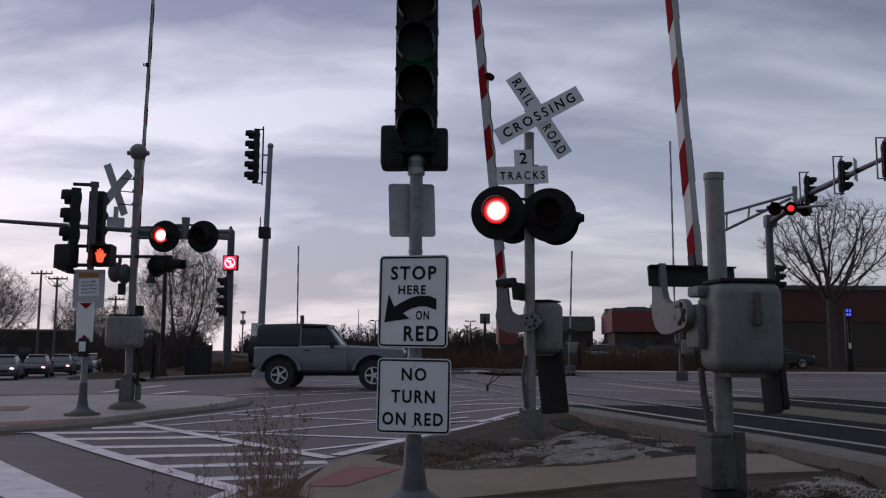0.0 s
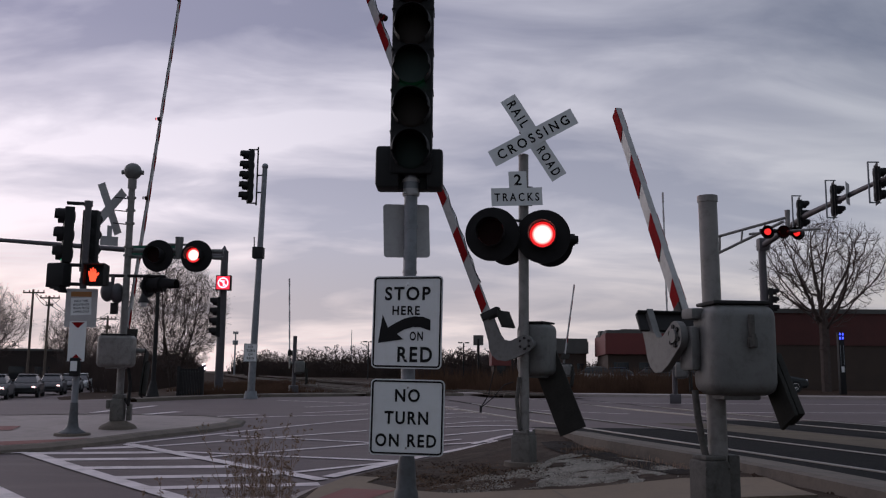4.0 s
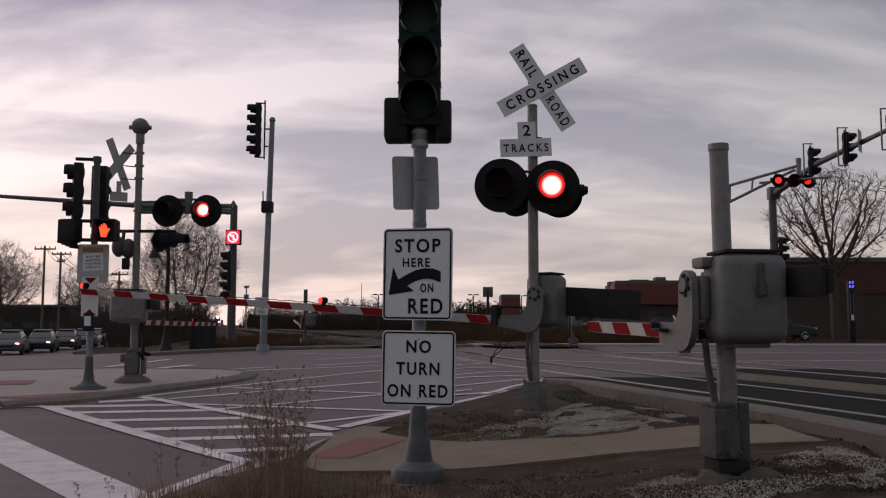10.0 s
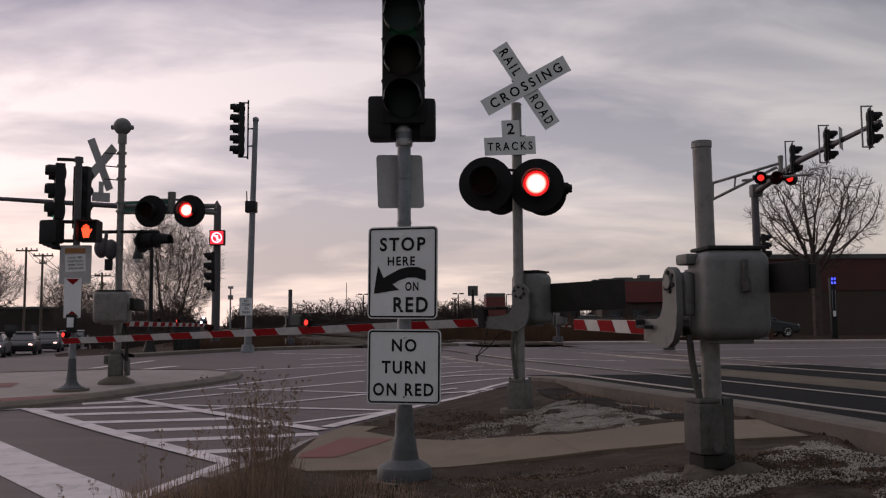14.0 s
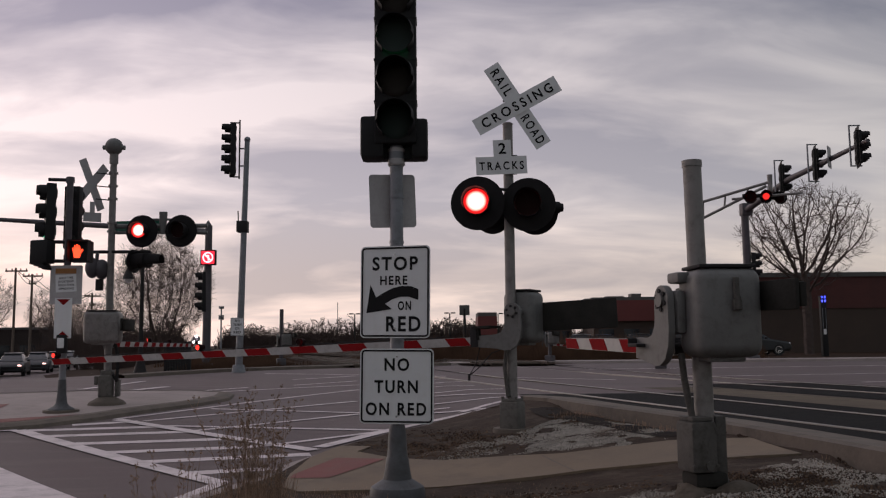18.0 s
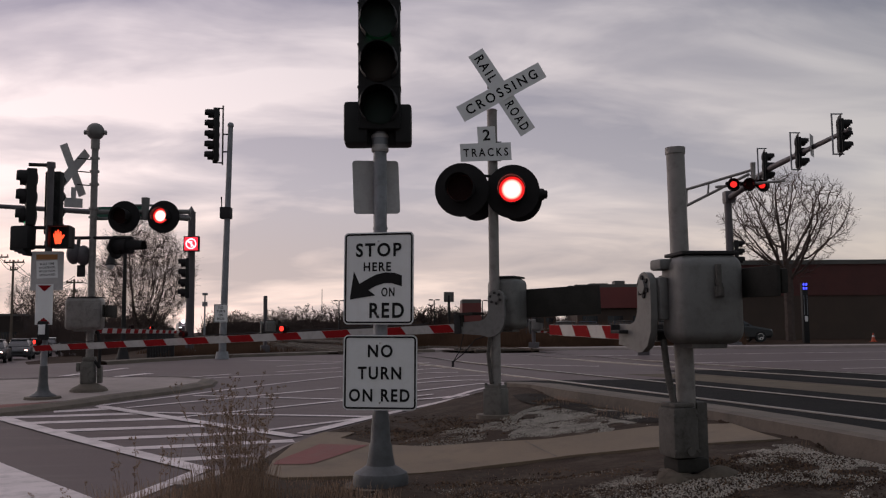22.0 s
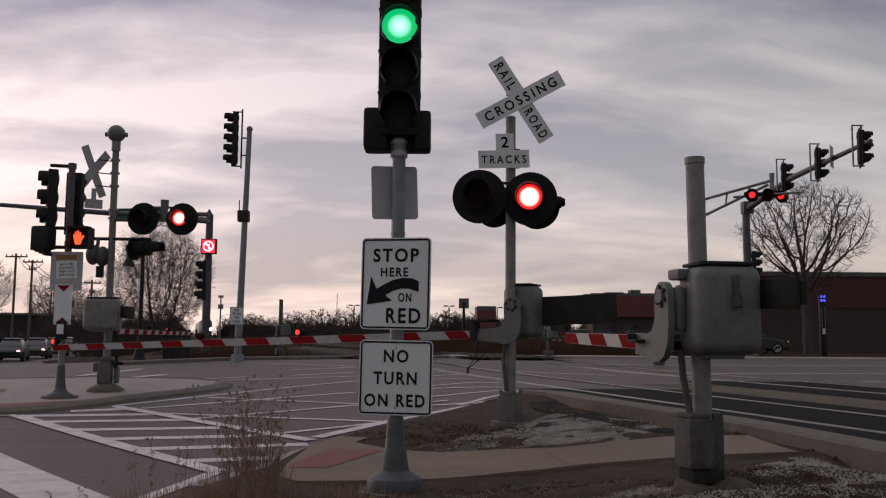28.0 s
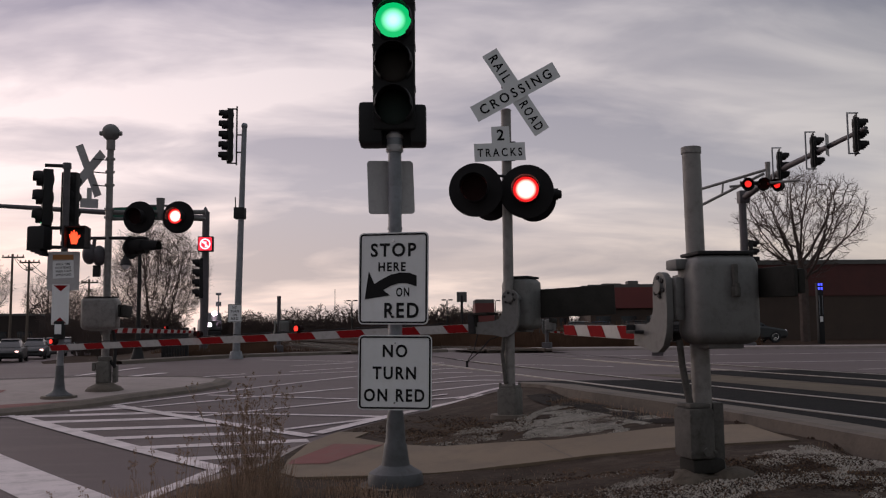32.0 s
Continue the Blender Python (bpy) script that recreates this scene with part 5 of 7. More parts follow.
# ---- signal masts ----
def mast(name, base, top, r0, r1, label, cat="signal mast", material=None):
    th = thing(name, Matrix.Translation(base), label, cat, "signal masts")
    f = Form()
    t = Vector(top) - Vector(base)
    f.rod((0, 0, 0), t * 0.5, r0, (r0 + r1) / 2, 16)
    f.rod(t * 0.5, t, (r0 + r1) / 2, r1, 16)
    f.rod((0, 0, 0), (0, 0, 0.25), r0 * 1.9, r0 * 1.5, 16)
    part("mast", f, material or M_GALV, th)
    return th


MB = (-6.62, 29.9, gz(-6.62, 29.9))
mm = mast("signal_mast", MB, (-6.43, 29.85, 8.3), 0.125, 0.085, "tall grey steel mast with black signal head beside the tracks")
f = Form()
f.ball((0.19, -0.05, 8.3 - MB[2]), 0.11, 12, 8)
part("cap", f, M_GALV, mm, "round mast cap")
f = Form()
f.box((0.07, -0.02, 5.3 - MB[2]), (0.36, 0.36, 0.38), None, 0.02)
f.rod((-0.08, 0, 5.4 - MB[2]), (-0.1, 0, 5.85 - MB[2]), 0.02, 0.02, 6)
part("coupling", f, M_BLACK, mm, "dark mast coupling")
signal_head(mm, Matrix.Translation((-0.38, -0.1, 7.06 - MB[2])) @ pose(0, 0, 0, 0, 0, -70), 5, 0.36, plate=False, visor=0.28)
f = Form()
f.tube([(-0.08, 0, 6.95 - MB[2]), (-0.08, 0, 9.0 - MB[2])], 0.028, 8)
for z in (7.02, 8.9):
    f.tube([(-0.40, -0.05, z - MB[2]), (-0.08, 0, z - MB[2])], 0.025, 8)
for z in (7.4, 8.0):
    f.tube([(-0.08, 0, z - MB[2]), (0.17, 0, z - MB[2])], 0.025, 8)
part("bracket", f, M_BLACK, mm, "dark mounting bracket")
ns = sign_panel(mm, "no_turn_sign_panel", 0.457, 0.60, Matrix.Translation((-0.03, -0.16, 1.93 - MB[2])), 0.03, True, None, "white no turn on red sign")
for k, (t, wd) in enumerate((("NO", 0.15), ("TURN", 0.27), ("ON", 0.14), ("RED", 0.24))):
    word(ns, t, wd, 0.085, 0, 0.19 - 0.125 * k)

LB = (-8.48, 32.9, gz(-8.48, 32.9))
lm = mast("signal_mast", LB, (-8.44, 32.8, 5.75), 0.16, 0.13, "dark mast-arm signal pole with lit red panel at the kerb", material=M_MAST)
f = Form()
f.rod((0, -0.05, 5.75 - LB[2]), (0, -0.05, 5.95 - LB[2]), 0.13, 0.02, 14)
part("cap", f, M_MAST, lm, "pointed mast cap")
f = Form()
f.rod((0, -0.05, 5.52 - LB[2]), (-9.5, 0.3, 6.2 - LB[2]), 0.12, 0.07, 14)
part("mast_arm", f, M_MAST, lm, "long tapering mast arm")
f = Form()
f.box((0, 0, 0), (0.56, 0.2, 0.56), None, 0.02)
rp = part("lane_control_panel", f, M_SIGBLACK, lm, "black lit turn-control panel", Matrix.Translation((0.1, -0.3, 4.53 - LB[2])))
f = Form()
f.plate(rounded(0.48, 0.48, 0.03), 0.003, Matrix.Translation((0, -0.106, 0)))
part("red_field", f, M_PINK_ON, rp, "lit red field")
f = Form()
f.shell(0.20, -0.112, -0.116, thick=0.05)
f.box((0, -0.114, 0), (0.36, 0.004, 0.05), Matrix.Rotation(radians(45), 4, "Y"))
f.box((0.02, -0.114, -0.02), (0.05, 0.004, 0.2))
f.box((-0.03, -0.114, 0.06), (0.16, 0.004, 0.05))
part("turn_symbol", f, M_PINK_HOT, rp, "bright prohibition symbol")
signal_head(lm, Matrix.Translation((-0.18, -0.05, 2.55 - LB[2])) @ pose(0, 0, 0, 0, 0, -75), 4, 0.37, plate=False, visor=0.26)

RB = (14.0, 39.6, gz(14, 39.6))
rm = mast("signal_mast", RB, (13.94, 39.6, 7.45), 0.20, 0.16, "dark mast-arm signal pole with three signal heads", material=M_MAST)
f = Form()
f.box((0, 0, 7.2 - RB[2]), (0.46, 0.46, 0.55), None, 0.04)
part("arm_flange", f, M_MAST, rm, "boxed arm joint")
f = Form()
f.rod((0, 0, 7.15 - RB[2]), (0.22, -4.5, 7.75 - RB[2]), 0.15, 0.12, 14)
f.rod((0.22, -4.5, 7.75 - RB[2]), (0.45, -10.6, 7.92 - RB[2]), 0.12, 0.07, 14)
part("mast_arm", f, M_MAST, rm, "long tapering mast arm")
for x, y, z in ((14.12, 35.6, 7.92), (14.22, 32.6, 7.9), (14.40, 29.6, 7.88)):
    signal_head(rm, Matrix.Translation((x - RB[0] + 0.1, y - RB[1], z - 0.62 - RB[2])) @ pose(0, 0, 0, 0, 0, 76), 3, 0.38, plate=True, visor=0.28)
    f = Form()
    f.tube([(x - RB[0] - 0.28, y - RB[1], z - 0.72 - RB[2]), (x - RB[0] - 0.28, y - RB[1], z + 0.72 - RB[2])], 0.03, 6)
    for q in (-0.7, 0.7):
        f.tube([(x - RB[0] - 0.28, y - RB[1], z + q - RB[2]), (x - RB[0] + 0.1, y - RB[1], z + q - RB[2])], 0.025, 6)
    part("bracket", f, M_GALV, rm, "thin head bracket")
f = Form()
f.plate(rounded(0.62, 0.8, 0.03), 0.005)
part("sign_plate", f, M_SIGNBACK, rm, "bare back of a small sign", Matrix.Translation((14.30 - RB[0], 31.6 - RB[1], 7.9 - RB[2])) @ pose(0, 0, 0, 0, 0, 55))
signal_head(rm, Matrix.Translation((0.32, -0.1, 4.15 - RB[2])) @ pose(0, 0, 0, 0, 0, 70), 3, 0.36, plate=False, visor=0.26)

# cantilever with flashers beyond the pedestrian gate
TB = (8.2, 27.8, gz(8.2, 27.8))
cn = thing("crossing_cantilever", Matrix.Translation(TB), "steel truss cantilever carrying red flashers over the road", "crossing signal", "crossing signals")
f = Form()
f.rod((0, 0, 0), (0, 0, 5.95 - TB[2]), 0.15, 0.15, 16)
part("mast", f, M_ALU, cn)
f = Form()
A, B, C2 = Vector((0, 0, 5.62)), Vector((2.0, -1.15, 6.12)), Vector((0, 0, 5.05))
D2 = Vector((1.9, -1.1, 6.0))
z0 = Vector((0, 0, TB[2]))
f.tube([A - z0, B - z0], 0.045, 8)
f.tube([C2 - z0, D2 - z0], 0.045, 8)
for q in (0.12, 0.42, 0.72):
    f.tube([A + (B - A) * q - z0, C2 + (D2 - C2) * q - z0], 0.03, 6)
f.tube([D2 - z0 + Vector((-0.9, 0.5, -0.32)), D2 - z0 + Vector((0.9, -0.5, -0.3))], 0.04, 8)
f.rod(B - z0 + Vector((0, 0, -0.3)), B - z0 + Vector((0, 0, 0.22)), 0.06, 0.08, 10)
part("truss", f, M_ALU, cn, "light steel truss")
for k, (x, y, yaw, lf) in enumerate(((9.62, 26.75, -20, False), (10.08, 26.7, -20, True), (10.6, 26.9, -35, False))):
    flasher(cn, Matrix.Translation((x - TB[0], y - TB[1], 5.66 - TB[2])) @ pose(0, 0, 0, 0, 0, yaw), lf, 0.19, far=True)
f = Form()
f.tube([(1.2, -1.0, 5.72 - TB[2]), (2.5, -1.0, 5.72 - TB[2])], 0.06, 8)
part("lamp_bar", f, M_BLACK, cn, "dark lamp bar")


# ---- gates on the far side ----
def far_gate(base, ang, length, post_top, label, case_at=None):
    x, y = base
    z = gz(x, y) + 0.08
    th = thing("crossing_gate", to_local(ang, (x, y, z)), label, "crossing gate", "far crossing gates")
    f = Form()
    f.rod((0, 0, 0), (0, 0, post_top - z), 0.08, 0.08, 14)
    f.box((0, 0, 0.12), (0.36, 0.36, 0.3), None, 0.03)
    part("post", f, M_MAST, th)
    case(th, (-0.1, -0.2, 1.5 - z), (0.36, 0.40, 0.50))
    gate_arm(th, (0, 0.18, 1.65 - z), length, 0.4, 0.7, 0.085, 0.05, lamps=False, weight=0.9, wide=0.2)
    return th


far_gate((-6.3, 36.2), 105, 4.1, 2.75, "grey pedestrian gate post with thin arm beyond the road")
far_gate((4.75, 37.6), 63, 4.1, 1.8, "grey pedestrian gate with thin striped arm beside parking lot")
far_gate((7.15, 28.6), 78, 6.9, 2.2, "grey road gate with long thin striped arm")


# ---- trees ----
def limbs(seed, trunk_h, crown, count, step, twig_len, trunk_r, twig, stems=1, rise=0.22, wander=0.13, taper=0.48, droop=0.0, bushy=6):
    """A bare tree that grows towards points in an oval crown: rods of the limbs and of the twigs."""
    rnd = random.Random(seed)
    cz, rx, rz = crown
    aim = []
    while len(aim) < count:
        p = Vector((rnd.uniform(-1, 1), rnd.uniform(-1, 1), rnd.uniform(-1, 1)))
        if p.length < 1 and p.length > rnd.random() * 0.45:
            q = 1 + 0.22 * noise.noise((p.x * 1.7 + seed, p.y * 1.7, p.z * 1.7))
            w = 0.62 + 0.38 * min(1.0, (p.z + 1) / 0.9)
            aim.append((p.x * rx * q * w, p.y * rx * q * w, cz + p.z * rz * q))
    aim = np.array(aim)
    pts, up = [np.zeros(3)], [-1]
    for s in range(stems):
        a = 2 * math.pi * s / stems + 0.4
        last, k = 0, 0
        lean = 0.0 if stems == 1 else 0.35
        while k * step < trunk_h:
            k += 1
            pts.append(np.array([math.cos(a) * lean * k * step + 0.05 * noise.noise((k * 0.4, seed, s)), math.sin(a) * lean * k * step, k * step]))
            up.append(last)
            last = len(pts) - 1
    near = np.full(count, 1e9)
    who = np.zeros(count, int)
    alive = np.ones(count, bool)
    done, born = 0, {}
    for turn in range(90):
        if done == len(pts):
            break
        fresh = np.array(pts[done:])
        d = np.linalg.norm(aim[:, None] - fresh[None], axis=2)
        k = d.argmin(1)
        m = d[np.arange(count), k]
        better = m < near
        near[better], who[better] = m[better], k[better] + done
        done = len(pts)
        alive &= near > step * 1.6
        if not alive.any():
            break
        pull = {}
        for i in np.nonzero(alive)[0]:
            v = aim[i] - pts[who[i]]
            pull[who[i]] = pull.get(who[i], 0) + v / np.linalg.norm(v)
        for n, v in pull.items():
            born[n] = born.get(n, 0) + 1
            if born[n] > 4:
                alive[who == n] = False
                continue
            v = v / (np.linalg.norm(v) + 1e-6) + np.array([rnd.uniform(-1, 1), rnd.uniform(-1, 1), rnd.uniform(-0.8, 1)]) * wander + np.array([0, 0, rise])
            pts.append(pts[n] + v / np.linalg.norm(v) * step)
            up.append(n)
        if len(pts) > 9000:
            break
    load = np.zeros(len(pts))
    kids = np.zeros(len(pts), int)
    for n in range(len(pts) - 1, 0, -1):
        load[n] = load[n] or 1.0
        load[up[n]] += load[n]
        kids[up[n]] += 1
    rad = np.maximum(twig, trunk_r * (load / load[0]) ** taper)
    big, fine = [], []
    for n in range(1, len(pts)):
        a, b = Vector(pts[up[n]]), Vector(pts[n])
        (big if load[n] > 12 else fine).append((a, b, rad[n] if up[n] == 0 else min(rad[up[n]], rad[n] * 1.3), rad[n]))
        if load[n] < bushy:
            for t in range(4 if kids[n] == 0 else 2 if bushy < 10 else 3):
                d = ((b - a).normalized() + Vector((rnd.uniform(-1, 1), rnd.uniform(-1, 1), rnd.uniform(-0.5, 1) - droop)) * 0.8).normalized()
                c = b + d * twig_len * rnd.uniform(0.5, 1.2)
                fine.append((b, c, twig * 0.8, twig * 0.5))
                e = b.lerp(c, 0.5)
                fine.append((e, e + (d + Vector((rnd.uniform(-1, 1), rnd.uniform(-1, 1), rnd.uniform(-0.3, 1)))).normalized() * twig_len * 0.5, twig * 0.6, twig * 0.4))
    return big, fine


def rods_mesh(name, rods, sides):
    verts, faces = [], []
    for a, b, ra, rb in rods:
        d = (b - a).normalized()
        u = d.orthogonal().normalized()
        w = d.cross(u)
        n = len(verts)
        for p, r in ((a, ra), (b, rb)):
            for k in range(sides):
                q = 2 * math.pi * k / sides
                verts.append(p + u * (r * math.cos(q)) + w * (r * math.sin(q)))
        for k in range(sides):
            j = (k + 1) % sides
            faces.append((n + k, n + j, n + sides + j, n + sides + k))
    me = bpy.data.meshes.new(name)
    me.from_pydata(verts, [], faces)
    return me


def tree(seed, at, label, *shape):
    th = thing("bare_tree", Matrix.Translation(at), label, "tree", "bare trees")
    tr, cr = limbs(seed, *shape)
    part("trunk", rods_mesh("trunk", tr, 8), M_BARK, th, "dark bare trunk and limbs")
    c = part("crown", rods_mesh("crown", cr, 3), M_TWIG, th, "fine leafless twigs")
    tagged(c, kind="stuff")
    return th


tree(4, (22.15, 53.0, gz(22, 53)), "bare street tree with spreading crown before brick building", 4.2, (7.1, 3.9, 3.3), 1500, 0.23, 0.55, 0.30, 0.0095, 1, 0.15, 0.19, 0.5, 0.0, 9)
t_left = tree(11, (-18.6, 60.0, gz(-18.9, 60) - 0.1), "bushy bare tree with dense twigs beside the street", 1.4, (4.6, 3.3, 4.4), 4000, 0.20, 0.75, 0.19, 0.0078, 3, 0.05, 0.20, 0.52, 0.45, 16)
t_far = tree(23, (-52, 100, -0.5), "bare winter tree behind the street", 3.0, (6.4, 4.4, 4.4), 1500, 0.33, 0.95, 0.20, 0.014, 1, 0.05, 0.30, 0.52, 0.2)
for k, (x, y, s) in enumerate(((-58, 108, 1.0), (-47, 112, 0.72), (-50, 128, 0.75), (-60, 140, 1.0), (-62, 165, 0.9), (-42, 118, 0.55), (-37, 98, 0.45), (-66, 120, 1.1), (-54, 92, 0.75), (-31, 84, 0.36), (-34, 92, 0.42), (-29, 96, 0.4), (-44, 106, 0.5))):
    copy_thing(t_far, Matrix.Translation((x, y, gz(x, y))) @ Matrix.Rotation(k * 1.7, 4, "Z")).scale = (s, s, s)


# distant winter brush along the horizon
def brush(name, spans, label, mt, seed=5):
    """Rounded thickets of thin stems."""
    rnd = random.Random(seed)
    verts, faces = [], []
    for x0, y0, x1, y1, n, h, rad, stems in spans:
        for k in range(n):
            q = rnd.random()
            cx, cy = x0 + (x1 - x0) * q + rnd.uniform(-1.2, 1.2) * rad, y0 + (y1 - y0) * q + rnd.uniform(-1.6, 1.6) * rad
            if -0.276 * cy - 0.6 * rad - 1.0 < cx < 10 + 0.4 * rad - 0.284 * cy and cy > 60:
                continue
            hh = h * rnd.uniform(0.6, 1.05) * (0.8 + 0.5 * noise.noise((cx * 0.03, cy * 0.03, 3.0)))
            for s in range(stems):
                a, e = rnd.uniform(0, 2 * math.pi), math.sqrt(rnd.random())
                bx, by = cx + math.cos(a) * e * rad * 0.8, cy + math.sin(a) * e * rad * 0.8
                z = gz(bx, by) - 0.1
                top = hh * math.sqrt(max(0.05, 1 - 0.85 * e * e)) * rnd.uniform(0.6, 1.0)
                w = rnd.uniform(0.007, 0.022) * rad
                lean = 0.3 * e
                dx, dy = math.cos(a) * lean * top + rnd.uniform(-0.2, 0.2) * top * 0.5, math.sin(a) * lean * top
                i = len(verts)
                verts.extend([(bx - w, by, z), (bx + w, by, z), (bx + dx * 0.5 + w * 0.8, by + dy * 0.5, z + top * 0.6), (bx + dx * 0.5 - w * 0.8, by + dy * 0.5, z + top * 0.6), (bx + dx, by + dy, z + top)])
                faces.extend([(i, i + 1, i + 2, i + 3), (i + 3, i + 2, i + 4)])
    me = bpy.data.meshes.new(name)
    me.from_pydata(verts, [], faces)
    me.materials.append(mt)
    tagged(new(name, me), label, "brush", kind="stuff")


M_SCRUB = mat("brown_scrub", (0.088, 0.051, 0.035), 0.95, var=0.4, scale=0.5, fine=6, bump=0.0, spec=0.05)
brush("winter_brush", [(-110, 255, 60, 255, 480, 8.0, 4.0, 110), (-44, 165, 24, 175, 420, 4.7, 2.6, 110), (-95, 130, -40, 150, 260, 5.2, 2.4, 90), (-140, 205, -56, 225, 200, 9.0, 4.0, 80), (-40, 90, -24, 98, 90, 4.6, 1.8, 90), (-20.5, 59, -16.5, 63, 16, 2.4, 1.2, 90), (-22, 70, -18, 76, 14, 2.8, 1.3, 90), (-26, 72, -17.5, 74, 44, 4.0, 1.6, 110), (-31, 86, -20, 88, 50, 5.0, 1.8, 110)], "dark leafless brush along the horizon", M_BRUSH)
brush("verge_hedge", [(-8.5, 31.2, -7.2, 32.2, 36, 0.95, 0.55, 90), (-8.6, 34.5, -6.0, 37.5, 44, 0.9, 0.7, 80), (-9.8, 38, -8.0, 44, 44, 0.85, 0.8, 80), (-12.5, 44, -9.5, 52, 60, 1.1, 0.9, 80)], "dense brown winter hedge beside the fence", M_SCRUB, 9)
brush("lot_brush", [(2, 41.5, 14.2, 42.5, 135, 1.7, 0.8, 70), (24, 43, 60, 44, 120, 0.3, 0.8, 50), (-2, 44, 15.3, 46, 130, 2.1, 1.0, 70), (-14, 46, -9, 60, 26, 1.0, 0.8, 60), (0, 60, 22, 62, 90, 1.3, 1.0, 60), (-4, 50, 6, 52, 60, 0.7, 0.9, 60)], "low brown winter scrub behind the kerb", M_SCRUB, 8)


def thickets(name, spans, label, seed=15):
    """Far leafless bushes with rounded, twiggy tops, one joined mass."""
    rnd = random.Random(seed)
    kinds = []
    for q in range(3):
        big, fine = limbs(70 + q, 0.08, (0.55, 0.42, 0.5), 150, 0.05, 0.10, 0.022, 0.0055, 3)
        me = rods_mesh("bush", big + fine, 3)
        co = np.array([v.co[:] for v in me.vertices])
        fc = np.array([p.vertices[:] for p in me.polygons])
        bpy.data.meshes.remove(me)
        kinds.append((co, fc))
    allv, allf, n = [], [], 0
    for x0, y0, x1, y1, count, h in spans:
        for k in range(count):
            q = (k + rnd.random()) / count
            cx, cy = x0 + (x1 - x0) * q, y0 + (y1 - y0) * q + rnd.uniform(-4, 4)
            if -0.276 * cy - 3.5 < cx < 10.5 - 0.284 * cy:
                continue
            co, fc = kinds[k % 3]
            sc = h * rnd.uniform(0.7, 1.1) * (0.85 + 0.5 * noise.noise((cx * 0.025, cy * 0.025, 8.0)))
            a = rnd.uniform(0, 6.28)
            ca, sa = math.cos(a) * sc * 1.15, math.sin(a) * sc * 1.15
            v = np.stack([co[:, 0] * ca - co[:, 1] * sa + cx, co[:, 0] * sa + co[:, 1] * ca + cy, co[:, 2] * sc + gz(cx, cy) - 0.2], 1)
            allv.append(v)
            allf.append(fc + n)
            n += len(v)
    me = bpy.data.meshes.new(name)
    me.from_pydata(np.concatenate(allv).tolist(), [], np.concatenate(allf).tolist())
    me.materials.append(M_BRUSH)
    tagged(new(name, me), label, "brush", kind="stuff")


thickets("thicket", [(-115, 250, 60, 250, 90, 8.4), (-44, 165, 24, 172, 56, 5.0), (-92, 130, -38, 145, 24, 6.5), (-39, 92, -26, 98, 8, 5.0)], "leafless grey-brown thicket along the horizon")


# ---- poles, lamps ----
def utility_pole(x, y, top, arms, label="brown wooden utility pole with crossarms"):
    z = gz(x, y)
    th = thing("utility_pole", Matrix.Translation((x, y, z)), label, "utility pole", "utility poles")
    f = Form()
    f.rod((0, 0, -0.2), (0, 0, top - z), 0.13, 0.10, 10)
    part("pole", f, M_WOOD, th)
    for h, w in arms:
        f = Form()
        f.box((0, 0.12, h - z), (w, 0.12, 0.14))
        for q in (-0.46, -0.2, 0.2, 0.46):
            f.rod((q * w, 0.12, h - z + 0.07), (q * w, 0.12, h - z + 0.25), 0.05, 0.05, 6)
        part("crossarm", f, M_WOOD, th)
    return th


utility_pole(-40.2, 85, 8.9, ((8.6, 2.1),))
utility_pole(-38.6, 85, 8.3, ((8.1, 1.9), (7.4, 0.7)))
utility_pole(-34.0, 88, 6.6, ((6.3, 1.6), (5.4, 0.6)))
utility_pole(-55.0, 130, 11.0, ((10.6, 2.4),))
f = Form()
for k, (za, zb) in enumerate(((8.8, 8.2), (8.75, 6.4), (8.2, 6.3))):
    xa, xb = ((-40.2, -38.6), (-40.2, -34.0), (-38.6, -34.0))[k]
    pts = [(xa + (xb - xa) * q / 8, 85 + 0.3 * q, za + (zb - za) * q / 8 - 1.1 * math.sin(math.pi * q / 8)) for q in range(9)]
    f.tube(pts, 0.025, 4)
for k in range(3):
    pts = [(-34.0 - 21 * q / 12 * 1.0, 88 + 42 * q / 12, 6.4 + 4.3 * q / 12 - 1.6 * math.sin(math.pi * q / 12) + 0.25 * k) for q in range(13)]
    f.tube(pts, 0.03, 4)
solid("overhead_wires", f, M_BLACK, "thin sagging overhead wires between poles", "wires", kind="stuff")


def post_lamp(x, y, top):
    z = gz(x, y)
    th = thing("street_lamp", Matrix.Translation((x, y, z)), "thin black ornamental lamp post with flared base", "street lamp")
    f = Form()
    f.rod((0, 0, 0), (0, 0, 0.45), 0.24, 0.12, 14)
    f.rod((0, 0, 0.45), (0, 0, 0.6), 0.13, 0.09, 14)
    part("base", f, M_BLACK, th)
    f = Form()
    f.rod((0, 0, 0.6), (0, 0, top - z), 0.075, 0.055, 12)
    f.tube([(0, 0, top - z - 0.2), (-0.25, 0, top - z), (-0.45, 0, top - z - 0.1)], 0.03, 6)
    part("post", f, M_BLACK, th)
    f = Form()
    f.rod((-0.45, 0, top - z - 0.45), (-0.45, 0, top - z - 0.1), 0.19, 0.05, 12)
    part("lantern", f, M_BLACK, th, "small bell-shaped lantern")
    f = Form()
    f.ball((-0.45, 0, top - z - 0.46), 0.12, 10, 8)
    part("globe", f, M_SIGNWHITE, th, "pale lamp globe")


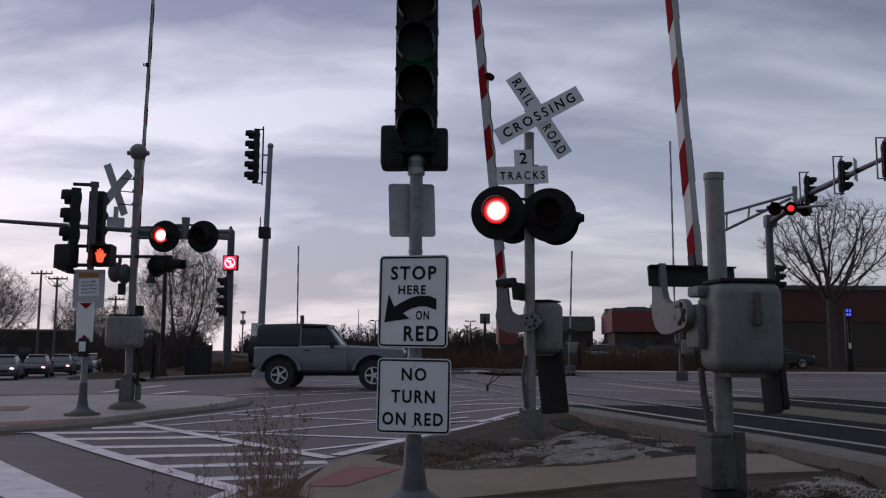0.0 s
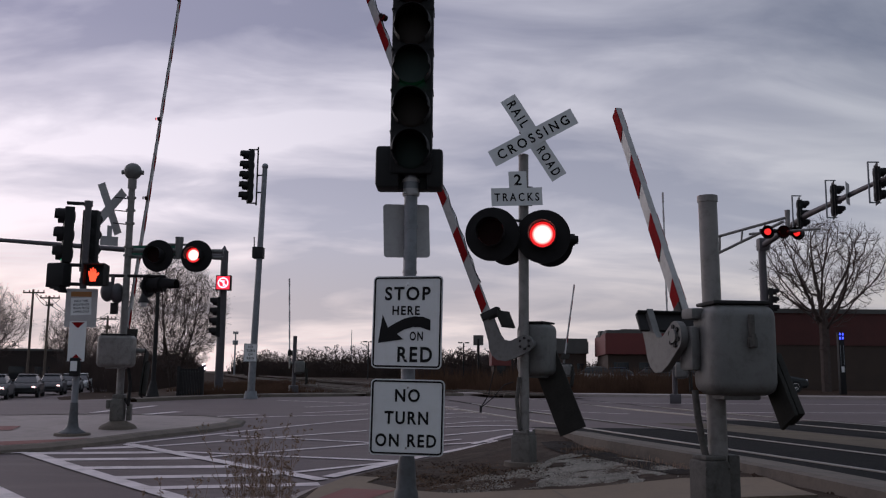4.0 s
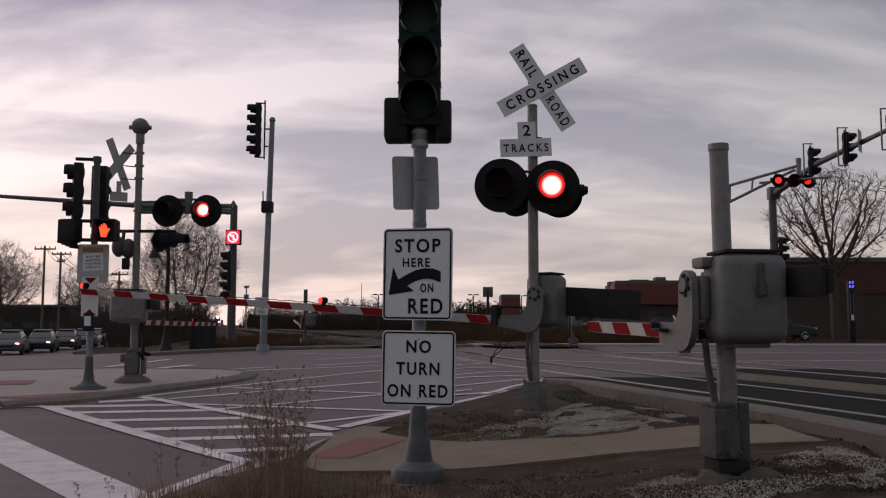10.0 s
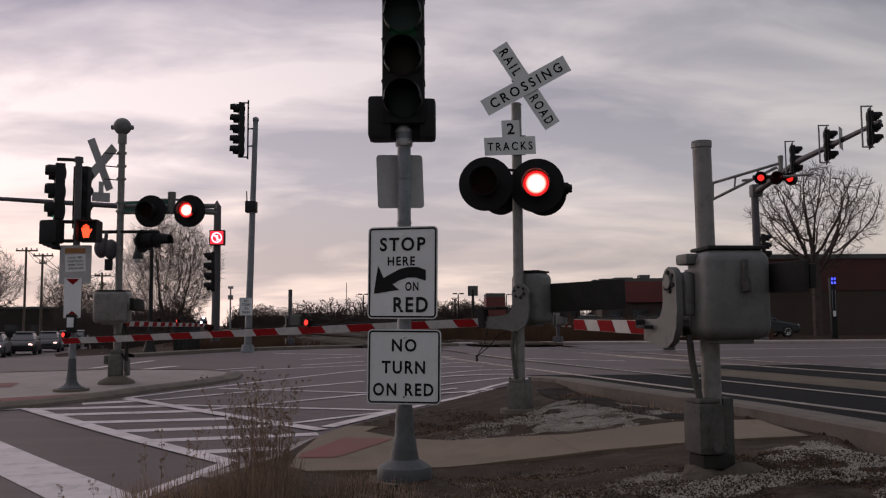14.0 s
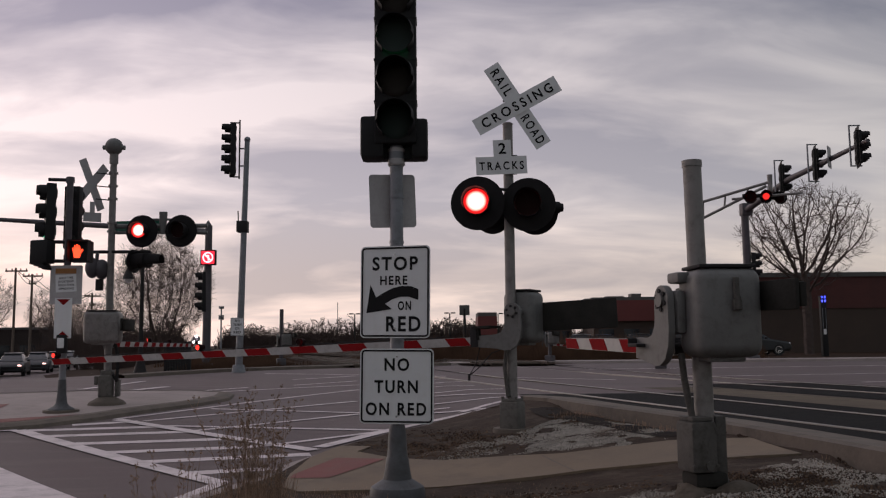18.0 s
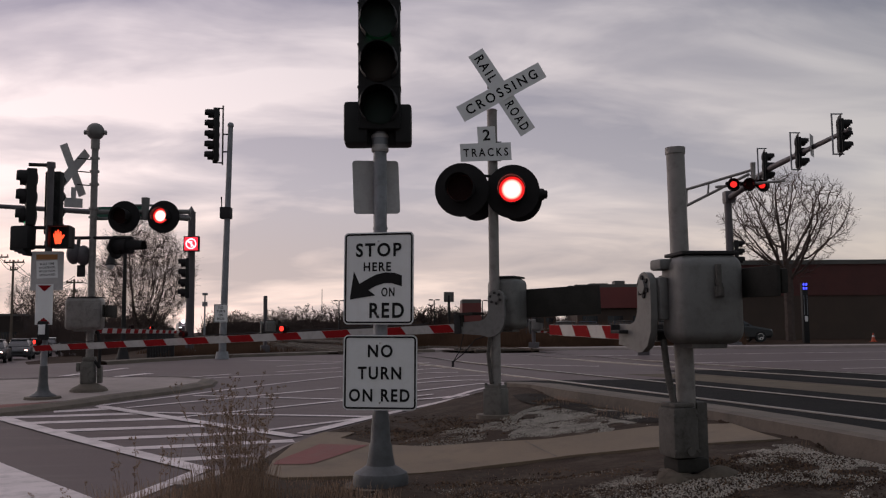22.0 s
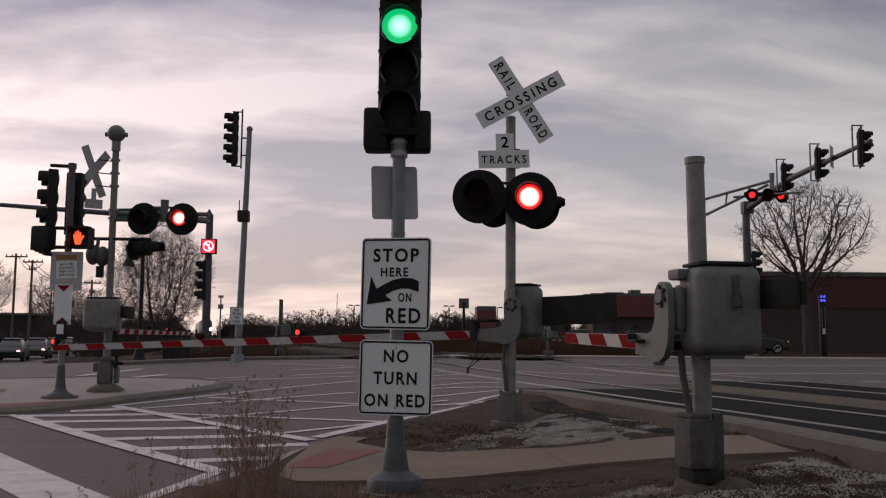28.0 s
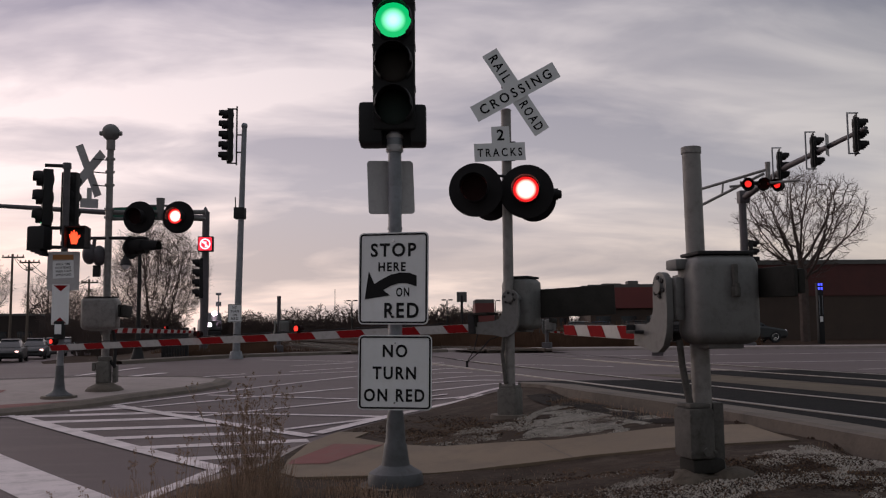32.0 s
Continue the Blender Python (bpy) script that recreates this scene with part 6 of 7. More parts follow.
post_lamp(-9.4, 28.4, 3.9)
for x, y, top in ((-11.0, 120, 5.0), (1.8, 120, 5.0), (9.0, 130, 5.2)):
    th = thing("lot_lamp", Matrix.Translation((x, y, gz(x, y))), "thin parking lot lamp post with twin heads", "lamp post", "lot lamps")
    f = Form()
    f.rod((0, 0, 0), (0, 0, top), 0.09, 0.07, 8)
    part("post", f, M_BLACK, th)
    for s in (-1, 1):
        f = Form()
        f.box((s * 0.45, 0, top), (0.6, 0.3, 0.16), None, 0.03)
        part("lamp_head", f, M_BLACK, th)
# cell tower
th = thing("radio_tower", Matrix.Translation((-43.4, 180, 0)), "far slender radio mast with antenna clusters", "tower")
f = Form()
f.rod((0, 0, -1), (0, 0, 9.2), 0.22, 0.14, 8)
part("mast", f, M_GALV, th)
for z in (9.0, 7.0):
    f = Form()
    for k in range(6):
        a = k * math.pi / 3
        f.box((0.45 * math.cos(a), 0.45 * math.sin(a), z), (0.15, 0.15, 0.5 if z > 8 else 0.9))
    f.rod((0, 0, z - 0.1), (0, 0, z + 0.1), 0.5, 0.5, 10)
    part("antenna", f, M_GALV, th, "grey antenna cluster")
th = thing("radio_tower", Matrix.Translation((-33.2, 300, 0)), "far slender lattice mast on the horizon", "tower")
f = Form()
f.rod((0, 0, -1), (0, 0, 15.5), 0.22, 0.1, 6)
part("mast", f, M_GALV, th)

# iron fence
fn = thing("iron_fence", Matrix.Translation((-9.05, 29.9, gz(-9.05, 29.9))), "black iron picket fence panels beside the pavement", "fence")
for k in range(34):
    q = k / 33
    f = Form()
    f.box((-0.6 * q, 4.6 * q, 0.52), (0.03, 0.03, 0.96))
    part("picket", f, M_BLACK, fn)
for z in (0.2, 0.9):
    f = Form()
    f.tube([(0, 0, z), (-0.6, 4.6, z)], 0.025, 6)
    part("rail", f, M_BLACK, fn)
for x, y in ((0, 0), (0.75, 0.15), (-0.6, 4.6)):
    f = Form()
    f.box((x, y, 0.54), (0.1, 0.1, 1.08), None, 0.01)
    part("post", f, M_BLACK, fn)
for k in range(14):
    f = Form()
    f.box((0.05 + 0.05 * k, 0.01 * k, 0.52), (0.03, 0.03, 0.96))
    part("picket", f, M_BLACK, fn)

# blue-light help point
bx, by = 19.6, 45.0
bz = gz(bx, by) + 0.06
bl = thing("help_point", Matrix.Translation((bx, by, bz)), "tall dark emergency phone post with lit blue lamp", "help point")
f = Form()
f.box((0, 0, 1.52), (0.30, 0.26, 3.04), None, 0.04)
part("column", f, M_SIGBLACK, bl)
for sx in (-0.08, 0.08):
    f = Form()
    f.box((sx, -0.14, 1.95), (0.025, 0.02, 1.0))
    part("light_strip", f, M_GALV, bl, "pale strip")
f = Form()
f.box((0, -0.14, 1.25), (0.14, 0.02, 0.28))
part("call_panel", f, M_SIGNWHITE, bl, "pale call panel")
for sx in (-0.07, 0.07):
    for sz in (0, 0.20):
        f = Form()
        f.box((sx, -0.06, 2.80 + sz), (0.075, 0.2, 0.12), None, 0.02)
        part("blue_lamp", f, M_BLUE_ON, bl, "lit blue lamp")
f = Form()
f.box((0, 0, 3.04), (0.32, 0.30, 0.05), None, 0.01)
part("cap", f, M_SIGBLACK, bl)


# ---- buildings ----
def block(name, x0, x1, y0, y1, walls, label, bays=0, rot=0.0):
    """A flat-roofed building: storey bands, parapet, roof, windows or doors in the front."""
    th = thing(name, Matrix.Translation((x0, y0, gz(x0, y0) - 0.05)) @ Matrix.Rotation(radians(rot), 4, "Z"), label, "building")
    w, d = x1 - x0, y1 - y0
    zz = 0.0
    for h, mt, nm, proud in walls:
        f = Form()
        f.box((w / 2, d / 2, zz + h / 2), (w + proud, d + proud, h))
        part(nm, f, mt, th)
        zz += h
    f = Form()
    for c, s in (((w / 2, 0.0, zz + 0.15), (w + 0.2, 0.3, 0.3)), ((w / 2, d, zz + 0.15), (w + 0.2, 0.3, 0.3)), ((0.0, d / 2, zz + 0.15), (0.3, d - 0.3, 0.3)), ((w, d / 2, zz + 0.15), (0.3, d - 0.3, 0.3))):
        f.box(c, s)
    part("parapet", f, M_ROOF, th, "thin grey parapet cap")
    for k in range(bays):
        x = w * (k + 0.5) / bays
        f = Form()
        f.box((x, -0.03, 1.3), (min(2.2, w / bays * 0.6), 0.1, 1.7), None, 0.02)
        pane = part("window", f, M_WINDOW, th, "dark window")
        f = Form()
        f.box((x, -0.07, 0.42), (min(2.4, w / bays * 0.66), 0.16, 0.08))
        part("sill", f, M_ROOF, pane)
    return th


block("brick_building", 21.2, 75, 60.5, 78, ((3.1, M_BRICK_TAN, "lower_wall", 0), (2.15, M_BRICK_RED, "upper_wall", 0.12)), "long single-storey brick building with dark red upper band")
block("shop_building", 14.8, 29.0, 84, 97, ((2.9, M_BRICK_TAN, "lower_wall", 0), (1.95, M_SHOP_RED, "fascia", 0.5)), "red-fronted shop building behind parking lot", bays=6, rot=-5)
block("shop_building", 10.6, 14.6, 96, 104, ((3.2, M_BRICK_TAN, "lower_wall", 0), (1.3, M_ROOF, "fascia", 0.4)), "grey-fronted shop building behind parking lot", bays=3)
block("shop_building", 3.4, 4.6, 70, 74, ((1.6, M_BRICK_TAN, "lower_wall", 0), (1.45, M_SHOP_RED, "fascia", 0.3)), "small red-fronted building beyond the field", bays=1)
for x, y, w, h in ((-66, 118, 14, 4.2), (-62, 150, 6, 3.6), (-84, 130, 12, 6.5)):
    block("brick_building", x, x + w, y, y + 8, ((h * 0.6, M_DARKWALL, "lower_wall", 0), (h * 0.4, M_DARKWALL, "upper_wall", 0.05)), "low dark building down the street", bays=4)
f = Form()
for x, y, w, h in ((24.0, 70, 1.4, 0.8), (30.0, 70, 1.4, 0.8), (33.0, 70, 1.4, 0.8), (17.6, 88, 1.8, 0.7), (19.9, 89, 1.0, 1.0), (15.6, 90, 1.3, 0.6)):
    f.box((x, y, (5.5 if y < 80 else 5.1) + h / 2), (w, 1.4, h), None, 0.05)
solid("roof_units", f, M_ROOF, "grey rooftop ventilation units", "roof units", kind="stuff")

th = thing("lot_sign", Matrix.Translation((1.95, 62.0, gz(1.95, 62))), "dark sign post with a small square board", "sign post")
f = Form()
f.rod((0, 0, 0), (0, 0, 3.3), 0.09, 0.09, 8)
part("post", f, M_BLACK, th)
f = Form()
f.box((0, 0, 3.2), (0.7, 0.12, 0.7), None, 0.02)
part("board", f, M_ROOF, th, "grey board")


# small traffic cone on the far verge
CNX, CNY = 24.6, 48.0
cone = thing("traffic_cone", Matrix.Translation((CNX, CNY, gz(CNX, CNY) + 0.07)), "small orange traffic cone on the far verge", "cone")
f = Form()
f.box((0, 0, 0.015), (0.28, 0.28, 0.03), None, 0.006)
part("base", f, M_CONE, cone)
f = Form()
f.rod((0, 0, 0.03), (0, 0, 0.46), 0.11, 0.025, 18)
part("body", f, M_CONE, cone)
f = Form()
f.rod((0, 0, 0.25), (0, 0, 0.35), 0.070, 0.053, 18)
part("collar", f, M_SIGNWHITE, cone, "white reflective collar")


# ---- vehicles ----
def loft(form, stations):
    """A body from cross-sections: (y, [(x, z), ...]) along y, mirrored halves given whole."""
    rows = [[form.bm.verts.new((x, y, z)) for x, z in sec] for y, sec in stations]
    n = len(rows[0])
    for p, q in zip(rows, rows[1:]):
        for i in range(n):
            j = (i + 1) % n
            form.bm.faces.new((p[i], p[j], q[j], q[i]))
    form.bm.faces.new(rows[0][::-1])
    form.bm.faces.new(rows[-1])
    return form


def section(w, z0, z1, r=0.12, tuck=0.0):
    """A rounded box section, half-width w."""
    return [(-w, z0 + r), (-w + r * 0.7, z0), (w - r * 0.7, z0), (w, z0 + r), (w - tuck * 0.3, (z0 + z1) / 2), (w - tuck, z1 - r), (w - tuck - r, z1), (-w + tuck + r, z1), (-w + tuck, z1 - r), (-w + tuck * 0.3, (z0 + z1) / 2)]


def wheel(parent, x, y, r, w=0.22, rim_r=0.62):
    t = Form()
    t.shell(r, -w / 2, w / 2, seg=28, thick=r * (1 - rim_r))
    t.rod((0, -w * 0.2, 0), (0, w * 0.2, 0), r * rim_r, r * rim_r, 20)
    ty = part("wheel", t, M_TYRE, parent, "black tyre", Matrix.Translation((x, y, r)) @ Matrix.Rotation(radians(90), 4, "Z"))
    h = Form()
    h.rod((0, -w * 0.34, 0), (0, w * 0.34, 0), r * rim_r * 0.28, r * rim_r * 0.25, 12)
    h.shell(r * rim_r, -w * 0.42, w * 0.42, seg=24, thick=0.03)
    for k in range(5):
        a = 2 * math.pi * k / 5
        h.box((math.cos(a) * r * rim_r * 0.55, 0, math.sin(a) * r * rim_r * 0.55), (r * rim_r * 0.95, w * 0.62, r * 0.15), Matrix.Rotation(-a, 4, "Y"))
    part("rim", h, M_CHROME, ty, "five-spoke alloy rim")
    return ty


def car(name, m, paint, label, lamps=True, tail=False, group="queued cars", tall=1.47):
    """A small saloon; its nose points to -y."""
    th = thing(name, m, label, "car", group)
    f = Form()
    loft(f, [(-2.15, section(0.72, 0.35, 0.62, 0.08)), (-2.0, section(0.82, 0.25, 0.74, 0.1)), (-1.3, section(0.88, 0.22, 0.86, 0.1, 0.04)), (-0.7, section(0.89, 0.22, 0.94, 0.1, 0.05)),
             (1.4, section(0.89, 0.22, 0.98, 0.1, 0.05)), (2.0, section(0.85, 0.28, 0.95, 0.1, 0.05)), (2.2, section(0.76, 0.38, 0.84, 0.08))])
    body = part("body", f, paint, th)
    g = Form()
    loft(g, [(-0.95, section(0.74, 0.86, 0.93, 0.03)), (-0.2, section(0.74, 0.86, tall - 0.06, 0.1, 0.16)), (0.4, section(0.74, 0.86, tall, 0.1, 0.18)), (1.1, section(0.74, 0.86, tall - 0.05, 0.1, 0.17)), (1.85, section(0.72, 0.86, 0.98, 0.03))])
    part("glasshouse", g, M_WINDOW, th, "dark windows")
    r = Form()
    loft(r, [(-0.25, section(0.55, tall - 0.07, tall - 0.03, 0.02)), (0.4, section(0.57, tall - 0.03, tall + 0.02, 0.02)), (1.15, section(0.55, tall - 0.07, tall - 0.02, 0.02))])
    part("roof", r, paint, th)
    for s in (-1, 1):
        for y in (-1.32, 1.35):
            wheel(th, s * 0.80, y, 0.32, 0.2)
        h = Form()
        h.ball((s * 0.62, -2.07, 0.66), 0.10, 12, 8, (1.2, 0.6, 0.8))
        part("headlamp", h, M_HEAD_ON if lamps else M_CHROME, th, "lit headlamp" if lamps else "clear headlamp")
        t = Form()
        t.box((s * 0.66, 2.14, 0.78), (0.26, 0.08, 0.14), None, 0.02)
        part("tail_lamp", t, M_RED_DIM if tail else M_RED, th, "red tail lamp")
        mr = Form()
        mr.box((s * 0.98, -0.55, 0.98), (0.18, 0.1, 0.12), None, 0.03)
        part("mirror", mr, paint, th)
    gr = Form()
    gr.box((0, -2.13, 0.52), (0.9, 0.06, 0.14), None, 0.02)
    part("grille", gr, M_BLACK, th)
    return th


P_SILVER = mat("silver_paint", (0.075, 0.072, 0.078), 0.6, metal=0.1, var=0.05, bump=0.0)
P_DARK = mat("dark_paint", (0.016, 0.016, 0.018), 0.5, metal=0.2, var=0.1, bump=0.0)
P_GREY = mat("grey_paint", (0.04, 0.039, 0.044), 0.6, metal=0.1, var=0.1, bump=0.0)
P_PALE = mat("pale_paint", (0.32, 0.31, 0.31), 0.35, var=0.05, bump=0.0)
P_BLUE = mat("blue_paint", (0.04, 0.06, 0.11), 0.3, metal=0.2, var=0.1, bump=0.0)
for x, y, rz, p, lab in ((-27.4, 54.0, 19, P_SILVER, "silver saloon car waiting with lit headlamps"), (-27.6, 58.5, 18, P_DARK, "dark saloon car waiting with lit headlamps"),
                         (-28.7, 64.6, 18, P_GREY, "grey saloon car waiting with lit headlamps"), (-30.3, 71.5, 18, P_SILVER, "silver saloon car waiting in the queue"),
                         (-33.0, 80.0, 18, P_PALE, "pale car waiting in the queue")):
    car("car", Matrix.Translation((x, y, gz(x, y))) @ Matrix.Rotation(radians(rz), 4, "Z"), p, lab, lamps=y < 70)
car("car", Matrix.Translation((17.7, 50.5, gz(17.7, 50.5) + 0.06)) @ Matrix.Rotation(radians(96), 4, "Z"), P_DARK, "dark parked saloon car before the brick building", False, group="parked cars")
for k, (x, y, rz, p) in enumerate(((11.2, 66, 80, P_PALE), (13.6, 70, 75, P_BLUE), (15.5, 66, 82, P_SILVER), (17.6, 72, 80, P_DARK), (9.6, 73, 85, P_GREY), (18.6, 66, 78, P_PALE), (21.0, 74, 80, P_SILVER))):
    car("car", Matrix.Translation((x, y, gz(x, y) + 0.02)) @ Matrix.Rotation(radians(rz), 4, "Z"), p, "parked car in the lot behind the scrub", False, group="parked cars")

# ---- the off-road car that drives through ----
jp = thing("off_road_car", Matrix(), "silver-blue two-door off-road car with black soft top", "car")
f = Form()
loft(f, [(-1.98, section(0.62, 0.62, 1.02, 0.04)), (-1.92, section(0.66, 0.55, 1.08, 0.05)), (-0.55, section(0.70, 0.48, 1.14, 0.05)), (-0.5, section(0.76, 0.46, 1.14, 0.05)), (1.75, section(0.78, 0.46, 1.10, 0.05)), (1.9, section(0.76, 0.55, 1.08, 0.05))])
part("body", f, M_JEEP, jp)
for s in (-1, 1):
    for yc in (-1.22, 1.20):
        f = Form()
        f.shell(0.56, -0.14, 0.14, seg=16, thick=0.07, a0=8, a1=172)
        part("fender", f, M_JEEP, jp, "flared fender", Matrix.Translation((s * 0.78, yc, 0.42)) @ Matrix.Rotation(radians(90), 4, "Z") @ Matrix.Diagonal((1, 1, 0.98, 1)))
        # flat black half-disc paints in the shaded gap above the tyre
        f = Form()
        f.shell(0.49, -0.02, 0.02, seg=16, thick=0.48, a0=0, a1=180)
        part("wheel_arch", f, M_BLACK, jp, "flat black half-disc for the shade in the wheel arch", Matrix.Translation((s * 0.775, yc, 0.44)) @ Matrix.Rotation(radians(90), 4, "Z"))
f = Form()
loft(f, [(-0.34, section(0.70, 1.10, 1.16, 0.03)), (0.02, section(0.70, 1.10, 1.62, 0.06, 0.08)), (0.06, section(0.70, 1.10, 1.64, 0.06, 0.08)), (0.76, section(0.70, 1.08, 1.67, 0.06, 0.08))])
part("cab", f, M_WINDOW, jp, "dark cab windows")
f = Form()
for s in (-1, 1):
    f.tube([(s * 0.69, -0.37, 1.10), (s * 0.63, 0.02, 1.62)], 0.035, 8)
    f.tube([(s * 0.71, 0.71, 1.08), (s * 0.65, 0.71, 1.64)], 0.035, 8)
    f.tube([(s * 0.715, 0.71, 1.085), (s * 0.715, -0.30, 1.085)], 0.02, 6)
f.tube([(-0.63, 0.02, 1.62), (0.63, 0.02, 1.62)], 0.035, 8)
part("windscreen_frame", f, M_JEEP, jp)
f = Form()
loft(f, [(0.0, section(0.66, 1.62, 1.68, 0.02, 0.02)), (0.72, section(0.68, 1.62, 1.70, 0.03, 0.02)), (0.74, section(0.76, 1.08, 1.70, 0.06, 0.09)), (1.76, section(0.75, 1.08, 1.67, 0.06, 0.06)), (1.84, section(0.72, 1.08, 1.6, 0.06, 0.05))])
part("soft_top", f, M_SOFTTOP, jp, "black fabric soft top")
JEEP_WHEELS = []
for s in (-1, 1):
    for yc in (-1.22, 1.20):
        w = wheel(jp, s * 0.80, yc, 0.372, 0.25, 0.60)
        JEEP_WHEELS.append(w)
    f = Form()
    f.box((s * 0.86, -0.14, 1.16), (0.16, 0.08, 0.2), None, 0.03)
    part("mirror", f, M_BLACK, jp)
    f = Form()
    f.box((s * 0.79, 0.52, 1.0), (0.02, 0.14, 0.035))
    part("door_handle", f, M_BLACK, jp)
    f = Form()
    f.rod((s * 0.48, -2.0, 0.92), (s * 0.48, -1.96, 0.92), 0.1, 0.1, 14)
    part("headlamp", f, M_CHROME, jp)
f = Form()
f.rod((0, 1.92, 1.0), (0, 2.14, 1.0), 0.38, 0.38, 24)
part("spare_wheel", f, M_TYRE, jp, "spare wheel on the tailgate")
f = Form()
f.box((0, -2.08, 0.58), (1.5, 0.16, 0.16), None, 0.03)
f.box((0, 1.98, 0.58), (1.5, 0.16, 0.16), None, 0.03)
f.box((0, 0.0, 0.42), (1.3, 3.2, 0.14), None, 0.03)
for s in (-1, 1):
    f.box((s * 0.74, 0.0, 0.46), (0.08, 1.4, 0.08), None, 0.02)
part("bumpers", f, M_BLACK, jp, "black bumpers and sills")
JEEP0, JEEPV = Vector((-3.37, 23.9)), Vector((12.2, 0.16))


def jeep_rows():
    rows = []
    for k in range(0, 25):
        t = k * 0.25
        p = JEEP0 + JEEPV * t
        rows.append((t, Matrix.Translation((p.x, p.y, gz(p.x, p.y))) @ Matrix.Rotation(math.atan2(JEEPV.y, JEEPV.x) + math.pi / 2, 4, "Z")))
    rows.append((32, rows[-1][1]))
    return rows


def spin_rows(ob):
    """Wheels roll while the car drives."""
    m = ob.matrix_basis.copy()
    rows = []
    for k in range(0, 181):
        rows.append((k / FPS, m @ pose(0, 0, 0, 0, -k / FPS * JEEPV.x / 0.372 * 180 / math.pi, 0)))
    rows.append((32, rows[-1][1]))
    return rows


# ---- the approaching train ----
tn = thing("locomotive", Matrix(), "dark locomotive with lit headlamp and ditch lights on the tracks", "train")
f = Form()
loft(f, [(0, section(1.35, 1.2, 3.0, 0.2, 0.1)), (0.5, section(1.5, 1.0, 3.2, 0.2, 0.1)), (1.4, section(1.5, 1.0, 4.3, 0.3, 0.15)), (1.8, section(1.5, 1.0, 4.6, 0.35, 0.15)), (17, section(1.5, 1.0, 4.6, 0.35, 0.15)), (17.3, section(1.4, 1.1, 4.2, 0.3, 0.15))])
M_LOCO = mat("locomotive_paint", (0.02, 0.02, 0.026), 0.5, var=0.15, bump=0.05)
part("body", f, M_LOCO, tn)
f = Form()
f.box((0, 1.36, 3.75), (2.2, 0.16, 0.7), Matrix.Rotation(radians(-20), 4, "X"))
part("windscreen", f, M_WINDOW, tn)
for y in (2.6, 4.4, 6.2, 11.8, 13.6, 15.4):
    f = Form()
    for s in (-0.77, 0.77):
        f.rod((s - 0.06, y, 0.5), (s + 0.06, y, 0.5), 0.5, 0.5, 20)
    f.rod((-0.8, y, 0.5), (0.8, y, 0.5), 0.09, 0.09, 8)
    part("wheelset", f, M_BLACK, tn)
f = Form()
f.box((0, 9, 0.65), (2.6, 15, 0.6))
f.box((0, 0.05, 0.55), (2.7, 0.4, 0.9), None, 0.1)
part("underframe", f, M_BLACK, tn)
# lamp discs are oversize: their glare is built into the shape
f = Form()
f.rod((0, 1.15, 4.45), (0, 1.45, 4.45), 0.46, 0.46, 14)
part("headlamp", f, M_WHITE_ON, tn, "white headlamp drawn oversize with its glare")
DITCH = lens_mesh(0.40, M_WHITE_ON, M_FLASH, 0.12)
for x, spells in ((-0.95, ((26.5, 180), (30.7, 360))), (0.95, ((20.6, 180), (26.5, 360), (30.7, 540)))):
    f = Form()
    f.shell(0.44, -0.02, -0.14, seg=16, thick=0.03)
    f.box((0, 0.04, -0.1), (0.5, 0.1, 0.5), None, 0.02)
    dl = part("ditch_light", f, M_BLACK, tn, "black ditch light housing", Matrix.Translation((x, -0.2, 2.2)))
    ln = part("lens", DITCH, None, dl, "white lens drawn oversize with its glare")
    at, turned, rows = pose(0, -0.14, 0), 0, []
    rows.append((0, at))
    for t, deg in spells:
        rows += [(t + k / 30, at @ pose(0, 0, 0, 0, 0, turned + 60 * k)) for k in range(4)]
        turned = deg
    rows.append((32, at @ pose(0, 0, 0, 0, 0, turned)))
    MOVES.append((ln, rows))
for k in range(3):
    f = Form()
    loft(f, [(18 + k * 26, section(1.5, 0.9, 4.7, 0.4, 0.1)), (18 + k * 26 + 25, section(1.5, 0.9, 4.7, 0.4, 0.1))])
    part("coach", f, M_GALV, tn, "grey passenger coach")


def train_rows():
    rows = []
    a = math.atan2(0.284, 1)
    for t, d in ((0, 560), (6.5, 487), (10, 447), (13, 411), (18, 352), (23, 293), (28, 230), (30, 203), (32, 176)):
        x = track_x(7.83, d)
        rows.append((t, Matrix.Translation((x, d, gz(x, d) + 0.17)) @ Matrix.Rotation(a, 4, "Z")))
    return rows


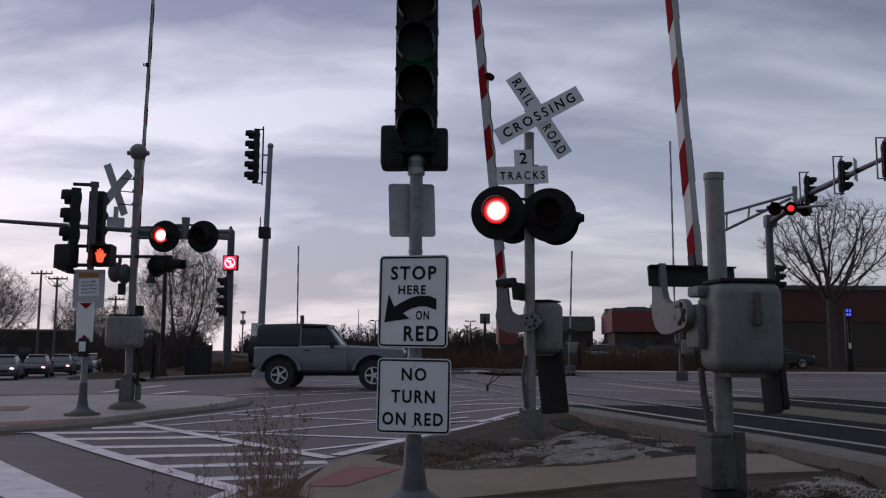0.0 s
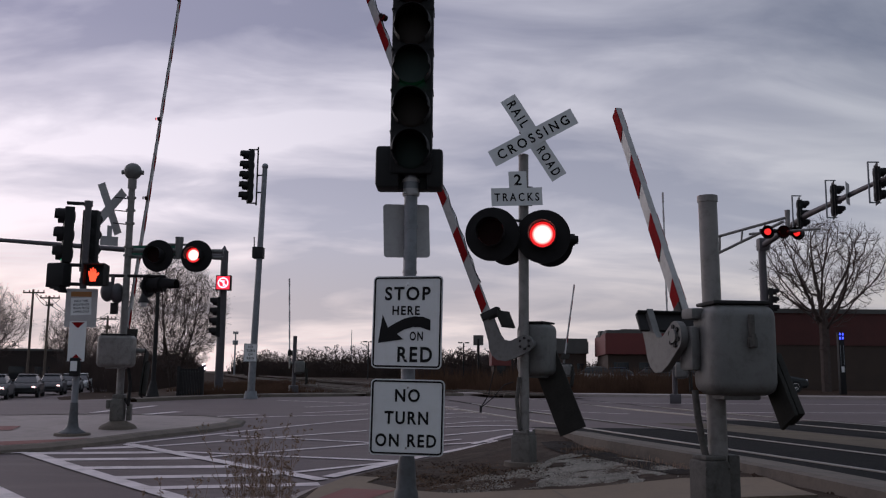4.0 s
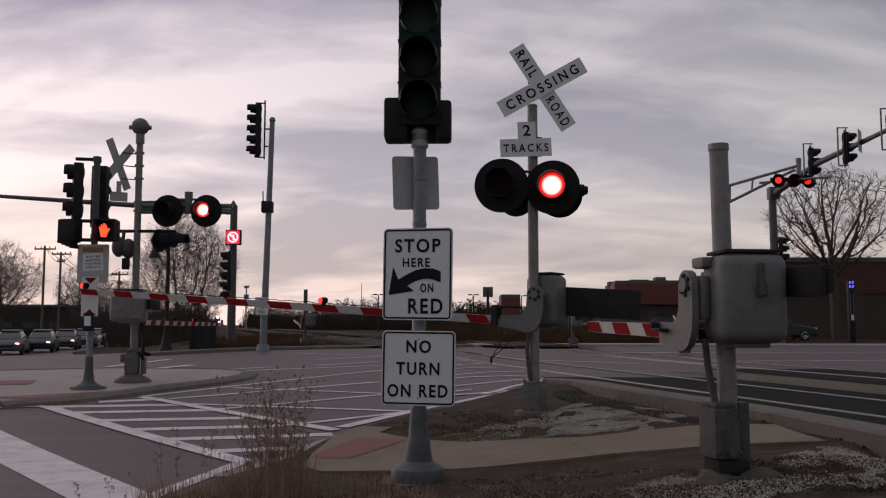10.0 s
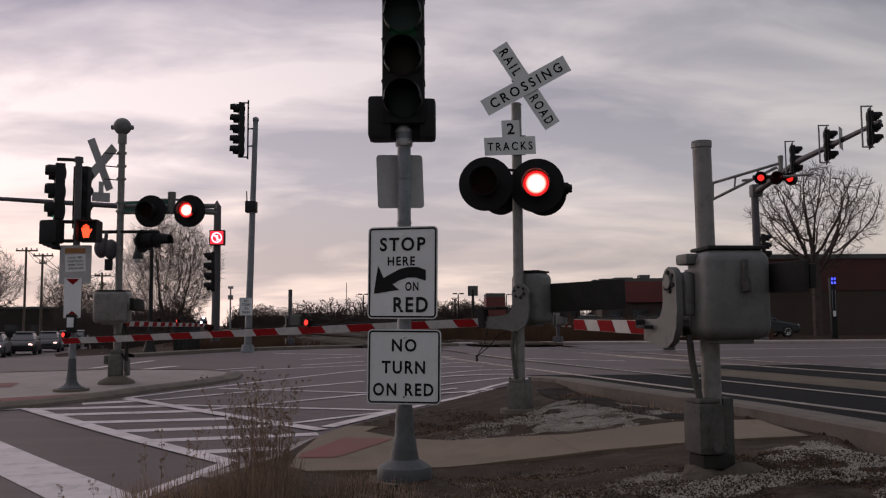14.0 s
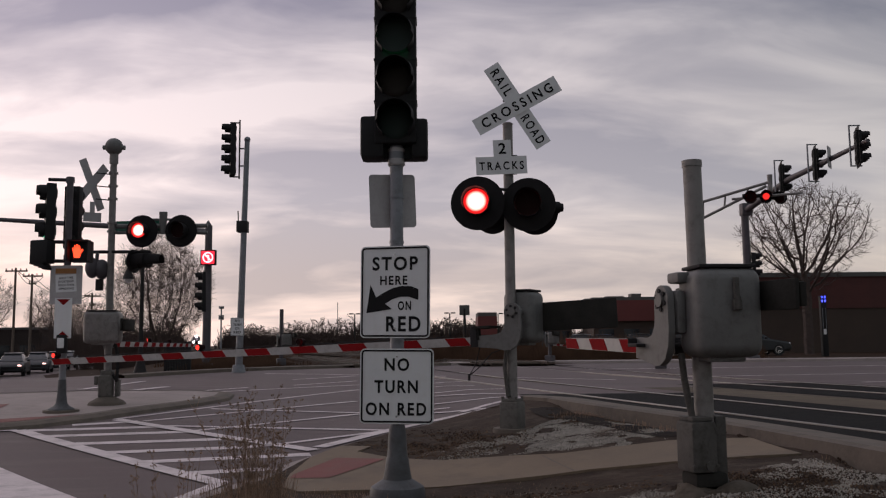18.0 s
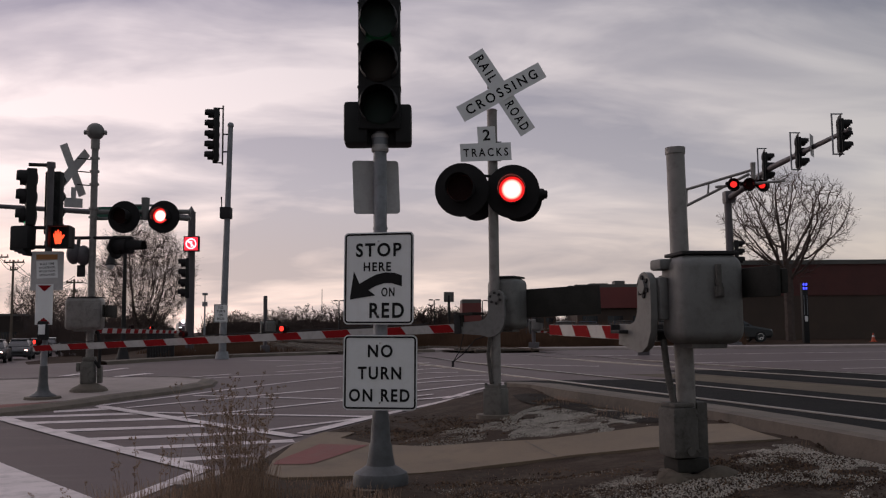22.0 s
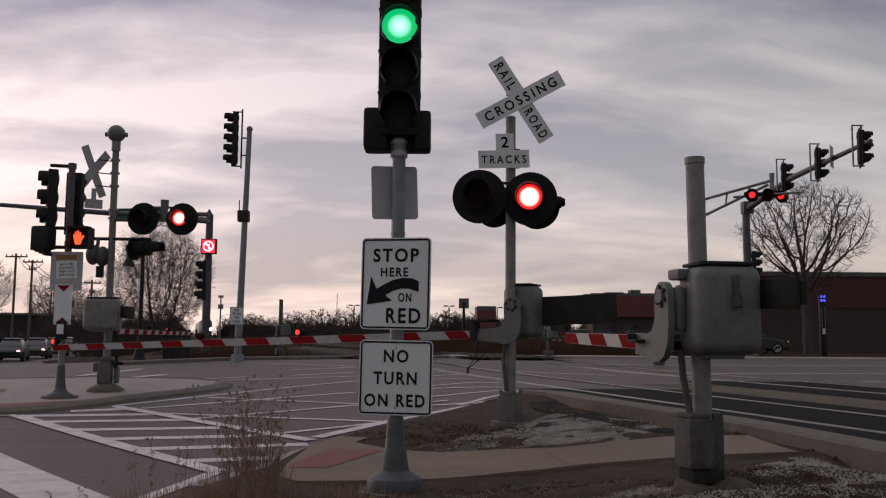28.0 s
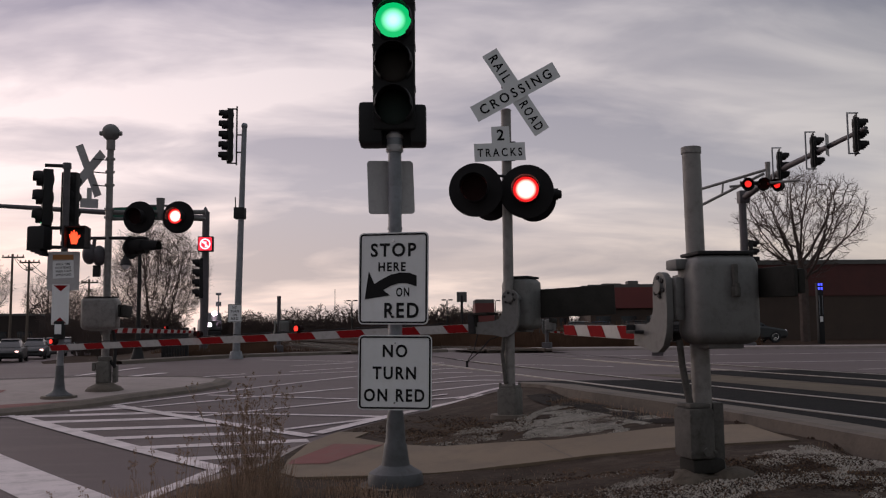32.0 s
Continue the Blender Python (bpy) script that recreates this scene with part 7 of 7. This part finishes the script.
# ---- dry weeds at the verge ----
def weeds(name, centre, n, height, spread, seed, label, heads=True):
    rnd = random.Random(seed)
    rods, tufts = [], []
    for k in range(n):
        a, q = rnd.uniform(0, 2 * math.pi), spread * math.sqrt(rnd.random())
        x, y = centre[0] + math.cos(a) * q, centre[1] + math.sin(a) * q
        p = Vector((x, y, island_z(x, y) - 0.05))
        h = height * rnd.uniform(0.35, 1.0)
        d = Vector((rnd.uniform(-0.11, 0.11) + math.cos(a) * 0.10, rnd.uniform(-0.12, 0.12), 1)).normalized()
        r = rnd.uniform(0.0020, 0.0042)
        for s in range(5):
            d = (d + Vector((rnd.uniform(-1, 1), rnd.uniform(-1, 1), rnd.uniform(-0.4, 0.2))) * 0.10).normalized()
            e = p + d * h / 5
            rods.append((p, e, r, r * 0.8))
            r *= 0.8
            if heads and s >= 2 and rnd.random() < 0.75:
                for b in range(rnd.randint(1, 3)):
                    bd = (d + Vector((rnd.uniform(-1, 1), rnd.uniform(-1, 1), rnd.uniform(-0.1, 0.5)))).normalized()
                    tip = e + bd * h * rnd.uniform(0.05, 0.14)
                    rods.append((e, tip, r, r * 0.6))
                    tufts.append(tip)
            p = e
        tufts.append(p)
    me = rods_mesh(name, rods, 3)
    bm = bmesh.new()
    bm.from_mesh(me)
    if heads:
        verts, faces = [v.co.copy() for v in bm.verts], [[v.index for v in fc.verts] for fc in bm.faces]
        for t in tufts:
            for b in range(5):
                i = len(verts)
                c = t + Vector((rnd.uniform(-1, 1), rnd.uniform(-1, 1), rnd.uniform(-1, 1))) * 0.012
                s = rnd.uniform(0.003, 0.008)
                verts += [c + Vector((s, 0, 0)), c + Vector((-s * 0.6, s, 0)), c + Vector((-s * 0.6, -s, s)), c + Vector((0, 0, s * 1.6))]
                faces += [[i, i + 1, i + 2], [i, i + 1, i + 3], [i + 1, i + 2, i + 3], [i, i + 2, i + 3]]
        me2 = bpy.data.meshes.new(name)
        me2.from_pydata(verts, [], faces)
        me = me2
    bm.free()
    me.materials.append(M_WEED)
    tagged(new(name, me), label, "weeds", kind="stuff")


weeds("dry_weeds", (-1.38, 6.75), 105, 0.90, 0.17, 2, "tall dry brown weed stalks with seed heads")
weeds("dry_weeds", (-2.0, 6.75), 12, 0.60, 0.24, 3, "thin dry weed stalks beside the kerb")
weeds("dry_grass", (-1.40, 6.6), 520, 0.38, 0.32, 4, "tangled dry brown grass tuft", False)
weeds("dry_grass", (-0.8, 6.5), 700, 0.16, 0.62, 5, "short dry grass on the verge", False)
weeds("dry_grass", (-1.95, 6.6), 420, 0.22, 0.42, 6, "short dry grass beside the kerb", False)
weeds("dry_grass", (0.35, 6.5), 600, 0.07, 0.8, 7, "sparse dry grass blades on soil", False)
weeds("dry_weeds", (-2.2, 5.6), 8, 0.42, 0.2, 9, "thin dry weed stalks beside the kerb")


# ---- crushed stone ----
def stones(name, spots, seed, label, mt=None):
    rnd = random.Random(seed)
    verts, faces = [], []
    tri = [(0, 2, 4), (2, 1, 4), (1, 3, 4), (3, 0, 4), (2, 0, 5), (1, 2, 5), (3, 1, 5), (0, 3, 5)]
    for cx, cy, rx, ry, n, s0, s1 in spots:
        for k in range(n):
            a, q = rnd.uniform(0, 2 * math.pi), rnd.random() ** 0.6
            x, y = cx + math.cos(a) * q * rx, cy + math.sin(a) * q * ry
            if noise.noise((x * 2.1, y * 2.1, seed)) + 0.5 * noise.noise((x * 6, y * 6, seed)) < -0.22 + (0.9 * q - 0.5):
                continue
            if inside((x, y), PATH_WALK) or not inside((x, y), ISLAND):
                continue
            s = rnd.uniform(s0, s1)
            z = island_z(x, y) - 0.012 + s * 0.3
            turn = Euler((rnd.uniform(0, 6), rnd.uniform(0, 6), rnd.uniform(0, 6))).to_matrix()
            i = len(verts)
            for v in ((1, 0, 0), (-1, 0, 0), (0, 1, 0), (0, -1, 0), (0, 0, 0.7), (0, 0, -0.7)):
                p = turn @ (Vector(v) * s * rnd.uniform(0.6, 1.15))
                verts.append((x + p.x, y + p.y, z + p.z))
            faces += [(i + a_, i + b_, i + c_) for a_, b_, c_ in tri]
    me = bpy.data.meshes.new(name)
    me.from_pydata(verts, [], faces)
    me.materials.append(mt or M_GRAVEL)
    tagged(new(name, me), label, "gravel", kind="stuff")


stones("gravel", [(1.75, 10.1, 0.75, 1.3, 30000, 0.003, 0.010), (1.1, 10.0, 0.9, 0.8, 12000, 0.003, 0.010), (0.5, 9.7, 0.7, 0.5, 2500, 0.003, 0.009), (2.25, 9.6, 0.35, 0.6, 5000, 0.003, 0.010)], 21, "pale crushed stone round the crossing signal")
stones("gravel", [(2.95, 6.5, 0.7, 0.8, 12000, 0.0025, 0.009), (2.0, 5.6, 0.9, 0.5, 9000, 0.0025, 0.009), (1.5, 6.1, 0.5, 0.5, 4500, 0.0025, 0.008), (0.6, 6.5, 1.3, 0.9, 5000, 0.002, 0.007)], 22, "pale crushed stone at the foot of the gate")
stones("soil_clods", [(0.4, 6.6, 1.5, 1.0, 6000, 0.003, 0.012), (1.9, 11.6, 0.5, 1.6, 2500, 0.004, 0.016), (-0.2, 10.6, 0.9, 1.4, 1800, 0.004, 0.014), (0.5, 10.4, 0.8, 0.8, 700, 0.004, 0.02), (2.4, 6.0, 1.2, 1.0, 6000, 0.003, 0.014)], 23, "dark clods of soil and debris", M_DIRT)
stones("leaf_litter", [(0.5, 6.6, 1.7, 1.1, 9000, 0.003, 0.010), (-1.2, 6.8, 0.9, 0.9, 3500, 0.003, 0.010), (2.3, 6.0, 1.2, 1.1, 4000, 0.003, 0.010), (0.2, 10.4, 1.1, 1.2, 3500, 0.004, 0.012), (2.0, 11.2, 0.6, 1.8, 3000, 0.004, 0.014)], 31, "brown leaf litter and chips on the soil", M_LITTER)
weeds("dry_grass", (-0.75, 7.45), 420, 0.09, 0.5, 41, "short dry grass along the pavement", False)
weeds("dry_grass", (0.5, 7.45), 300, 0.06, 0.7, 42, "short dry grass along the pavement", False)
weeds("dry_grass", (1.9, 11.4), 260, 0.12, 0.45, 43, "dry grass along the kerb", False)
weeds("dry_grass", (2.35, 9.9), 260, 0.12, 0.45, 44, "dry grass along the kerb", False)
# dark grains laid in where the kerb's inner edge lies in shadow
stones("kerb_debris", [(2.0, 11.9, 0.14, 0.8, 1200, 0.005, 0.02), (2.3, 10.7, 0.15, 0.8, 1500, 0.005, 0.02), (2.65, 9.5, 0.15, 0.8, 1500, 0.005, 0.02), (2.95, 8.9, 0.14, 0.5, 900, 0.005, 0.02), (3.25, 7.2, 0.15, 0.6, 1200, 0.004, 0.018)], 33, "dark soil grains standing in for shade along the kerb", M_DIRT)
weeds("dry_grass", (2.05, 11.8), 240, 0.10, 0.3, 45, "dry grass along the kerb", False)
weeds("dry_grass", (2.65, 9.4), 240, 0.09, 0.3, 46, "dry grass along the kerb", False)
weeds("dry_grass", (3.2, 7.0), 200, 0.07, 0.35, 47, "dry grass along the kerb", False)


# ---- what moves ----
def motions():
    for ob, rows in MOVES:
        if rows:
            walk(ob, rows)
    walk(jp, jeep_rows())
    for w in JEEP_WHEELS:
        walk(w, spin_rows(w))
    walk(tn, train_rows())


motions()
